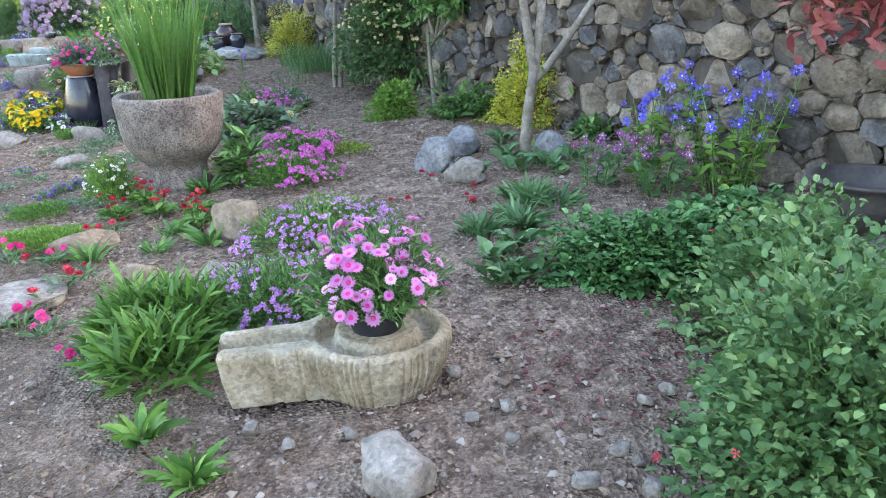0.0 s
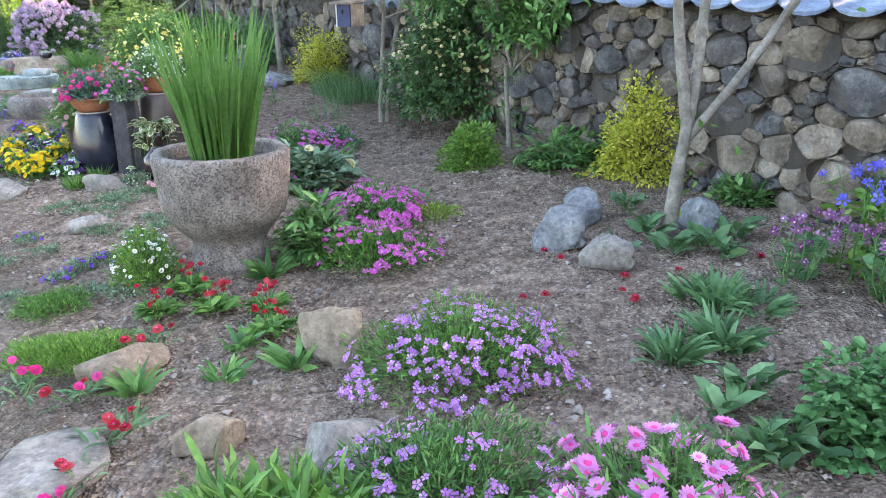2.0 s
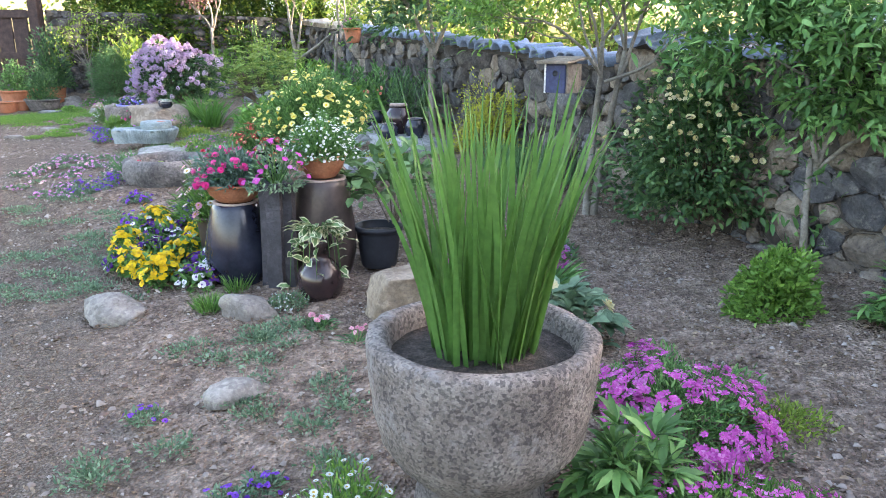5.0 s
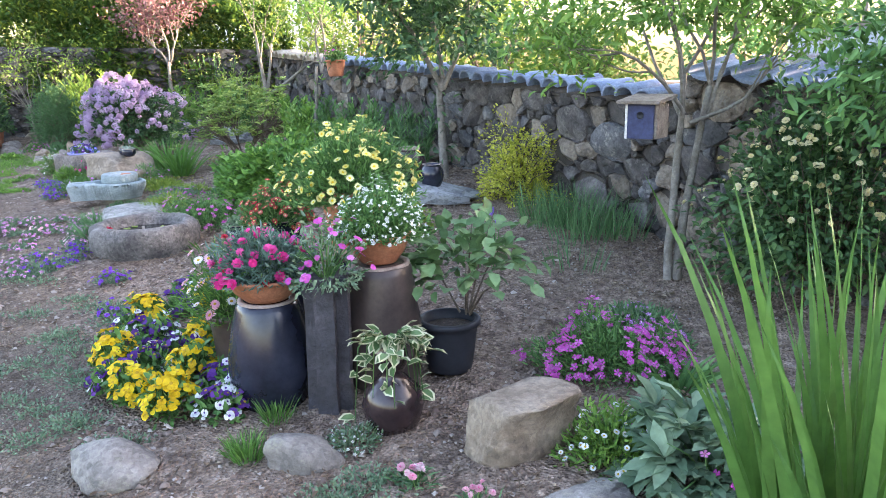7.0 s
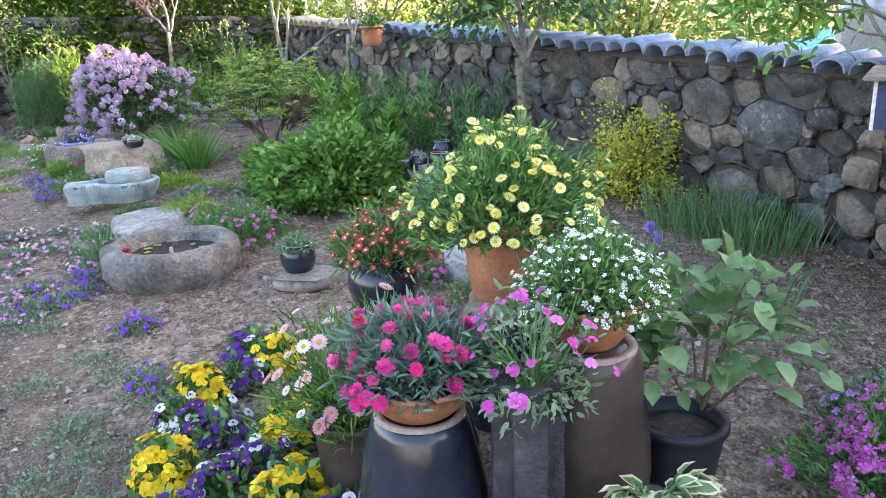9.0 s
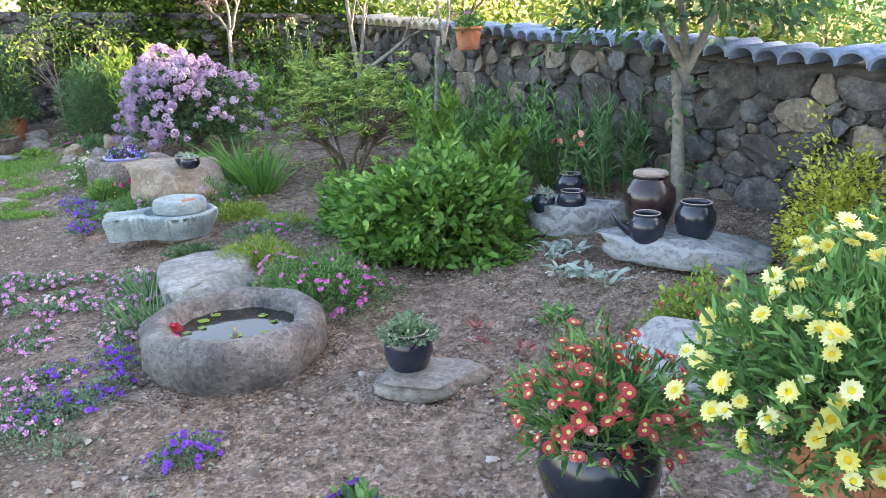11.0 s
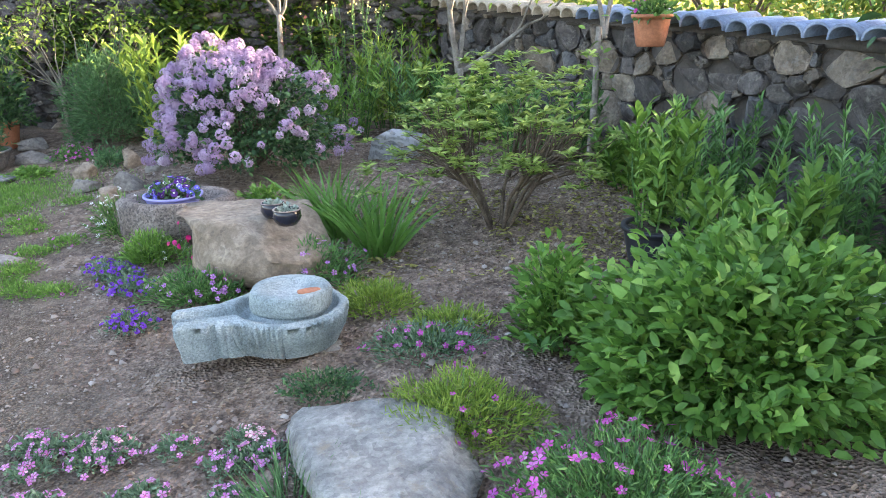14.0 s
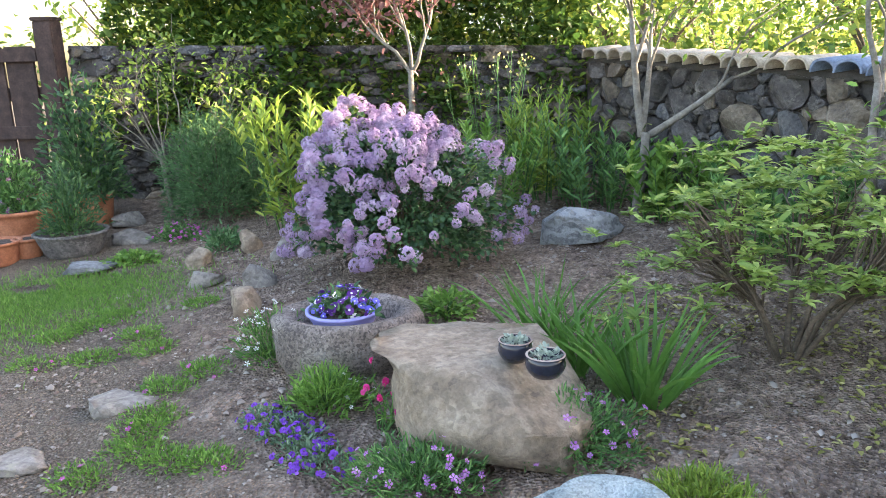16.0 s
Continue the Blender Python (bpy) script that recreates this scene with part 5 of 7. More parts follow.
for i in range(70):
    x, y = rng2.uniform(-1.9, 0.9), rng2.uniform(1.2, 7.2)
    s = 0.018 + 0.03 * rng2.random() ** 2
    rock("cobble", "small grey-brown stone lying on soil", x, y, s, s * 0.8, s * 0.45, 300 + i % 7, ("pale_rock", "beige_rock", "granite_grey")[i % 3], i * 50, "cobbles on the soil", sub=1, category="stone")

CR = "creeping phlox cushions"
plant("creeping_phlox", "lavender creeping phlox cushion in full flower", "flower", -0.54, 3.28, 0.38, 0.32, 0.18, ("grass", 5600, 0.034, 0.006, 0.5), [("phlox", "phlox", "magenta", 760, 0.027, False, 1.04)], group=CR)
plant("creeping_phlox", "lavender creeping phlox beside the trough", "flower", -0.60, 2.58, 0.30, 0.30, 0.19, ("mid", 5200, 0.035, 0.007, 0.5), [("phlox", "phlox", "violet", 430, 0.027, False, 1.04)], group=CR)
ls = "leafy perennial shoots"
for tx in ((-0.95, 2.17), (-0.92, 2.42), (-1.12, 2.44)):
    plant("perennial_clump", "dense green lance-leaved perennial clump", "plant", *tx, 0.15, 0.15, 0.17, ("grass", 420, 0.13, 0.020, 0.9), group=ls, flat=0.3, stems=12)
for tx, n, le, sp in (((-0.88, 1.83), 26, 0.13, 1.1), ((-0.67, 1.62), 34, 0.14, 1.1), ((-1.05, 2.28), 60, 0.2, 1.1)):
    strap_plant("perennial_clump", "green lance-leaved perennial shoots without flowers", "plant", *tx, int(n * 1.2), le, 0.034, sp, 1.3, "grass", group=ls, foot=0.12 if n > 50 else 0.03)

rock("rock", "pale grey boulder beside the phlox cushion", -0.87, 2.80, 0.28, 0.26, 0.14, 14, "pale_rock", 10)
rock("rock", "small tan rock in gravelly soil", -1.31, 2.93, 0.22, 0.16, 0.10, 15, "beige_rock", 30)
rock("flat_stone", "low mossy brown stone at the bed's edge", -1.74, 3.39, 0.32, 0.20, 0.09, 16, "beige_rock", 15, category="stone")
rock("stepping_stone", "broad flat weathered stone beside the path", -1.80, 2.80, 0.46, 0.42, 0.05, 17, "pale_rock", 20, flat_top=0.4, category="stone")
rock("rock", "upright cream slab of stone in soil", -0.99, 3.42, 0.24, 0.16, 0.20, 18, "beige_rock", -20)
plant("moss_cushion", "bright green moss-like sedum cushion", "plant", -1.97, 3.51, 0.24, 0.17, 0.06, ("bright", 6500, 0.022, 0.005, 0.8), shell=0.2, stems=0)
plant("moss_cushion", "green creeping sedum mat by the path", "plant", -2.25, 3.96, 0.16, 0.18, 0.04, ("grass", 2600, 0.022, 0.005, 0.8), shell=0.2, stems=0)
DI = "scattered dianthus flowers"
for (x, y), c in (((-2.03, 3.24), "hot"), ((-1.83, 3.20), "red"), ((-1.78, 3.23), "hot"), ((-1.70, 3.46), "red"), ((-1.67, 3.57), "red"), ((-1.56, 3.03), "red"), ((-1.63, 2.95), "red"), ((-1.65, 2.58), "hot"), ((-1.50, 2.50), "hot"), ((-1.63, 2.78), "red"), ((-1.66, 2.62), "hot"), ((-1.51, 2.53), "hot"), ((-1.25, 2.26), "hot"), ((-2.07, 3.31), "hot")):
    rosette("dianthus_plant", "small dianthus with a single bright bloom", "flower", x, y, 16, 0.09, 0.014, "blue_green", 0.5, DI, blooms=(("pompon", c, "hot", 2, 0.042, 0.07),))
BE = "red bellis daisies"
for x, y in ((-1.75, 3.82), (-1.68, 4.04), (-1.53, 3.83), (-1.25, 3.60), (-1.30, 3.79)):
    rosette("bellis_daisy", "dark red double bellis daisies over green rosette", "flower", x, y, 70, 0.085, 0.034, "grass", 0.4, BE, blooms=(("pompon", "red", "red", 9, 0.03, 0.105),))
for (x, y), n, le in (((-1.36, 4.14), 44, 0.17), ((-1.36, 3.51), 22, 0.12), ((-1.11, 3.34), 26, 0.15), ((-1.64, 3.23), 30, 0.14), ((-1.35, 3.28), 14, 0.10), ((-1.37, 3.31), 12, 0.08)):
    strap_plant("perennial_clump", "young green strap-leaved perennial", "plant", x, y, n, le, 0.026, 1.1, 0.9, "mid", group=ls, foot=0.04)


# stone mortar with iris
def stone_mortar(x, y):
    root = thing("stone_mortar", "large granite mortar used as a planter", "mortar", x, y)
    prof = [(0, -0.08), (0.190, -0.08), (0.184, 0.03), (0.168, 0.09), (0.163, 0.12), (0.185, 0.15), (0.228, 0.19), (0.268, 0.25), (0.287, 0.33), (0.298, 0.42), (0.303, 0.49), (0.304, 0.515), (0.300, 0.528), (0.285, 0.535), (0.262, 0.533), (0.250, 0.520), (0.238, 0.46), (0.22, 0.40)]
    part("bowl", lathe("bowl", prof, M["granite"], 72, 0.009, 1), root)
    part("potting_soil", lathe("potting_soil", [(0.245, 0.475), (0.12, 0.485), (0, 0.49)], M["soil"], 32, 0.006, 2), root)
    return root


IX, IY = -1.58, 4.36
stone_mortar(IX, IY)
strap_plant("iris", "tall green iris leaves growing from the mortar", "plant", IX, IY, 150, 0.71, 0.022, 0.24, 0.46, "iris", z=float(gz(IX, IY)) + 0.48, foot=0.135, single=True)
plant("white_candytuft", "small white flowers on a green clump", "flower", -1.91, 4.16, 0.15, 0.13, 0.24, ("bright", 1900, 0.03, 0.007, 0.7), [("daisy", "white", "gold_eye", 75, 0.022, True, 1.04)])
for x, y in ((-2.30, 4.35), (-2.34, 4.24), (-2.22, 4.43), (-2.76, 4.79)):
    plant("violet_patch", "low violet-blue flowers in gravel", "flower", x, y, 0.07, 0.06, 0.04, ("grey", 260, 0.022, 0.008, 0.5), [("pansy", "purple_bloom", "violet", 14, 0.022, False, 1.2)], group="violet patches", stems=0)
plant("peony", "dark green deeply cut peony foliage", "plant", -1.17, 4.34, 0.15, 0.14, 0.28, ("mid", 170, 0.105, 0.026, 0.35), flat=0.75, lobes=5, fan=1.0)
plant("creeping_phlox", "magenta creeping phlox spilling over soil", "flower", -0.95, 4.85, 0.28, 0.42, 0.15, ("mid", 4200, 0.03, 0.007, 0.5), [("phlox", "magenta", "magenta", 1500, 0.030, False, 1.04)], group=CR)
plant("creeping_phlox", "magenta phlox with green needle foliage", "flower", -0.90, 4.27, 0.27, 0.24, 0.14, ("grass", 3600, 0.035, 0.006, 0.6), [("phlox", "magenta", "magenta", 420, 0.030, False, 1.04)], group=CR)
plant("creeping_phlox", "pale lilac phlox behind the mortar", "flower", -1.42, 6.63, 0.24, 0.2, 0.14, ("blue_green", 2200, 0.04, 0.010, 0.5), [("phlox", "phlox", "phlox", 80, 0.03, False, 1.03)], group=CR)
plant("low_groundcover", "pale green low groundcover beside phlox", "plant", -0.64, 4.83, 0.16, 0.12, 0.05, ("lime", 800, 0.025, 0.008, 0.6), stems=0)

BO = "boulders by the crape tree"
rock("boulder", "blue-grey rounded boulder on bare soil", -0.04, 4.30, 0.25, 0.22, 0.19, 21, "grey_rock", 10, BO)
rock("boulder", "grey boulder leaning against another", 0.14, 4.62, 0.24, 0.2, 0.16, 22, "grey_rock", 50, BO)
rock("boulder", "squat grey-green boulder on bare soil", 0.13, 4.05, 0.25, 0.18, 0.13, 23, "pale_rock", -10, BO)
rock("boulder", "pale grey stone behind the tree trunk", 0.64, 4.38, 0.2, 0.16, 0.16, 24, "grey_rock", 0, BO)
tree("crape_tree", "smooth pale-barked tree forking low", 0.48, 4.35,
     [((0, 0, -0.05), (0.12, 0.05, 1.0), 0.60, 0.040, 0, 0, 0), ((0.062, 0.025, 0.50), (-0.15, 0.1, 1.0), 0.75, 0.030, 2, 3, 0.4), ((0.062, 0.03, 0.50), (0.12, 0.1, 1.0), 0.85, 0.028, 2, 3, 0.4), ((0.055, 0.03, 0.44), (0.70, -0.05, 0.70), 0.75, 0.026, 2, 3, 0.4)], "bright", 4, 0.05, 0.025, seed=5)
yt = tree("young_tree", "young evergreen tree with a thin straight trunk", -0.07, 6.31,
     [((0, 0, -0.05), (0.02, 0.05, 1.0), 0.62, 0.022, 0, 0, 0), ((0.01, 0.02, 0.52), (0.3, -0.1, 0.9), 0.42, 0.016, 3, 3, 0.75), ((0.01, 0.02, 0.55), (-0.3, 0.1, 0.9), 0.42, 0.016, 3, 3, 0.75), ((0.01, 0.02, 0.5), (0.75, -0.2, 0.55), 0.42, 0.012, 2, 3, 0.7)], "mid", 15, 0.066, 0.022, seed=8)
crown(yt, (0.14, -0.02, 0.86), 0.38, 0.36, 0.46, 4400, "mid", 0.066, 0.022)

# ---------------- shrubs and flowers below the east wall ----------------
plant("round_shrub", "small clipped round green shrub", "shrub", -0.37, 5.77, 0.18, 0.17, 0.26, ("bright", 3600, 0.034, 0.016, 0.3), low=0.4, base=0.03)
plant("spirea", "golden-yellow leaved spirea bush", "shrub", 0.63, 5.34, 0.30, 0.27, 0.46, ("yellow_leaf", 9500, 0.026, 0.014, 0.25), low=0.25, lump=0.35, flat=0.3, base=0.06, stem_mat="twig", stems=50)
plant("bleeding_heart", "ferny green foliage beside the golden bush", "plant", 0.19, 5.56, 0.28, 0.2, 0.22, ("mid", 240, 0.085, 0.024, 0.2), flat=0.75, lobes=5, fan=1.1)
AQ = "columbines"
plant("columbine", "broad mound of lobed columbine leaves", "plant", 0.79, 2.74, 0.40, 0.26, 0.22, ("columbine", 1900, 0.040, 0.036, 0.15), flat=0.85, group=AQ, low=0.1, lobes=3, fan=1.25)
plant("columbine", "lobed blue-green columbine leaves", "plant", 1.20, 2.90, 0.30, 0.26, 0.22, ("columbine", 1400, 0.040, 0.036, 0.15), flat=0.85, group=AQ, low=0.1, lobes=3, fan=1.25)


def tall_flowers(name, label, x, y, n, h, rad, leaf, kind, pet, eye, size, per, group="", leafy=14, ll=0.09, lw=0.035):
    """Slender stems with leaves below and nodding flowers at the top."""
    _seed[0] += 1
    r = np.random.default_rng(_seed[0])
    root = thing(name, label, "flower", x, y, None, group)
    pieces, P, D, Q, QD = [], [], [], [], []
    for i in range(n):
        a = r.random() * 6.283
        k = np.sqrt(r.random()) * rad
        b = np.array([np.cos(a) * k * 0.4, np.sin(a) * k * 0.4, 0])
        e = np.array([np.cos(a) * k, np.sin(a) * k, h * (0.65 + 0.4 * r.random())])
        m = (b + e) / 2 + r.normal(size=3) * 0.02
        pieces.append(tube([b, m, e], [0.004, 0.003, 0.0018], 4))
        for j in range(leafy):
            f = 0.1 + 0.75 * r.random()
            P.append(b + (e - b) * f)
            D.append([r.normal(), r.normal(), 0.5])
        for j in range(per):
            o = r.normal(size=3) * [0.035, 0.035, 0.03]
            Q.append(e + o)
            QD.append(unit(np.array([r.normal() * 0.8, -0.8 + r.normal() * 0.6, 0.25])))
            pieces.append(tube([e - (e - b) * 0.12, e + o], [0.0018, 0.0012], 3))
    v, f = joined(pieces)
    part("branching", mk_mesh("stems", v, f, L["mid"]), root)
    P, D = np.array(P), np.array(D)
    ln = ll * (0.5 + 0.6 * r.random(len(P)))
    part("foliage", leaf_mesh("foliage", P, D, ln, lw * ln / ll, L[leaf], r, flat=0.5), root)
    if per:
        head_parts("flower", kind, np.array(Q), np.array(QD), size * (0.75 + 0.5 * r.random(len(Q))), [L[pet], L[eye]], root, r)
    return root


tall_flowers("columbine", "blue columbines on slender leafy stems", 1.41, 3.53, 20, 0.56, 0.32, "bright", "bell", "blue", "white", 0.054, 2, AQ)
tall_flowers("columbine", "blue columbine stems beside the stone wall", 1.02, 3.74, 9, 0.54, 0.18, "bright", "bell", "blue", "blue", 0.05, 2, AQ)
tall_flowers("columbine", "dusky plum columbines nodding over leaves", 0.79, 3.75, 12, 0.27, 0.20, "blue_green", "bell", "plum_bloom", "blush", 0.042, 2, AQ, 8, 0.06, 0.04)
tall_flowers("columbine", "plum and lilac columbine flowers", 1.09, 3.55, 12, 0.30, 0.22, "blue_green", "bell", "plum_bloom", "blush", 0.042, 2, AQ, 8, 0.06, 0.04)
SA = "salvia bushes"
plant("salvia_bush", "dense grey-green leafy salvia bush with red flowers", "shrub", 0.94, 1.53, 0.30, 0.34, 0.50, ("salvia", 5950, 0.036, 0.024, 0.35), [("star", "red", "red", 7, 0.03, True, 1.05)], group=SA, low=0.4, base=0.05, lump=0.35, flat=0.5, stems=60)
plant("salvia_bush", "grey-green salvia bush with small red blooms", "shrub", 1.15, 2.16, 0.32, 0.34, 0.42, ("salvia", 4760, 0.036, 0.024, 0.35), [("star", "red", "red", 9, 0.032, True, 1.06)], group=SA, low=0.4, base=0.05, lump=0.35, flat=0.5, stems=60)
plant("salvia_bush", "grey-green salvia growing beside the bed", "shrub", 1.15, 1.55, 0.34, 0.36, 0.44, ("salvia", 3910, 0.036, 0.024, 0.35), [("star", "red", "red", 6, 0.032, True, 1.06)], group=SA, low=0.4, base=0.05, lump=0.35, flat=0.5)
cz = float(gz(1.62, 2.70)) - 0.17
st = solo("stand_stone", rock_mesh(0.36, 0.36, 0.36, 6, M["granite_grey"], flat_top=0.6), "rough grey stone under the iron cauldron", "stone", 1.62, 2.70, cz)
ca = thing("iron_cauldron", "black cast-iron cauldron with a wide open rim", "cauldron", 1.62, 2.70, cz + 0.30)
part("body", lathe("body", [(0, 0), (0.10, 0.005), (0.17, 0.06), (0.195, 0.13), (0.19, 0.17), (0.20, 0.19), (0.215, 0.20), (0.215, 0.212), (0.185, 0.212), (0.17, 0.15), (0.10, 0.05), (0, 0.04)], M["iron"], 40, 0.001), ca)
for sx in (-1, 1):
    part("handle", box_mesh("handle", 0.06, 0.05, 0.015, M["iron"], 0.004, (0.235 * sx, 0, 0.17)), ca)
ph = tree("photinia", "photinia with glossy red young leaves", 2.02, 3.02, [((0, 0, -0.05), (-0.05, -0.05, 1.0), 0.8, 0.03, 1, 4, 0.6), ((0, 0, 0.6), (-0.35, -0.1, 0.55), 0.42, 0.015, 2, 4, 0.6), ((0, 0, 0.7), (-0.1, 0.3, 0.6), 0.4, 0.015, 2, 4, 0.6)], "red_leaf", 7, 0.085, 0.034, seed=12, bark="twig")
crown(ph, (-0.12, -0.05, 0.95), 0.32, 0.3, 0.30, 420, "dark", 0.085, 0.036, 0.3)
FP = "fallen camellia flowers"
for x, y in ((-0.12, 4.21), (-0.06, 4.12), (-0.18, 3.76), (0.13, 3.76), (0.15, 3.66), (0.17, 3.89), (0.40, 3.91), (0.78, 4.00), (-0.27, 3.75), (0.16, 3.68)):
    v, f, s = HEADS["pompon"]
    solo("fallen_flower", mk_mesh("fallen_flower", v * 0.042 * (0.8 + 0.4 * rng2.random()), f, [L["red"], L["hot"]], s), "fallen red camellia bloom on the soil", "flower", x, y, float(gz(x, y)) + 0.012, FP, rz=rng2.random() * 360)
for (x, y), n, le in (((0.17, 3.23), 46, 0.17), ((0.45, 3.59), 60, 0.19), ((0.37, 3.31), 50, 0.18), ((0.38, 3.68), 30, 0.15), ((0.38, 3.29), 30, 0.15), ((0.57, 3.51), 40, 0.17)):
    strap_plant("perennial_clump", "dark green strap-leaved perennial on bare soil", "plant", x, y, int(n * 1.3), le, 0.024, 1.0, 1.3, "blue_green", group=ls, foot=0.06)
for x, y in ((0.38, 4.67), (0.38, 4.33), (0.18, 4.07), (0.43, 4.10), (0.63, 4.02), (0.21, 2.88), (0.22, 2.67), (0.33, 2.70), (0.76, 4.23), (0.56, 4.14), (0.32, 2.97), (0.27, 2.67)):
    rosette("columbine_seedling", "young lobed columbine leaves near soil", "plant", x, y, 18, 0.11, 0.05, "blue_green", 0.9, "columbine seedlings", height=0.05)
for x, y in ((1.45, 5.63), (1.06, 4.73), (1.03, 4.86), (0.99, 4.75)):
    plant("wall_foot_plant", "low green plant at the foot of the wall", "plant", x, y, 0.14, 0.12, 0.12, ("mid", 420, 0.05, 0.024, 0.3), group="plants at the wall", flat=0.5)

bt = tree("birdhouse_tree", "twin-stemmed tree with airy green crown", -1.03, 7.38,
     [((-0.02, 0, -0.05), (0.00, 0.05, 1.0), 1.15, 0.025, 2, 4, 0.55), ((0.025, 0.0, -0.05), (0.045, 0.05, 1.0), 1.1, 0.026, 2, 4, 0.55), ((0.05, 0, 0.85), (0.8, -0.1, 0.5), 0.5, 0.012, 2, 4, 0.5), ((0.02, 0, 0.9), (-0.5, -0.2, 0.8), 0.5, 0.012, 2, 4, 0.5)], "bright", 9, 0.062, 0.020, seed=21)
crown(bt, (0.04, 0.05, 1.40), 0.66, 0.5, 0.55, 3400, "bright", 0.062, 0.020, 0.25, 0.6, 0.3)


def birdhouse():
    root = thing("birdhouse", "weathered wooden birdhouse with a navy front", "birdhouse", -1.24, 7.20, 1.24, rz=-36)
    part("body", box_mesh("body", 0.135, 0.15, 0.17, M["old_wood"], 0.003, (0, 0, 0.085)), root)
    front = part("front", box_mesh("front", 0.135, 0.012, 0.165, M["navy_paint"], 0.002, (0, -0.082, 0.085)), root, "navy painted front board")
    part("edge_trim", box_mesh("edge_trim", 0.012, 0.014, 0.17, M["white_paint"], 0.002, (-0.072, -0.083, 0.085)), root, "pale corner trim")
    for s in range(6):
        part("side_board", box_mesh("side_board", 0.010, 0.023, 0.165, M["old_wood"], 0.001, (0.0735, -0.062 + s * 0.025, 0.085)), root)
    bm = bmesh.new()
    bmesh.ops.create_cube(bm, size=1.0, matrix=pose(0.0, -0.01, 0.190, 6, 0, 0) @ Matrix.Diagonal((0.22, 0.24, 0.016, 1)))
    bmesh.ops.bevel(bm, geom=list(bm.edges), offset=0.004, segments=2, affect='EDGES')
    part("roof", from_bm("roof", bm, M["old_wood"], False), root)
    part("hole", lathe("hole", [(0.0, 0), (0.018, 0), (0.018, 0.002)], M["black_plastic"], 16), front).matrix_local = pose(0, -0.089, 0.115, 90, 0, 0)
    part("bracket", box_mesh("bracket", 0.03, 0.14, 0.03, M["old_wood"], 0.003, (0.02, 0.14, 0.05)), root)


birdhouse()
plant("climbing_rose", "dark-leaved climbing rose with pale yellow blooms", "shrub", -0.42, 7.02, 0.50, 0.36, 0.56, ("rose", 8000, 0.055, 0.026, 0.2), [("pompon", "cream_bloom", "pale_yellow", 240, 0.036, True, 1.04)], low=0.85, base=0.46, lump=0.35, stem_mat="twig", flat=0.3, stems=40)
plant("spirea", "golden spirea bush at the wall's foot", "shrub", -1.75, 8.93, 0.28, 0.24, 0.42, ("yellow_leaf", 6000, 0.026, 0.014, 0.25), low=0.25, flat=0.3, lump=0.45, base=0.08, stem_mat="twig", stems=50)
for (x, y), n, le in (((-1.44, 8.34), 90, 0.3), ((-1.29, 8.11), 80, 0.28), ((-1.61, 8.47), 60, 0.26), ((-1.51, 7.60), 30, 0.18), ((-1.59, 8.35), 60, 0.28), ((-1.46, 8.05), 60, 0.26), ((-1.36, 8.29), 60, 0.26), ((-1.15, 8.11), 50, 0.22)):
    strap_plant("grassy_clump", "loose grey-green grassy clump by the wall", "grass", x, y, int(n * 1.2), le * 1.15, 0.007, 0.4, 0.45, "blue_green", group="grassy clumps", foot=0.17)
gt = tree("grey_tree", "small dark-crowned tree with a grey trunk", -2.29, 9.65,
     [((0, 0, -0.05), (0.0, 0.03, 1.0), 0.78, 0.042, 0, 0, 0), ((0, 0.02, 0.70), (-0.45, 0, 0.85), 0.55, 0.024, 3, 3, 0.6), ((0, 0.02, 0.71), (0.45, 0.0, 0.85), 0.55, 0.024, 3, 3, 0.6), ((0, 0.02, 0.72), (0.0, 0.2, 1.0), 0.6, 0.024, 3, 3, 0.6)], "dark", 10, 0.07, 0.03, seed=31)
crown(gt, (0.0, 0.02, 1.12), 0.62, 0.55, 0.75, 4200, "dark", 0.07, 0.03, 0.35, 0.5, 0.3)

# ---------------- jars and pots ----------------
JZ = lambda x, y, h=0.0: float(gz(x, y)) + h


def inverted_jar(name, label, x, y, r_top, r_max, h, mat, category="jar", group="upturned jars"):
    root = thing(name, label, category, x, y, None, group)
    prof = [(r_max * 0.80, -0.03), (r_max * 0.86, 0.01), (r_max * 0.97, h * 0.18), (r_max, h * 0.32), (r_max * 0.97, h * 0.5), (r_max * 0.86, h * 0.75), (r_top * 1.07, h * 0.93), (r_top * 1.0, h * 0.985), (r_top * 0.93, h), (0, h)]
    body = part("body", lathe("body", prof, M[mat], 48, 0.003, 3), root)
    part("foot_ring", lathe("foot_ring", [(r_top * 0.97, h * 0.99), (r_top * 0.96, h + 0.006), (r_top * 0.80, h + 0.005), (r_top * 0.78, h * 0.99)], M["raw_clay"], 40, 0.001), body, "unglazed clay foot ring")
    return root


def onggi(name, label, x, y, z, r, h, mat, lip=0.72, group="", lid=False):
    """A round-bellied glazed jar with an open rolled mouth."""
    root = thing(name, label, "jar", x, y, z, group)
    m = r * lip
    prof = [(0, 0), (r * 0.62, 0), (r * 0.66, h * 0.02), (r * 0.88, h * 0.25), (r, h * 0.52), (r * 0.95, h * 0.75), (m * 1.02, h * 0.92), (m * 0.97, h * 0.95), (m * 1.08, h * 0.975), (m * 1.06, h), (m * 0.9, h), (m * 0.88, h * 0.92), (r * 0.8, h * 0.7), (0, h * 0.66)]
    body = part("body", lathe("body", prof, M[mat], 40, 0.0015, 3), root)
    part("rim", lathe("rim", [(m * 0.93, h * 1.0 + 0.001), (m * 1.0, h * 1.0 + 0.004), (m * 1.06, h * 1.0 + 0.001)], M["raw_clay"], 40), body, "worn pale rim")
    return root


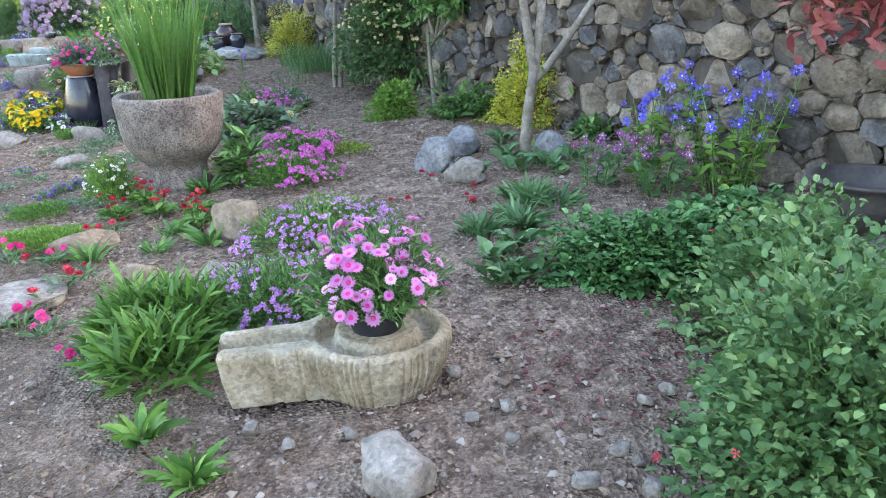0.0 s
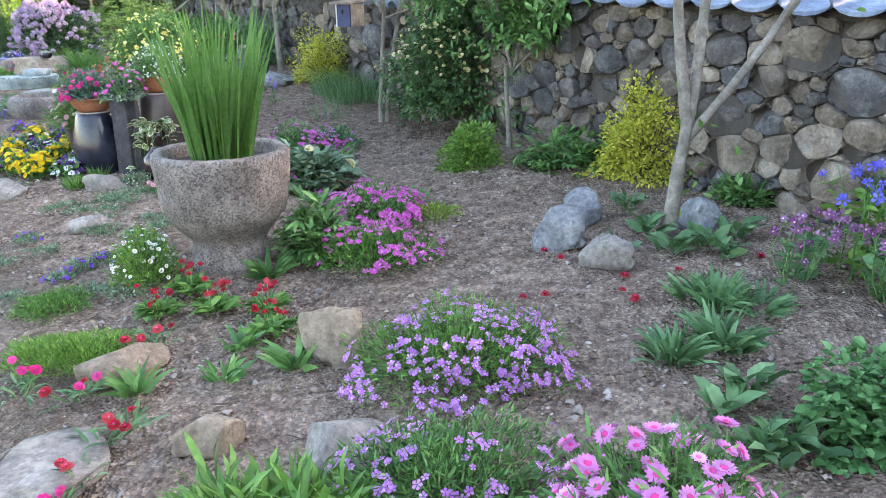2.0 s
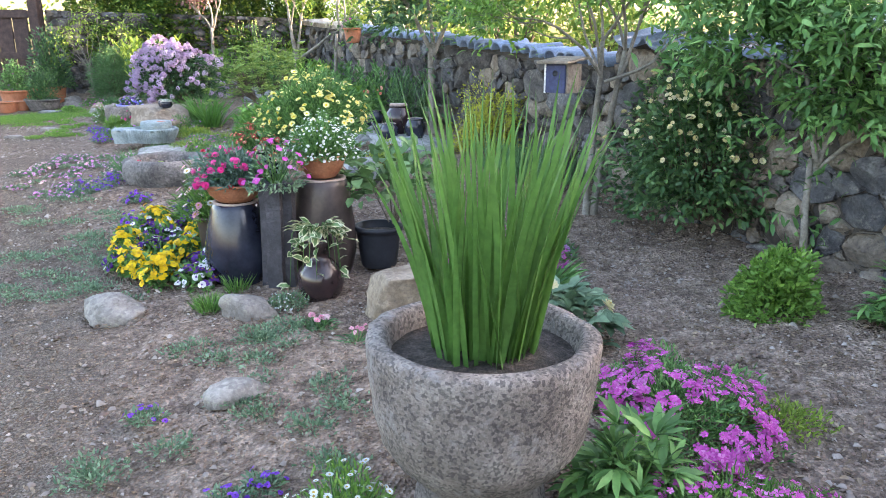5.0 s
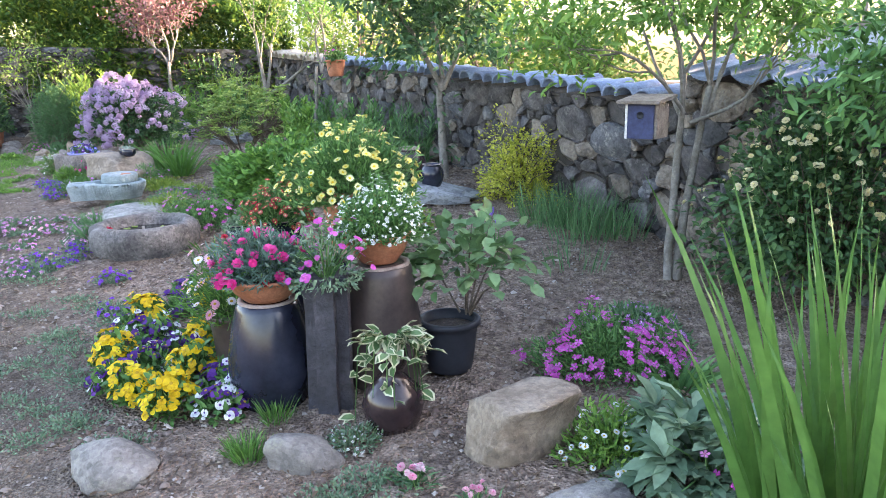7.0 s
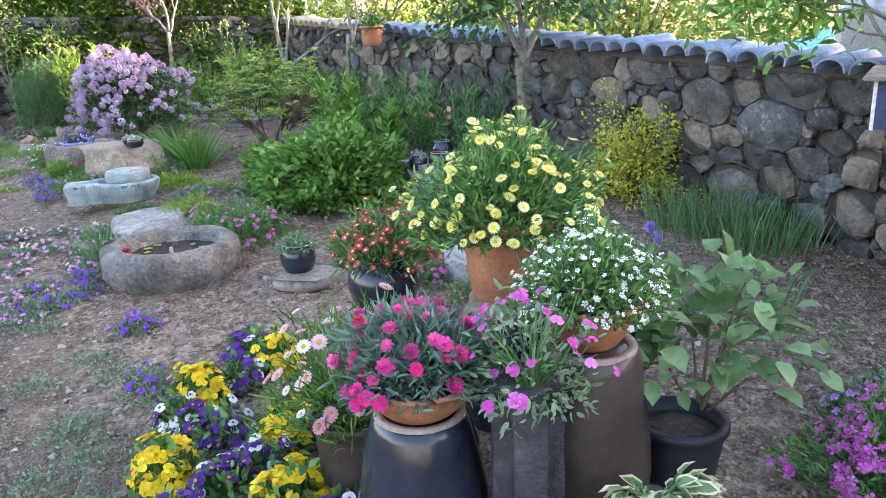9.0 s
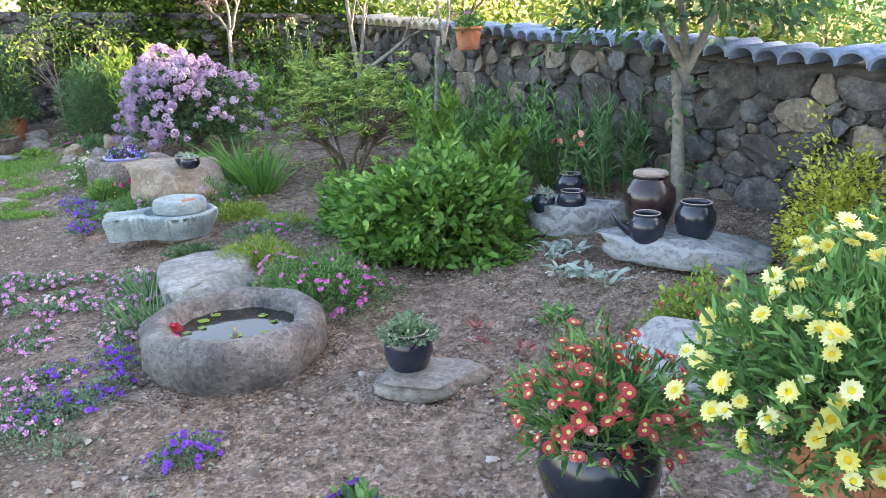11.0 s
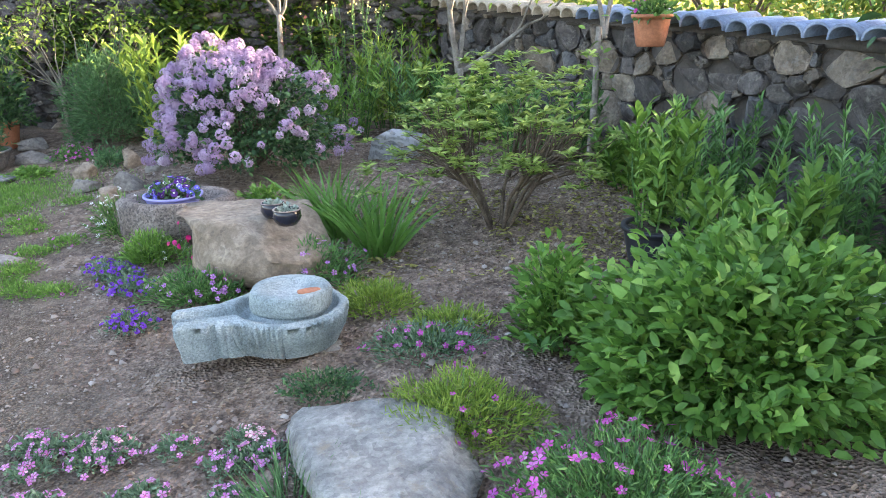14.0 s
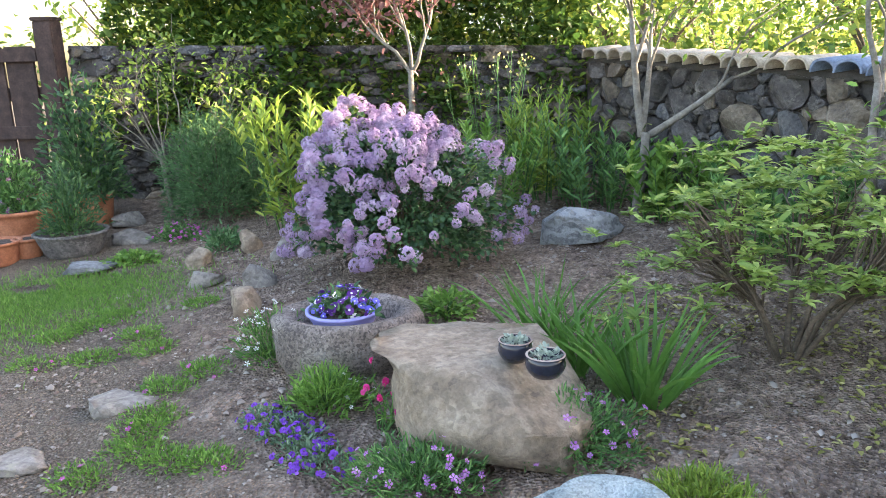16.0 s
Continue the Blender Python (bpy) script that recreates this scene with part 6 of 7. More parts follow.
J1 = (-2.915, 6.17)
J2 = (-2.49, 6.28)
inverted_jar("upturned_jar", "dark glazed earthenware jar turned upside down", *J1, 0.115, 0.165, 0.40, "onggi")
inverted_jar("upturned_jar", "brown earthenware jar turned upside down as plinth", *J2, 0.125, 0.165, 0.49, "onggi_brown")
lg = thing("wooden_post", "charred dark upright timber post with flat top", "post", -2.668, 6.07)
bm = bmesh.new()
bmesh.ops.create_cube(bm, size=1.0, matrix=Matrix.Translation((0, 0, 0.245)) @ Matrix.Diagonal((0.165, 0.15, 0.55, 1)))
bmesh.ops.bevel(bm, geom=[e for e in bm.edges if abs(e.verts[0].co.z - e.verts[1].co.z) > 0.1], offset=0.045, segments=4, affect='EDGES')
bmesh.ops.subdivide_edges(bm, edges=list(bm.edges), cuts=3, use_grid_fill=True)
for v in bm.verts:
    v.co.x += noise.noise(v.co * 6) * 0.010
    v.co.y += noise.noise(v.co * 7 + Vector((5, 1, 2))) * 0.010
part("timber", from_bm("timber", bm, M["charred"], False), lg)


def bowl_pot(name, label, x, y, z, r, h, mat="terracotta"):
    root = thing(name, label, "pot", x, y, z)
    part("body", lathe("body", [(0, 0), (r * 0.55, 0), (r * 0.60, h * 0.06), (r * 0.82, h * 0.38), (r * 0.95, h * 0.72), (r, h * 0.86), (r * 1.05, h * 0.90), (r * 1.05, h), (r * 0.96, h), (r * 0.9, h * 0.7)], M[mat], 44, 0.001, 2), root)
    part("potting_soil", lathe("potting_soil", [(r * 0.93, h * 0.86), (r * 0.5, h * 0.95), (0, h)], M["soil"], 24, 0.003), root)
    return root


bz = JZ(*J1, 0.405)
bowl_pot("terracotta_bowl", "wide terracotta bowl standing on the dark jar", *J1, bz, 0.148, 0.095)
plant("carnation_plant", "hot pink carnations over blue-green foliage", "flower", *J1, 0.185, 0.175, 0.16, ("carnation", 2900, 0.045, 0.008, 0.4), [("pompon", "hot", "hot", 66, 0.042, True, 1.0), ("pompon", "red", "hot", 8, 0.03, True, 1.0)], z=bz + 0.085, low=0.1)
pz = JZ(*J2, 0.497)
bowl_pot("terracotta_pot", "terracotta pot standing on the brown jar", *J2, pz, 0.125, 0.115)
plant("nemesia_plant", "white nemesia flowers over green foliage", "flower", *J2, 0.18, 0.17, 0.18, ("mid", 2600, 0.032, 0.009, 0.4), [("phlox", "white", "pale_yellow", 420, 0.0155, True, 1.05)], z=pz + 0.10, low=0.25)
tz = JZ(-2.64, 6.07, 0.52)
plant("petunia", "magenta trailing petunias on the timber post", "flower", -2.66, 6.05, 0.14, 0.14, 0.17, ("grey", 620, 0.03, 0.011, 0.1), [("pansy", "magenta", "hot", 32, 0.031, True, 1.12)], z=tz - 0.02, low=1.1, base=0.04, lump=0.4)


def gourd(x, y):
    root = thing("gourd_jar", "dark glazed double-bellied gourd jar", "jar", x, y)
    part("body", lathe("body", [(0, -0.01), (0.075, -0.01), (0.10, 0.03), (0.112, 0.085), (0.10, 0.14), (0.060, 0.185), (0.040, 0.205), (0.048, 0.225), (0.062, 0.255), (0.058, 0.29), (0.042, 0.31), (0.046, 0.322), (0.036, 0.322), (0.03, 0.30), (0, 0.29)], M["onggi_plum"], 40, 0.001), root)
    return root


gx, gy = -2.42, 5.91
gourd(gx, gy)


def variegated(x, y, z):
    """A trailing plant with cream-edged leaves hanging over the jar."""
    r = np.random.default_rng(66)
    root = thing("variegated_plant", "trailing plant with cream-edged green leaves", "plant", x, y, z)
    P, D, pieces = [], [], []
    for i in range(13):
        a = r.uniform(-3.3, 0.3)
        out = 0.07 + 0.07 * r.random()
        drop = -0.28 * r.random()
        path = [np.array([0, 0, 0.0]), np.array([np.cos(a) * out * 0.6, np.sin(a) * out * 0.6, 0.07]), np.array([np.cos(a) * out, np.sin(a) * out, 0.02]), np.array([np.cos(a) * out * 1.2, np.sin(a) * out * 1.2, drop])]
        pieces.append(tube(path, [0.003, 0.003, 0.0025, 0.0015], 5))
        for j in range(10):
            f = r.random() * 3
            k = int(f)
            P.append(path[k] + (path[k + 1] - path[k]) * (f - k))
            D.append([np.cos(a) + r.normal() * 0.7, np.sin(a) + r.normal() * 0.7, 0.3 + r.normal() * 0.5])
    v, f = joined(pieces)
    part("branching", mk_mesh("stems", v, f, L["mid"]), root)
    P, D = np.array(P), np.array(D)
    ln = 0.046 + 0.022 * r.random(len(P))
    part("leaf_edging", leaf_mesh("leaf_edges", P, D, ln, ln * 0.62, L["cream"], np.random.default_rng(5), flat=0.5), root, "cream leaf edges")
    part("leaf_centre", leaf_mesh("leaf_centres", P + [0, -0.0012, 0.0015], D, ln * 0.86, ln * 0.42, L["varieg"], np.random.default_rng(5), flat=0.5), root, "green leaf centres")


variegated(gx, gy - 0.02, JZ(gx, gy, 0.31))
bx, by = -2.22, 6.37
pot("plastic_pot", "black plastic nursery pot with a young shrub", bx, by, None, 0.092, 0.118, 0.22, "black_plastic", soil=0.82)
plant("potted_shrub", "young broad-leaved shrub growing in a plastic pot", "shrub", bx + 0.07, by + 0.05, 0.30, 0.22, 0.26, ("potted", 230, 0.085, 0.058, 0.1), z=JZ(bx, by, 0.18), base=0.2, low=0.05, flat=0.6, stems=7, stem_mat="twig")
dx, dy = -3.10, 6.42
pot("dark_pot", "dark brown glazed pot of pink daisies", dx, dy, None, 0.10, 0.125, 0.27, "onggi_brown", soil=0.93)
plant("daisy_plant", "pale pink and white daisies on tall stems", "flower", dx, dy, 0.23, 0.22, 0.30, ("grass", 1700, 0.07, 0.006, 0.8), [("daisy", "blush", "gold_eye", 36, 0.042, True, 1.12), ("daisy", "white", "gold_eye", 10, 0.042, True, 1.12)], z=JZ(dx, dy, 0.24))
# yellow daisy pot on its plinth
tall_flowers("allium", "purple globe flowers on a thin stem", -1.98, 7.55, 2, 0.34, 0.05, "mid", "pompon", "violet_ball", "purple_bloom", 0.075, 1, "", 8, 0.12, 0.012)
yx, yy = -2.65, 6.78
inverted_jar("upturned_jar", "dark jar turned over under the daisy pot", yx, yy, 0.13, 0.17, 0.37, "onggi")
rock("plinth_stone", "flat pale stone slab under a pot", yx, yy, 0.34, 0.30, 0.05, 41, "beige_rock", 10, flat_top=0.3, z=JZ(yx, yy, 0.375), category="stone")
yz = JZ(yx, yy, 0.415)
pot("terracotta_pot", "tall ribbed terracotta pot of yellow daisies", yx, yy, yz, 0.105, 0.142, 0.26, "terracotta", ridges=1)
plant("daisy_plant", "pale yellow marguerite daisies in full bloom", "flower", yx, yy, 0.29, 0.26, 0.31, ("mid", 7000, 0.042, 0.008, 0.5), [("daisy", "pale_yellow", "yellow", 230, 0.037, True, 1.04)], z=yz + 0.22, low=0.2)
rx, ry = -3.06, 7.01
inverted_jar("upturned_jar", "dark jar turned over under a round jar", rx, ry, 0.12, 0.15, 0.28, "onggi")
onggi("round_jar", "round dark glazed jar holding red daisies", rx, ry, JZ(rx, ry, 0.286), 0.125, 0.20, "onggi", group="")
plant("daisy_plant", "brick-red small daisies over green leaves", "flower", rx, ry, 0.18, 0.16, 0.17, ("mid", 1500, 0.045, 0.008, 0.5), [("daisy", "brick_red", "pale_yellow", 150, 0.032, True, 1.05)], z=JZ(rx, ry, 0.465), low=0.1)
plant("red_sedum", "small red flowering carpet by the pots", "flower", -2.73, 7.73, 0.12, 0.14, 0.07, ("mid", 420, 0.03, 0.008, 0.5), [("star", "hot", "red", 60, 0.016, False, 1.0)], stems=0)

PA = "pansies along the path"
for (x, y), c in (((-3.49, 7.16), "yellow"), ((-3.72, 6.93), "yellow"), ((-3.69, 6.50), "yellow"), ((-3.34, 6.68), "yellow"), ((-3.46, 6.16), "yellow"), ((-3.29, 6.05), "yellow"), ((-3.27, 6.34), "yellow"),
                  ((-3.60, 7.06), "v"), ((-3.57, 6.72), "v"), ((-3.60, 6.28), "v"), ((-3.41, 6.52), "v"), ((-3.13, 6.24), "v"), ((-3.08, 6.03), "w"), ((-3.62, 7.29), "v"), ((-3.49, 6.42), "w"), ((-3.03, 6.13), "w"), ((-3.73, 6.80), "w")):
    if c == "yellow":
        plant("pansy", "bright yellow pansies in a dense clump", "flower", x, y, 0.095, 0.085, 0.15, ("mid", 260, 0.04, 0.02, 0.4), [("pansy", "yellow", "gold_eye", 62, 0.048, True, 1.05)], group=PA, stems=6)
    else:
        plant("pansy", "deep violet and white pansies in a clump", "flower", x, y, 0.09, 0.08, 0.11, ("mid", 240, 0.045, 0.02, 0.4), [("pansy", "violet", "gold_eye" if c == "w" else "violet", 30, 0.044, True, 1.05), ("pansy", "white", "violet", 18 if c == "w" else 8, 0.042, True, 1.05)], group=PA, stems=6)
rock("rock", "pinkish stone among the pansies", -3.49, 6.52, 0.16, 0.14, 0.07, 44, "beige_rock", 0)

rock("boulder", "squarish tan boulder with rounded edges", -1.96, 5.71, 0.42, 0.28, 0.22, 51, "beige_rock", 8, cuts=12, flat_top=0.55)
rock("rock", "grey layered rock by the jars", -2.70, 5.70, 0.27, 0.18, 0.10, 52, "pale_rock", 5)
rock("rock", "low pale grey rock beside the path", -3.34, 5.68, 0.32, 0.24, 0.10, 53, "pale_rock", -5)
rock("flat_stone", "flat grey stone bedded in soil", -1.82, 5.39, 0.36, 0.24, 0.05, 54, "pale_rock", 5, flat_top=0.4, category="stone")
rock("flat_stone", "pale flat stone near the white flowers", -2.49, 4.95, 0.24, 0.17, 0.06, 55, "pale_rock", 15, flat_top=0.5, category="stone")
plant("creeping_phlox", "violet phlox cushion in full flower", "flower", -1.58, 6.36, 0.32, 0.24, 0.20, ("mid", 4200, 0.035, 0.008, 0.5), [("phlox", "magenta", "phlox", 620, 0.032, False, 1.04)], group=CR)
strap_plant("perennial_clump", "dark green strap leaves beside phlox", "plant", -1.34, 6.14, 70, 0.2, 0.022, 1.0, 0.8, "mid", group=ls, foot=0.08)
plant("white_candytuft", "small white flowers on soft green foliage", "flower", -1.69, 5.64, 0.16, 0.14, 0.18, ("bright", 1500, 0.035, 0.009, 0.6), [("daisy", "white", "gold_eye", 50, 0.022, True, 1.05)])
plant("peony", "blue-grey cut peony leaves with faded blooms", "plant", -1.40, 5.51, 0.28, 0.24, 0.24, ("grey", 150, 0.115, 0.052, 0.35), [("pompon", "cream_bloom", "gold_eye", 3, 0.075, True, 1.05), ("phlox", "magenta", "hot", 8, 0.03, True, 1.0)], flat=0.8, lobes=5, fan=1.1)
for (x, y), n, le in (((-2.90, 5.72), 130, 0.11), ((-2.86, 5.97), 90, 0.10), ((-2.94, 5.76), 60, 0.10)):
    strap_plant("grass_tuft", "small tuft of green grass", "grass", x, y, n, le, 0.005, 0.7, 0.4, "grass", group="grass tufts", foot=0.05)
plant("alyssum", "tiny white and blue flowers by the jar", "flower", -2.54, 5.78, 0.10, 0.08, 0.07, ("grey", 420, 0.022, 0.008, 0.4), [("star", "white", "yellow", 50, 0.012, False, 1.05)], stems=0)
for x, y in ((-2.32, 5.53), (-2.14, 5.40), (-2.33, 5.55)):
    rosette("dianthus_plant", "low pink dianthus in gravel", "flower", x, y, 30, 0.07, 0.01, "blue_green", 0.5, DI, blooms=(("pompon", "blush", "hot", 6, 0.026, 0.06),))

# ---------------- the basin and the blue millstone ----------------
BX, BY = -4.25, 8.28
def stone_basin(x, y):
    root = thing("stone_basin", "round hollowed granite basin filled with water", "basin", x, y)
    prof = [(0.28, -0.06), (0.315, 0.01), (0.335, 0.06), (0.342, 0.11), (0.338, 0.15), (0.322, 0.178), (0.295, 0.192), (0.262, 0.19), (0.240, 0.172), (0.226, 0.13), (0.21, 0.07), (0, 0.05)]
    part("bowl", lathe("bowl", prof, M["granite_grey"], 84, 0.02, 1), root)
    m, nt, b = nodes_of("dark_pond_water")
    b.inputs["Base Color"].default_value = (0.018, 0.017, 0.014, 1)
    b.inputs["Roughness"].default_value = 0.06
    w = add(nt, "ShaderNodeTexNoise", Scale=9.0, Detail=2.0)
    add_bump(nt, b, w.outputs[0], 0.05, 0.01)
    part("water", lathe("water", [(0.238, 0.125), (0.12, 0.125), (0, 0.125)], m, 40), root, "still dark water")
    return root


stone_basin(BX, BY)
BZ = JZ(BX, BY, 0.128)
rr4 = np.random.default_rng(4)
for i in range(9):
    a, k = rr4.random() * 6.283, 0.19 * math.sqrt(rr4.random())
    sz = 0.012 + 0.014 * rr4.random()
    v = np.array([[0, 0, 0.001]] + [[math.cos(t) * sz, math.sin(t) * sz * 0.8, 0.001 + 0.002 * math.sin(3 * t)] for t in np.linspace(0.3, 6.0, 11)])
    solo("water_lily_leaf", mk_mesh("water_lily_leaf", v, np.array([[0, j, j + 1] for j in range(1, 11)]), L["lime"]), "small yellow-green floating water plant leaf", "leaf", BX + math.cos(a) * k, BY + math.sin(a) * k, BZ, "floating leaves", a * 57)
v, f, s = HEADS["pompon"]
solo("camellia_bloom", mk_mesh("camellia_bloom", v * 0.075, f, [L["red"], L["hot"]], s), "red camellia bloom on the basin's inner rim", "flower", BX - 0.215, BY - 0.06, BZ + 0.012)
solo("camellia_bloom", mk_mesh("camellia_bloom", v * 0.04, f, [L["hot"], L["hot"]], s), "small pink bloom at the water's edge", "flower", BX - 0.185, BY - 0.12, BZ + 0.008)
solo("wooden_stake", mk_mesh("wooden_stake", *tube([[0, 0, -0.06], [0, 0.002, 0.0], [0.001, 0, 0.05]], [0.010, 0.010, 0.009], 8), M["old_wood"]), "short mossy stake standing in the water", "stake", BX + 0.03, BY - 0.1, BZ)
rock("rock", "broad pale grey weathered rock by the basin", -4.64, 9.02, 0.46, 0.84, 0.11, 67, "slab_rock", 24, flat_top=0.30, cuts=18)
plant("creeping_phlox", "faded lilac phlox and grey-green cushion", "flower", -4.04, 8.83, 0.30, 0.30, 0.19, ("mid", 5200, 0.034, 0.006, 0.5), [("phlox", "magenta", "phlox", 170, 0.032, False, 1.04)], group=CR)
plant("creeping_phlox", "lime-green phlox cushion growing over rock", "plant", -4.46, 9.28, 0.24, 0.22, 0.12, ("lime", 4200, 0.034, 0.005, 0.6), [("phlox", "magenta", "magenta", 24, 0.024, False, 1.02)], group=CR)
plant("creeping_phlox", "violet-flowered trailing phlox on soil", "flower", -4.56, 9.74, 0.22, 0.14, 0.09, ("grey", 1900, 0.03, 0.006, 0.5), [("phlox", "magenta", "magenta", 60, 0.024, False, 1.04)], group=CR)
sx, sy = -3.57, 8.09
rock("stone_slab", "flat cream stone slab lying in soil", -3.48, 8.05, 0.42, 0.30, 0.05, 62, "pale_rock", 10, flat_top=0.3, category="stone")
onggi("small_jar", "small dark jar of trailing grey succulent", sx, sy, JZ(sx, sy, 0.03), 0.088, 0.15, "onggi", 0.8)
plant("succulent", "grey-green trailing succulent spilling from a jar", "plant", sx, sy, 0.10, 0.10, 0.07, ("grey", 1200, 0.018, 0.011, 0.2), z=JZ(sx, sy, 0.16), low=1.2, stems=8)
rock("boulder", "pale veined blue-white boulder", -2.67, 7.96, 0.40, 0.30, 0.22, 63, "marble_rock", -30)
plant("creeping_phlox", "magenta phlox beside the pale boulder", "flower", -2.95, 7.96, 0.14, 0.12, 0.09, ("mid", 700, 0.03, 0.008, 0.5), [("phlox", "magenta", "hot", 60, 0.032, False, 1.05)], group=CR)
plant("spirea", "small golden spirea with red young tips", "shrub", -2.52, 8.30, 0.17, 0.16, 0.24, ("lime", 1300, 0.03, 0.014, 0.4), [("star", "brick_red", "red", 40, 0.02, False, 1.0)], stem_mat="twig")
for x, y in ((-3.33, 8.43), (-3.32, 8.30), (-3.16, 8.25)):
    rosette("red_weed", "small dark red-leaved seedling", "plant", x, y, 14, 0.04, 0.014, "red_leaf", 0.8, "seedlings")
for x, y in ((-3.02, 8.42), (-3.00, 8.45), (-3.11, 9.66), (-4.19, 9.66)):
    rosette("green_weed", "small green seedling on bare soil", "plant", x, y, 26, 0.07, 0.022, "mid", 0.7, "seedlings", height=0.04)


def marble_slab(x, y, w, d, h, seed, rz):
    return rock("stone_slab", "flat blue-white veined stone slab carrying jars", x, y, w, d, h, seed, "marble_rock", rz, "jar slabs", 0.35, category="stone")


s2x, s2y = -2.42, 8.99
marble_slab(s2x, s2y, 0.82, 0.42, 0.12, 64, -12)
s1x, s1y = -2.86, 9.58
marble_slab(s1x, s1y, 0.62, 0.46, 0.12, 65, 0)
JG = "small jars on stone slabs"
jx, jy = -2.54, 9.17
jar = onggi("large_jar", "plum-brown glazed jar with a stone lid", jx, jy, JZ(jx, jy, 0.085), 0.122, 0.25, "onggi_plum", 0.62, JG)
part("lid", lathe("lid", [(0, 0), (0.076, 0), (0.080, 0.010), (0.074, 0.017), (0, 0.019)], M["raw_clay"], 32, 0.001), jar, "pale flat clay lid", (0, 0, 0.25))
jx, jy = -2.37, 8.99
onggi("small_jar", "black glazed jar with an open mouth", jx, jy, JZ(jx, jy, 0.085), 0.090, 0.175, "onggi", 0.74, JG)
jx, jy = -2.59, 8.96
tp = onggi("teapot_jar", "small dark spouted jar on a slab", jx, jy, JZ(jx, jy, 0.085), 0.082, 0.145, "onggi", 0.7, JG)
part("spout", mk_mesh("spout", *tube([[-0.07, 0, 0.06], [-0.12, 0, 0.10], [-0.145, 0, 0.16]], [0.022, 0.016, 0.013], 10), M["onggi"], smooth=True), tp)
for tx, r0, h0, lab in (((-3.01, 9.50), 0.062, 0.11, "small black jar planted with a succulent"), ((-2.85, 9.75), 0.075, 0.13, "black jar holding a potted geranium"), ((-2.87, 9.46), 0.075, 0.115, "squat black glazed jar")):
    onggi("small_jar", lab, *tx, JZ(*tx, 0.08), r0, h0, "onggi", 0.72, JG)
gx2, gy2 = -2.85, 9.75
tall_flowers("geranium", "leggy geranium with coral blooms in a jar", gx2, gy2, 3, 0.34, 0.05, "mid", "pompon", "peach", "red", 0.04, 2, "", 8, 0.05, 0.045).location.z = JZ(gx2, gy2, 0.15)
sx3, sy3 = -3.01, 9.50
plant("succulent", "pale succulent growing in a black jar", "plant", sx3, sy3, 0.05, 0.05, 0.05, ("silver", 120, 0.03, 0.014, 0.5), z=JZ(sx3, sy3, 0.16), stems=0)
for x, y in ((-2.97, 9.03), (-2.99, 9.11), (-2.87, 8.84), (-2.78, 8.75), (-2.97, 8.86), (-2.88, 9.11)):
    rosette("lambs_ear", "silver felted lamb's ear rosette", "plant", x, y, 16, 0.085, 0.032, "silver", 0.5, "silver rosettes", height=0.03)

trough_stone("millstone_trough", "blue-grey millstone with spout on a base stone", -5.09, 9.82, 0.22, 0.125, 0.395, 0.19, 22, "blue_stone", z=JZ(-5.09, 9.82, 0.0) + 0.04, base=0.09, seed=4.0)

plant("leafy_bush", "dense bright green leafy bush", "shrub", -3.56, 9.42, 0.48, 0.38, 0.42, ("bush", 8200, 0.060, 0.030, 0.4), low=0.35, lump=0.25, base=0.03, flat=0.3, stems=80)
plant("leafy_bush", "bright green leafy shoots beside the bush", "shrub", -4.10, 9.82, 0.17, 0.16, 0.32, ("bush", 1300, 0.055, 0.024, 0.8), low=0.1, flat=0.3)
TS = "tall green shoots"


def shoots(label, x, y, n, h, rad, leaf, le, wi, per=46, group=TS, name="leafy_shoots", z=None):
    """Upright stems closely set with leaves."""
    _seed[0] += 1
    r = np.random.default_rng(_seed[0])
    root = thing(name, label, "plant", x, y, z, group)
    pieces, P, D = [], [], []
    for i in range(n):
        a, k = r.random() * 6.283, np.sqrt(r.random()) * rad
        b = np.array([np.cos(a) * k * 0.7, np.sin(a) * k * 0.7, 0])
        e = np.array([np.cos(a) * k * 1.15, np.sin(a) * k * 1.15, h * (0.6 + 0.45 * r.random())])
        pieces.append(tube([b, (b + e) / 2 + r.normal(size=3) * 0.015, e], [0.005, 0.004, 0.002], 4))
        f = r.random(per)
        P.append(b + (e - b) * (0.08 + 0.92 * f[:, None]))
        aa = r.random(per) * 6.283
        D.append(np.stack([np.cos(aa), np.sin(aa), 0.5 + f * 1.2], 1))
    v, f = joined(pieces)
    part("branching", mk_mesh("stems", v, f, L["mid"]), root)
    P, D = np.concatenate(P), np.concatenate(D)
    ln = le * (0.6 + 0.6 * r.random(len(P)))
    part("foliage", leaf_mesh("foliage", P, D, ln, wi * ln / le, L[leaf], r, flat=0.3), root)
    return root


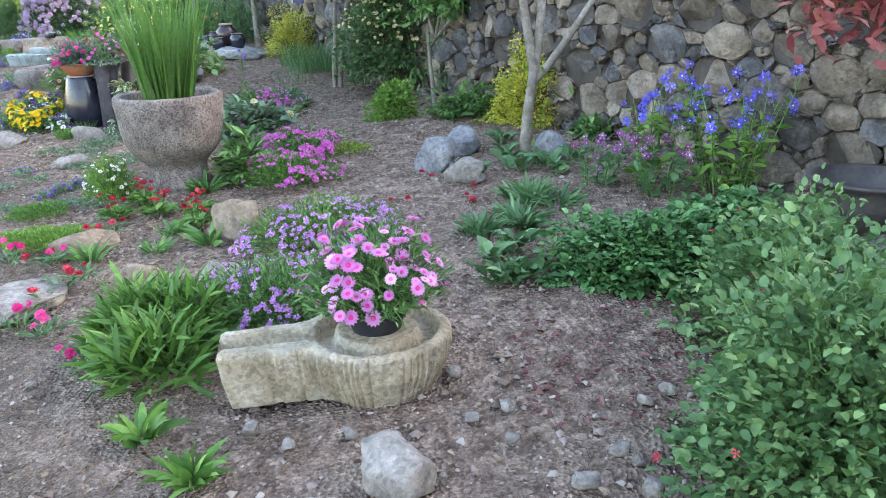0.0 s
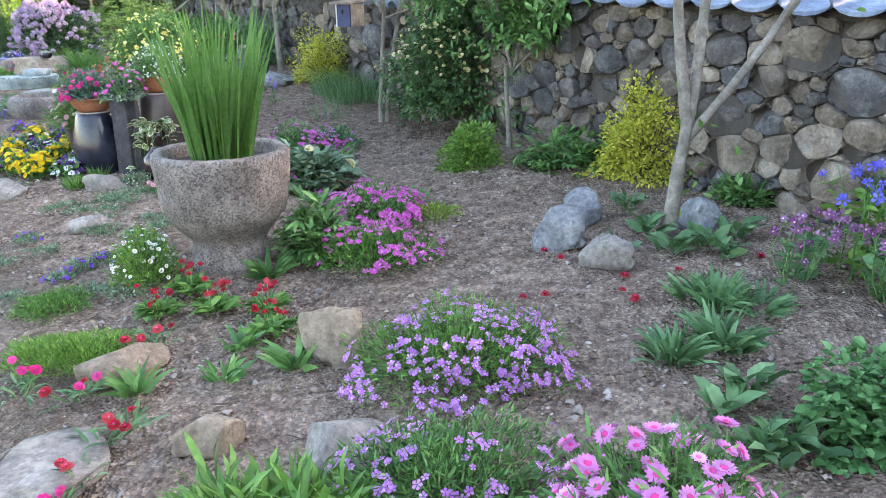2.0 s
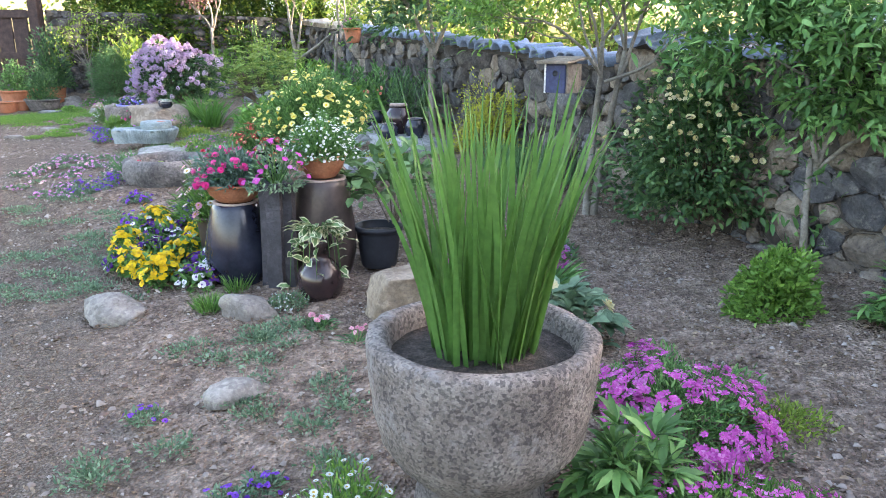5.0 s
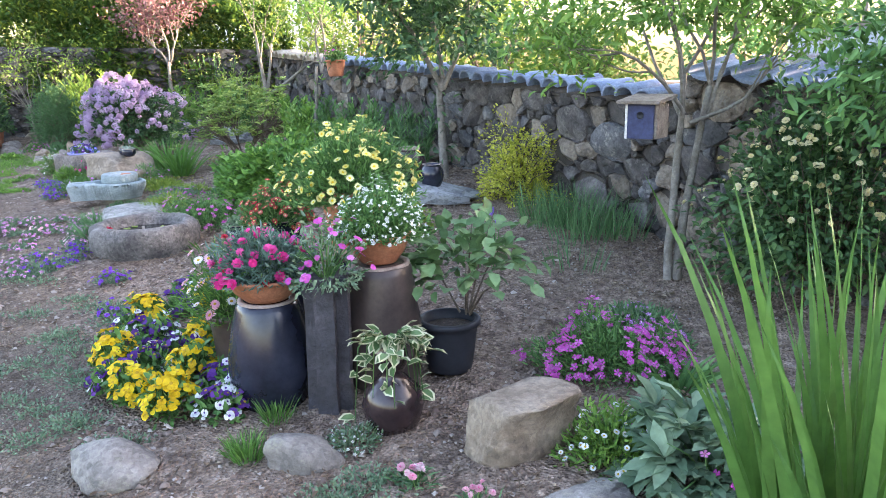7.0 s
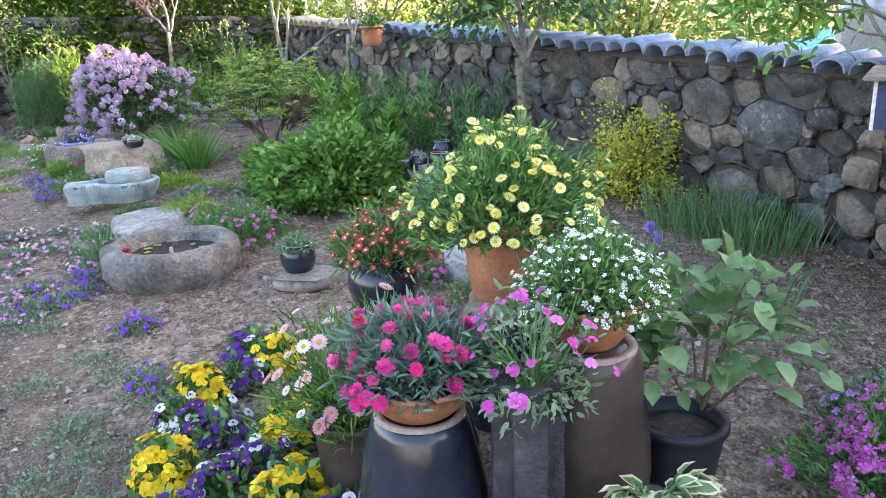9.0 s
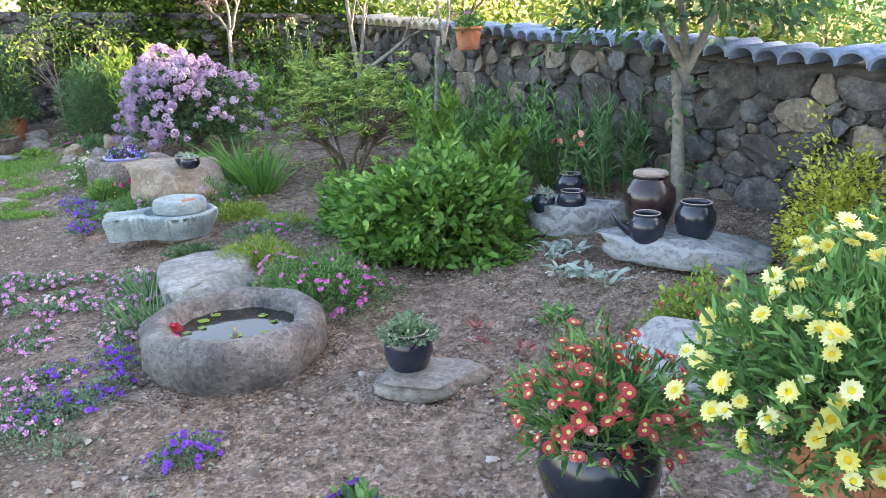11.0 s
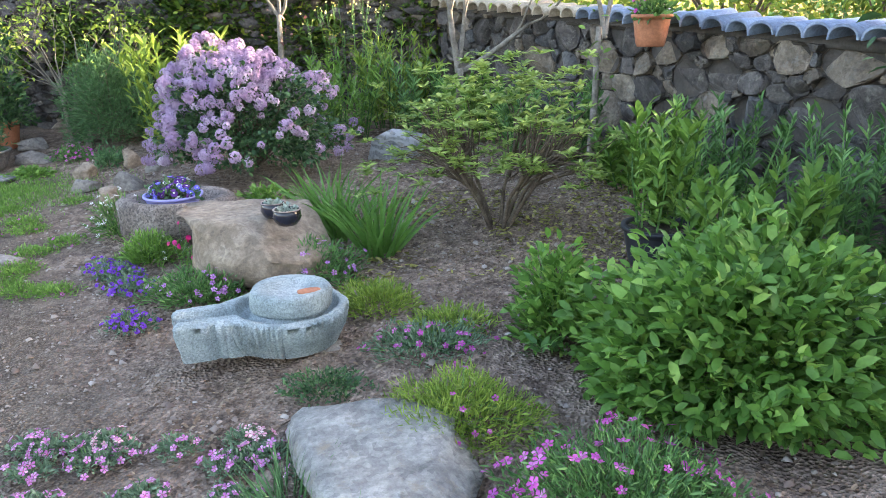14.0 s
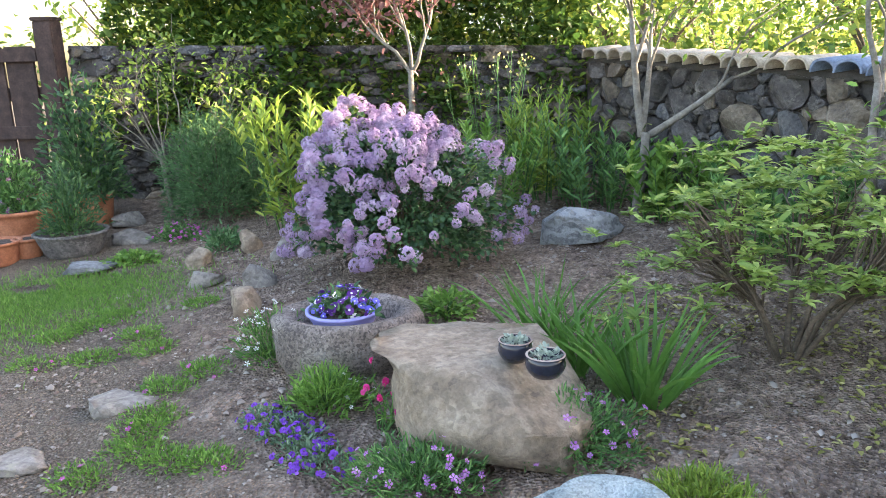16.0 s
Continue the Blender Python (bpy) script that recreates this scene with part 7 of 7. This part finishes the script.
kx, ky = -3.62, 10.42
pot("plastic_pot", "black plastic pot of upright green shoots", kx, ky, None, 0.12, 0.155, 0.18, "black_plastic")
shoots("upright light green shoots growing from a black pot", kx, ky, 14, 0.52, 0.14, "bright", 0.075, 0.024, z=JZ(kx, ky, 0.14))
for (x, y), n, h, rad, lf, le, wi in (((-3.32, 10.15), 20, 0.48, 0.24, "bright", 0.085, 0.028), ((-2.85, 10.35), 26, 0.62, 0.28, "mid", 0.072, 0.014), ((-2.55, 10.1), 20, 0.55, 0.22, "blue_green", 0.085, 0.010), ((-3.2, 10.9), 30, 0.55, 0.34, "mid", 0.072, 0.015), ((-3.50, 11.55), 20, 0.3, 0.26, "bright", 0.085, 0.03),
                                      ((-3.95, 12.2), 26, 0.50, 0.32, "mid", 0.075, 0.018), ((-4.35, 12.9), 24, 0.45, 0.30, "bright", 0.09, 0.026), ((-5.0, 13.6), 34, 0.75, 0.36, "lime", 0.085, 0.016), ((-5.5, 13.2), 30, 0.62, 0.36, "bright", 0.08, 0.018), ((-4.75, 13.3), 24, 0.5, 0.3, "mid", 0.08, 0.015)):
    shoots("dense upright green perennial shoots by the wall", x, y, n, h, rad, lf, le, wi)
tall_flowers("mustard_plant", "tall yellow-green flowering stems by the far wall", -5.45, 13.85, 22, 1.0, 0.40, "lime", "star", "pale_yellow", "yellow", 0.02, 3, "", 16, 0.07, 0.012)
# sunlight on this shaded clump is put into its yellow-green leaf colour
shoots("bamboo-like leafy clump behind the lilac, sunlight put into its yellow-green", -6.75, 13.35, 46, 0.88, 0.42, "lime", 0.13, 0.028, 26, "", "golden_clump")

# ---------------- lilac, azalea and their neighbours ----------------
lx, ly = -5.91, 12.01
ly += 0.22
lil = plant("lilac", "lilac bush covered with mauve flower panicles", "shrub", lx, ly, 0.52, 0.44, 0.40, ("dark", 9500, 0.036, 0.024, 0.2), [], low=0.95, base=0.38, lump=0.3, stem_mat="twig", stems=60, flat=0.3)
rl = np.random.default_rng(91)
q, qd = dome_points(900, 0.54, 0.46, 0.42, rl, 0.95, 0.6, 0.3, _seed[0])
q[:, 2] += 0.38
tuft = vnoise(q[:, 0] + q[:, 2], q[:, 1] + q[:, 2] * 0.8, 0.13, 17) > -0.24
keepq = tuft & ((qd[:, 0] - 0.5 * qd[:, 2] < 0.15) | (rl.random(900) < 0.22))
head_parts("flower_panicle", "panicle", q[keepq], unit(qd[keepq] + [0, 0, 0.35]), 0.072 * (0.7 + 0.6 * rl.random(int(keepq.sum()))), [L["lilac"]], lil, rl)
plant("rosemary", "grey-green needle-leaved rounded shrub", "shrub", -7.54, 13.80, 0.40, 0.36, 0.56, ("blue_green", 19000, 0.045, 0.007, 0.4), low=0.5, base=0.26, stem_mat="twig", stems=40)
ax, ay = -4.29, 11.02
az = thing("azalea", "open azalea shrub with light green leaf whorls", "shrub", ax, ay)
ra2 = np.random.default_rng(404)
q, qd = dome_points(310, 0.56, 0.46, 0.34, ra2, 0.55, 0.75, 0.4, 9)
q[:, 2] += 0.46
pieces = []
for i in range(9):
    a = i * 0.7 + ra2.normal() * 0.2
    k = np.array([math.cos(a) * 0.28, math.sin(a) * 0.24, 0.34 + 0.1 * ra2.random()])
    pieces.append(tube([[math.cos(a) * 0.03, math.sin(a) * 0.03, -0.04], k * [0.45, 0.45, 0.5] + ra2.normal(size=3) * 0.015, k], [0.013, 0.010, 0.006], 6, 0.06, i))
    for e in q[np.argsort(np.linalg.norm(q - k * [1.5, 1.5, 1.2], axis=1))[:26]]:
        pieces.append(tube([k * (0.55 + 0.45 * ra2.random()), (k + e) / 2 + ra2.normal(size=3) * 0.03, e], [0.005, 0.0035, 0.002], 4))
v, f = joined(pieces)
part("branching", mk_mesh("branching", v, f, M["twig"]), az)
P, D = [], []
for e, w in zip(q, qd):
    for j in range(13):
        a = j * 2.4 + ra2.random()
        P.append(e + ra2.normal(size=3) * 0.006)
        D.append([math.cos(a), math.sin(a), 0.25 + 0.7 * ra2.random() ** 2])
P, D = np.array(P), np.array(D)
ln = 0.060 * (0.6 + 0.6 * ra2.random(len(P)))
part("foliage", leaf_mesh("foliage", P, D, ln, ln * 0.30, L["azalea"], ra2, flat=0.7), az)
for (x, y), n, le in (((-4.86, 10.72), 80, 0.44), ((-5.06, 10.95), 60, 0.42), ((-5.20, 11.20), 50, 0.40)):
    strap_plant("daylily", "arching green strap leaves of a daylily", "plant", x, y, n, le, 0.018, 0.75, 0.75, "grass", group="daylily clumps", foot=0.09, single=True)
rock("boulder", "flat-topped blue-grey boulder on bare soil", -4.91, 12.64, 0.52, 0.32, 0.19, 74, "marble_rock", 5, cuts=20)
rock("boulder", "large flat-topped tan sandstone boulder", -5.39, 10.64, 0.84, 0.70, 0.31, 72, "beige_rock", -35, flat_top=0.36, z=0.53)
for (x, y), r0 in (((-5.30, 10.50), 0.056), ((-5.21, 10.38), 0.062)):
    onggi("small_jar", "small dark bowl-shaped pot on the boulder", x, y, 0.835, r0, 0.066, "onggi", 0.92, JG)
    plant("succulent", "pale green rosette succulents in a small pot", "plant", x, y, r0 * 0.75, r0 * 0.75, 0.03, ("silver", 90, 0.02, 0.012, 0.5), z=0.885, stems=0)


def stone_planter(x, y):
    root = thing("stone_trough", "rounded granite trough planter", "trough", x, y, rz=10)
    me = lathe("body", [(0.20, -0.04), (0.235, 0.04), (0.25, 0.12), (0.245, 0.19), (0.22, 0.215), (0.175, 0.205), (0.15, 0.15), (0, 0.12)], M["granite"], 56, 0.016, 7)
    me.transform(Matrix.Diagonal((1.25, 1.0, 1.0, 1)))
    part("body", me, root)
    return root


px, py = -5.98, 11.12
stone_planter(px, py)
bowl_pot("plastic_bowl", "lavender plastic bowl set in the stone trough", px - 0.01, py - 0.02, JZ(px, py, 0.125), 0.145, 0.10, "lavender_plastic")
plant("pansy", "blue and white pansies filling a bowl", "flower", px - 0.01, py - 0.02, 0.14, 0.12, 0.10, ("dark", 260, 0.04, 0.018, 0.3), [("pansy", "violet", "white", 34, 0.036, True, 1.05), ("pansy", "blue", "white", 20, 0.036, True, 1.05), ("pansy", "white", "violet", 14, 0.034, True, 1.02)], z=JZ(px, py, 0.20), group=PA, stems=0)
ED = "rounded edging stones"
for (x, y), w, h in (((-6.67, 12.09), 0.17, 0.17), ((-6.62, 11.68), 0.15, 0.16), ((-6.67, 12.60), 0.20, 0.18), ((-7.04, 12.21), 0.18, 0.09), ((-7.23, 12.58), 0.14, 0.14), ((-8.01, 13.32), 0.24, 0.13), ((-8.29, 13.78), 0.2, 0.14), ((-7.00, 12.87), 0.14, 0.16)):
    rock("edging_stone", "rounded grey-tan stone edging the bed", x, y, w * 1.25, w, h * 0.8, int(w * 900 + h * 100 + x * 7), "pale_rock" if w > 0.16 else "beige_rock", x * 40, ED, category="stone")
plant("white_campion", "white daisy-like flowers on slender stems", "flower", -6.31, 11.12, 0.16, 0.14, 0.22, ("grass", 620, 0.05, 0.006, 0.8), [("star", "white", "pale_yellow", 60, 0.024, True, 1.1)])
plant("white_campion", "bright green clump with few white flowers", "flower", -5.98, 10.73, 0.15, 0.12, 0.13, ("bright", 1100, 0.05, 0.008, 0.7), [("star", "white", "pale_yellow", 10, 0.022, True, 1.1)])
tall_flowers("thrift", "small pink globe flowers on thin stems", -5.75, 10.57, 9, 0.15, 0.07, "bright", "pompon", "hot", "hot", 0.028, 1, "", 4, 0.05, 0.006)
for x, y in ((-6.09, 10.54), (-6.00, 10.47), (-5.90, 10.34), (-6.18, 10.62), (-6.06, 10.55), (-5.76, 10.00), (-5.98, 10.40), (-5.78, 10.00), (-4.69, 8.23), (-4.89, 8.16), (-4.64, 8.06), (-4.75, 8.29), (-4.64, 7.93), (-4.82, 7.92), (-4.21, 7.63), (-3.98, 7.14), (-4.71, 7.99), (-4.20, 7.66)):
    plant("violet_patch", "low purple flowers creeping through gravel", "flower", x, y, 0.09, 0.08, 0.06, ("grey", 260, 0.024, 0.008, 0.5), [("pansy", "purple_bloom", "violet", 20, 0.024, False, 1.15)], group="violet patches", stems=0)
plant("creeping_phlox", "pale violet phlox cushion before the boulder", "flower", -5.15, 10.44, 0.24, 0.18, 0.16, ("mid", 2600, 0.035, 0.007, 0.5), [("phlox", "phlox", "magenta", 60, 0.026, False, 1.04)], group=CR)
plant("creeping_phlox", "soft green phlox cushion by the millstone", "flower", -5.59, 10.25, 0.22, 0.14, 0.12, ("mid", 1900, 0.035, 0.006, 0.6), [("phlox", "phlox", "violet", 40, 0.024, False, 1.04)], group=CR)
plant("sedum_mound", "lime-green fine-leaved mound on soil", "plant", -4.80, 10.11, 0.17, 0.14, 0.10, ("lime", 1500, 0.04, 0.006, 0.7), stems=0)
plant("sedum_mound", "low lime-green cushion on soil", "plant", -4.50, 9.90, 0.18, 0.13, 0.07, ("lime", 1200, 0.035, 0.006, 0.6), stems=0)
plant("small_shrub", "low light green plant beside the trough", "plant", -5.62, 11.53, 0.14, 0.12, 0.12, ("bright", 320, 0.05, 0.022, 0.3), flat=0.5)
rl2 = np.random.default_rng(12)
for i in range(60):
    x, y = rl2.uniform(-5.75, -4.75), rl2.uniform(7.7, 9.3)
    plant("pink_saponaria", "low pink flowering mat in gravel", "flower", x, y, 0.07, 0.06, 0.035, ("grey", 330, 0.02, 0.007, 0.5), [("phlox", "blush" if i % 5 == 0 else "pink", "hot", 13, 0.027, False, 1.2)], group="pink mats", stems=0)
strap_plant("grass_tuft", "blue-green grassy tuft by the rock", "grass", -4.74, 8.61, 120, 0.2, 0.007, 0.7, 0.5, "blue_green", group="grass tufts", foot=0.10)
strap_plant("grass_tuft", "blue-green grassy tuft by the basin", "grass", -4.89, 8.93, 90, 0.17, 0.007, 0.7, 0.5, "blue_green", group="grass tufts", foot=0.09)
plant("thyme_mat", "dark green thyme mat beside the millstone", "plant", -4.89, 9.49, 0.15, 0.10, 0.06, ("dark", 900, 0.02, 0.008, 0.4), stems=0)
for i in range(90):
    x, y = rl2.uniform(-5.0, -3.2), rl2.uniform(5.8, 8.3)
    if 0.6 * y + x < 0.3 and (x + 4.33) ** 2 + (y - 8.27) ** 2 > 0.3 and 0.6 * y + x > -1.2:
        plant("ground_thyme", "thin grey-green creeping mat in gravel", "plant", x, y, 0.13, 0.10, 0.02, ("grey", 230, 0.018, 0.008, 0.4), group="creeping mats", stems=0, lump=0.6)
for i in range(26):
    x, y = rl2.uniform(-2.9, -1.9), rl2.uniform(4.0, 5.6)
    plant("ground_thyme", "thin grey-green creeping mat in gravel", "plant", x, y, 0.10, 0.08, 0.025, ("grey", 200, 0.02, 0.009, 0.4), group="creeping mats", stems=0, lump=0.6)


def lawn():
    r = np.random.default_rng(8)
    n = 15000
    cx, cy = -7.91, 12.01
    x, y = cx + r.normal(size=n) * 0.42, cy + r.normal(size=n) * 0.36
    k = vnoise(x, y, 0.3, 5) > -0.12 - 0.3 * np.exp(-((x - cx) ** 2 + (y - cy) ** 2) / 0.2)
    x, y = x[k], y[k]
    n = len(x)
    p = np.stack([x, y, gz(x, y) + 0.05 * vnoise(x, y, 0.9, 1) + 0.004], 1)
    d = unit(np.stack([r.normal(size=n) * 0.5, r.normal(size=n) * 0.5, np.ones(n)], 1))
    ob = new("moss_lawn", blade_mesh("moss_lawn", p, d, 0.02 + 0.025 * r.random(n), np.full(n, 0.005), 0.5 * r.random(n), L["bright"], r, 2))
    tagged(ob, "patchy bright green moss and grass by the path", "grass", kind="stuff")


lawn()
for x, y in ((-7.39, 11.15), (-7.31, 11.74), (-7.38, 11.60), (-7.48, 11.47), (-6.43, 10.39), (-6.62, 10.68), (-6.57, 11.05), (-7.05, 11.45), (-7.15, 11.20), (-6.91, 11.28), (-6.68, 10.90), (-6.61, 10.60), (-6.58, 10.46), (-6.29, 10.38), (-6.67, 10.30), (-6.90, 11.83)):
    plant("moss_tuft", "small green tuft with pink bloom in gravel", "plant", x, y, 0.12, 0.10, 0.03, ("bright", 520, 0.022, 0.006, 0.6), [("phlox", "magenta", "hot", 2, 0.024, False, 1.1)], group="moss tufts", stems=0)
rock("stepping_stone", "flat pale stone set in the gravel path", -6.78, 10.77, 0.26, 0.20, 0.04, 81, "pale_rock", 20, flat_top=0.3, category="stone")
rock("stepping_stone", "worn flat stone at the path's edge", -6.95, 10.39, 0.24, 0.18, 0.03, 82, "pale_rock", 0, flat_top=0.3, category="stone")
plant("creeping_phlox", "magenta phlox by the edging stones", "flower", -7.66, 13.29, 0.20, 0.14, 0.12, ("mid", 800, 0.035, 0.008, 0.5), [("phlox", "magenta", "magenta", 90, 0.026, False, 1.04)], group=CR)
plant("low_plant", "low green leafy plant at the bed's edge", "plant", -7.75, 12.80, 0.18, 0.12, 0.06, ("bright", 420, 0.04, 0.022, 0.3), flat=0.6, stems=0)
plant("low_plant", "blue-green low plant beside stones", "plant", -7.19, 12.93, 0.14, 0.12, 0.14, ("blue_green", 500, 0.05, 0.014, 0.5), stems=0)

# pots by the fence
for (x, y), r0, r1, h, mat, lab in (((-8.94, 13.42), 0.18, 0.235, 0.26, "terracotta", "large terracotta pot by the fence"), ((-8.36, 13.12), 0.17, 0.235, 0.17, "granite_grey", "wide dark stone bowl planter"), ((-8.63, 13.04), 0.07, 0.095, 0.15, "terracotta", "small empty terracotta pot"), ((-8.58, 13.81), 0.12, 0.16, 0.26, "terracotta", "tall terracotta pot behind others"), ((-8.77, 12.92), 0.11, 0.14, 0.16, "terracotta", "shallow terracotta pot on paving"), ((-8.97, 13.84), 0.13, 0.17, 0.24, "terracotta", "old terracotta pot by the wall")):
    pot("terracotta_pot" if mat == "terracotta" else "stone_bowl", lab, x, y, None, r0, r1, h, mat)
x, y = -8.36, 13.12
plant("potted_conifer", "grey-green bushy plant in a stone bowl", "shrub", x, y, 0.2, 0.18, 0.42, ("dark", 1500, 0.05, 0.012, 0.5), z=JZ(x, y, 0.16), low=0.1)
x, y = -8.94, 13.42
plant("potted_azalea", "reddish-leaved shrub in a large pot", "shrub", x, y, 0.22, 0.2, 0.42, ("mid", 1300, 0.05, 0.018, 0.4), [("star", "plum_bloom", "plum_bloom", 40, 0.03, False, 1.0)], z=JZ(x, y, 0.24), low=0.1)
x, y = -8.58, 13.81
plant("potted_shrub", "leafy green shrub in a tall pot", "shrub", x, y, 0.3, 0.25, 0.85, ("dark", 1900, 0.07, 0.026, 0.3), z=JZ(x, y, 0.24), low=0.1)
rock("paving_slab", "grey-blue flat paving stone by the pots", -8.01, 12.70, 0.36, 0.26, 0.04, 83, "grey_rock", 0, flat_top=0.3, category="stone")

# trees further along
tree("leaning_tree", "slender grey tree leaning with a bare trunk", -3.74, 11.71, [((0, 0, -0.05), (0.10, 0.25, 1.0), 0.95, 0.026, 0, 0, 0), ((0.09, 0.20, 0.82), (-0.25, 0.3, 0.9), 0.5, 0.016, 2, 3, 0.5), ((0.09, 0.20, 0.84), (0.3, 0.35, 0.9), 0.55, 0.016, 2, 3, 0.5)], "bright", 7, 0.06, 0.024, seed=41)
tree("forked_tree", "pale forked tree with a curved side branch", -4.55, 13.0, [((0, 0, -0.05), (0.03, 0.0, 1.0), 0.58, 0.040, 0, 0, 0), ((0.02, 0, 0.50), (-0.18, 0, 1.0), 0.7, 0.026, 2, 3, 0.5), ((0.02, 0, 0.48), (0.75, -0.1, 0.45), 0.62, 0.024, 2, 2, 0.5), ((0.02, 0, 0.52), (0.15, 0.2, 1.0), 0.6, 0.02, 2, 3, 0.5)], "hedge", 6, 0.06, 0.028, seed=42)
tree("purple_tree", "small tree with purple-red leaves and pale trunk", -6.05, 13.9, [((0, 0, -0.05), (0.0, 0.0, 1.0), 0.98, 0.034, 0, 0, 0), ((0, 0, 0.90), (-0.5, 0, 0.9), 0.5, 0.016, 2, 4, 0.6), ((0, 0, 0.90), (0.5, 0, 0.9), 0.5, 0.016, 2, 4, 0.6), ((0, 0, 0.92), (0.1, 0.2, 1.0), 0.5, 0.016, 2, 4, 0.6)], "purple_leaf", 6, 0.055, 0.028, seed=43)
tree("bare_shrub", "twiggy open shrub with few young leaves", -7.9, 13.75, [((0, 0, -0.05), (-0.2, 0, 1.0), 0.6, 0.02, 3, 3, 0.5), ((0.1, 0, -0.05), (0.25, 0.05, 1.0), 0.6, 0.02, 3, 3, 0.5), ((0, 0.05, -0.05), (0.0, 0.2, 1.0), 0.6, 0.02, 3, 3, 0.5)], "lime", 2, 0.05, 0.022, "shrub", "bark", seed=44)
hp = pot("hanging_pot", "terracotta pot hanging from a branch before the wall", -3.45, 11.62, 1.50, 0.075, 0.10, 0.17, "terracotta")
for a in (0.3, 2.4, 4.5):
    part("wire", mk_mesh("wire", *tube([[math.cos(a) * 0.105, math.sin(a) * 0.105, 0.165], [0.0, 0.0, 0.45], [-0.02, 0.0, 0.75]], [0.002, 0.002, 0.002], 4), M["iron"]), hp)
plant("petunia", "magenta petunias in the hanging pot", "flower", -3.45, 11.62, 0.11, 0.11, 0.14, ("mid", 260, 0.05, 0.02, 0.3), [("pansy", "magenta", "hot", 10, 0.04, True, 1.05)], z=1.65)
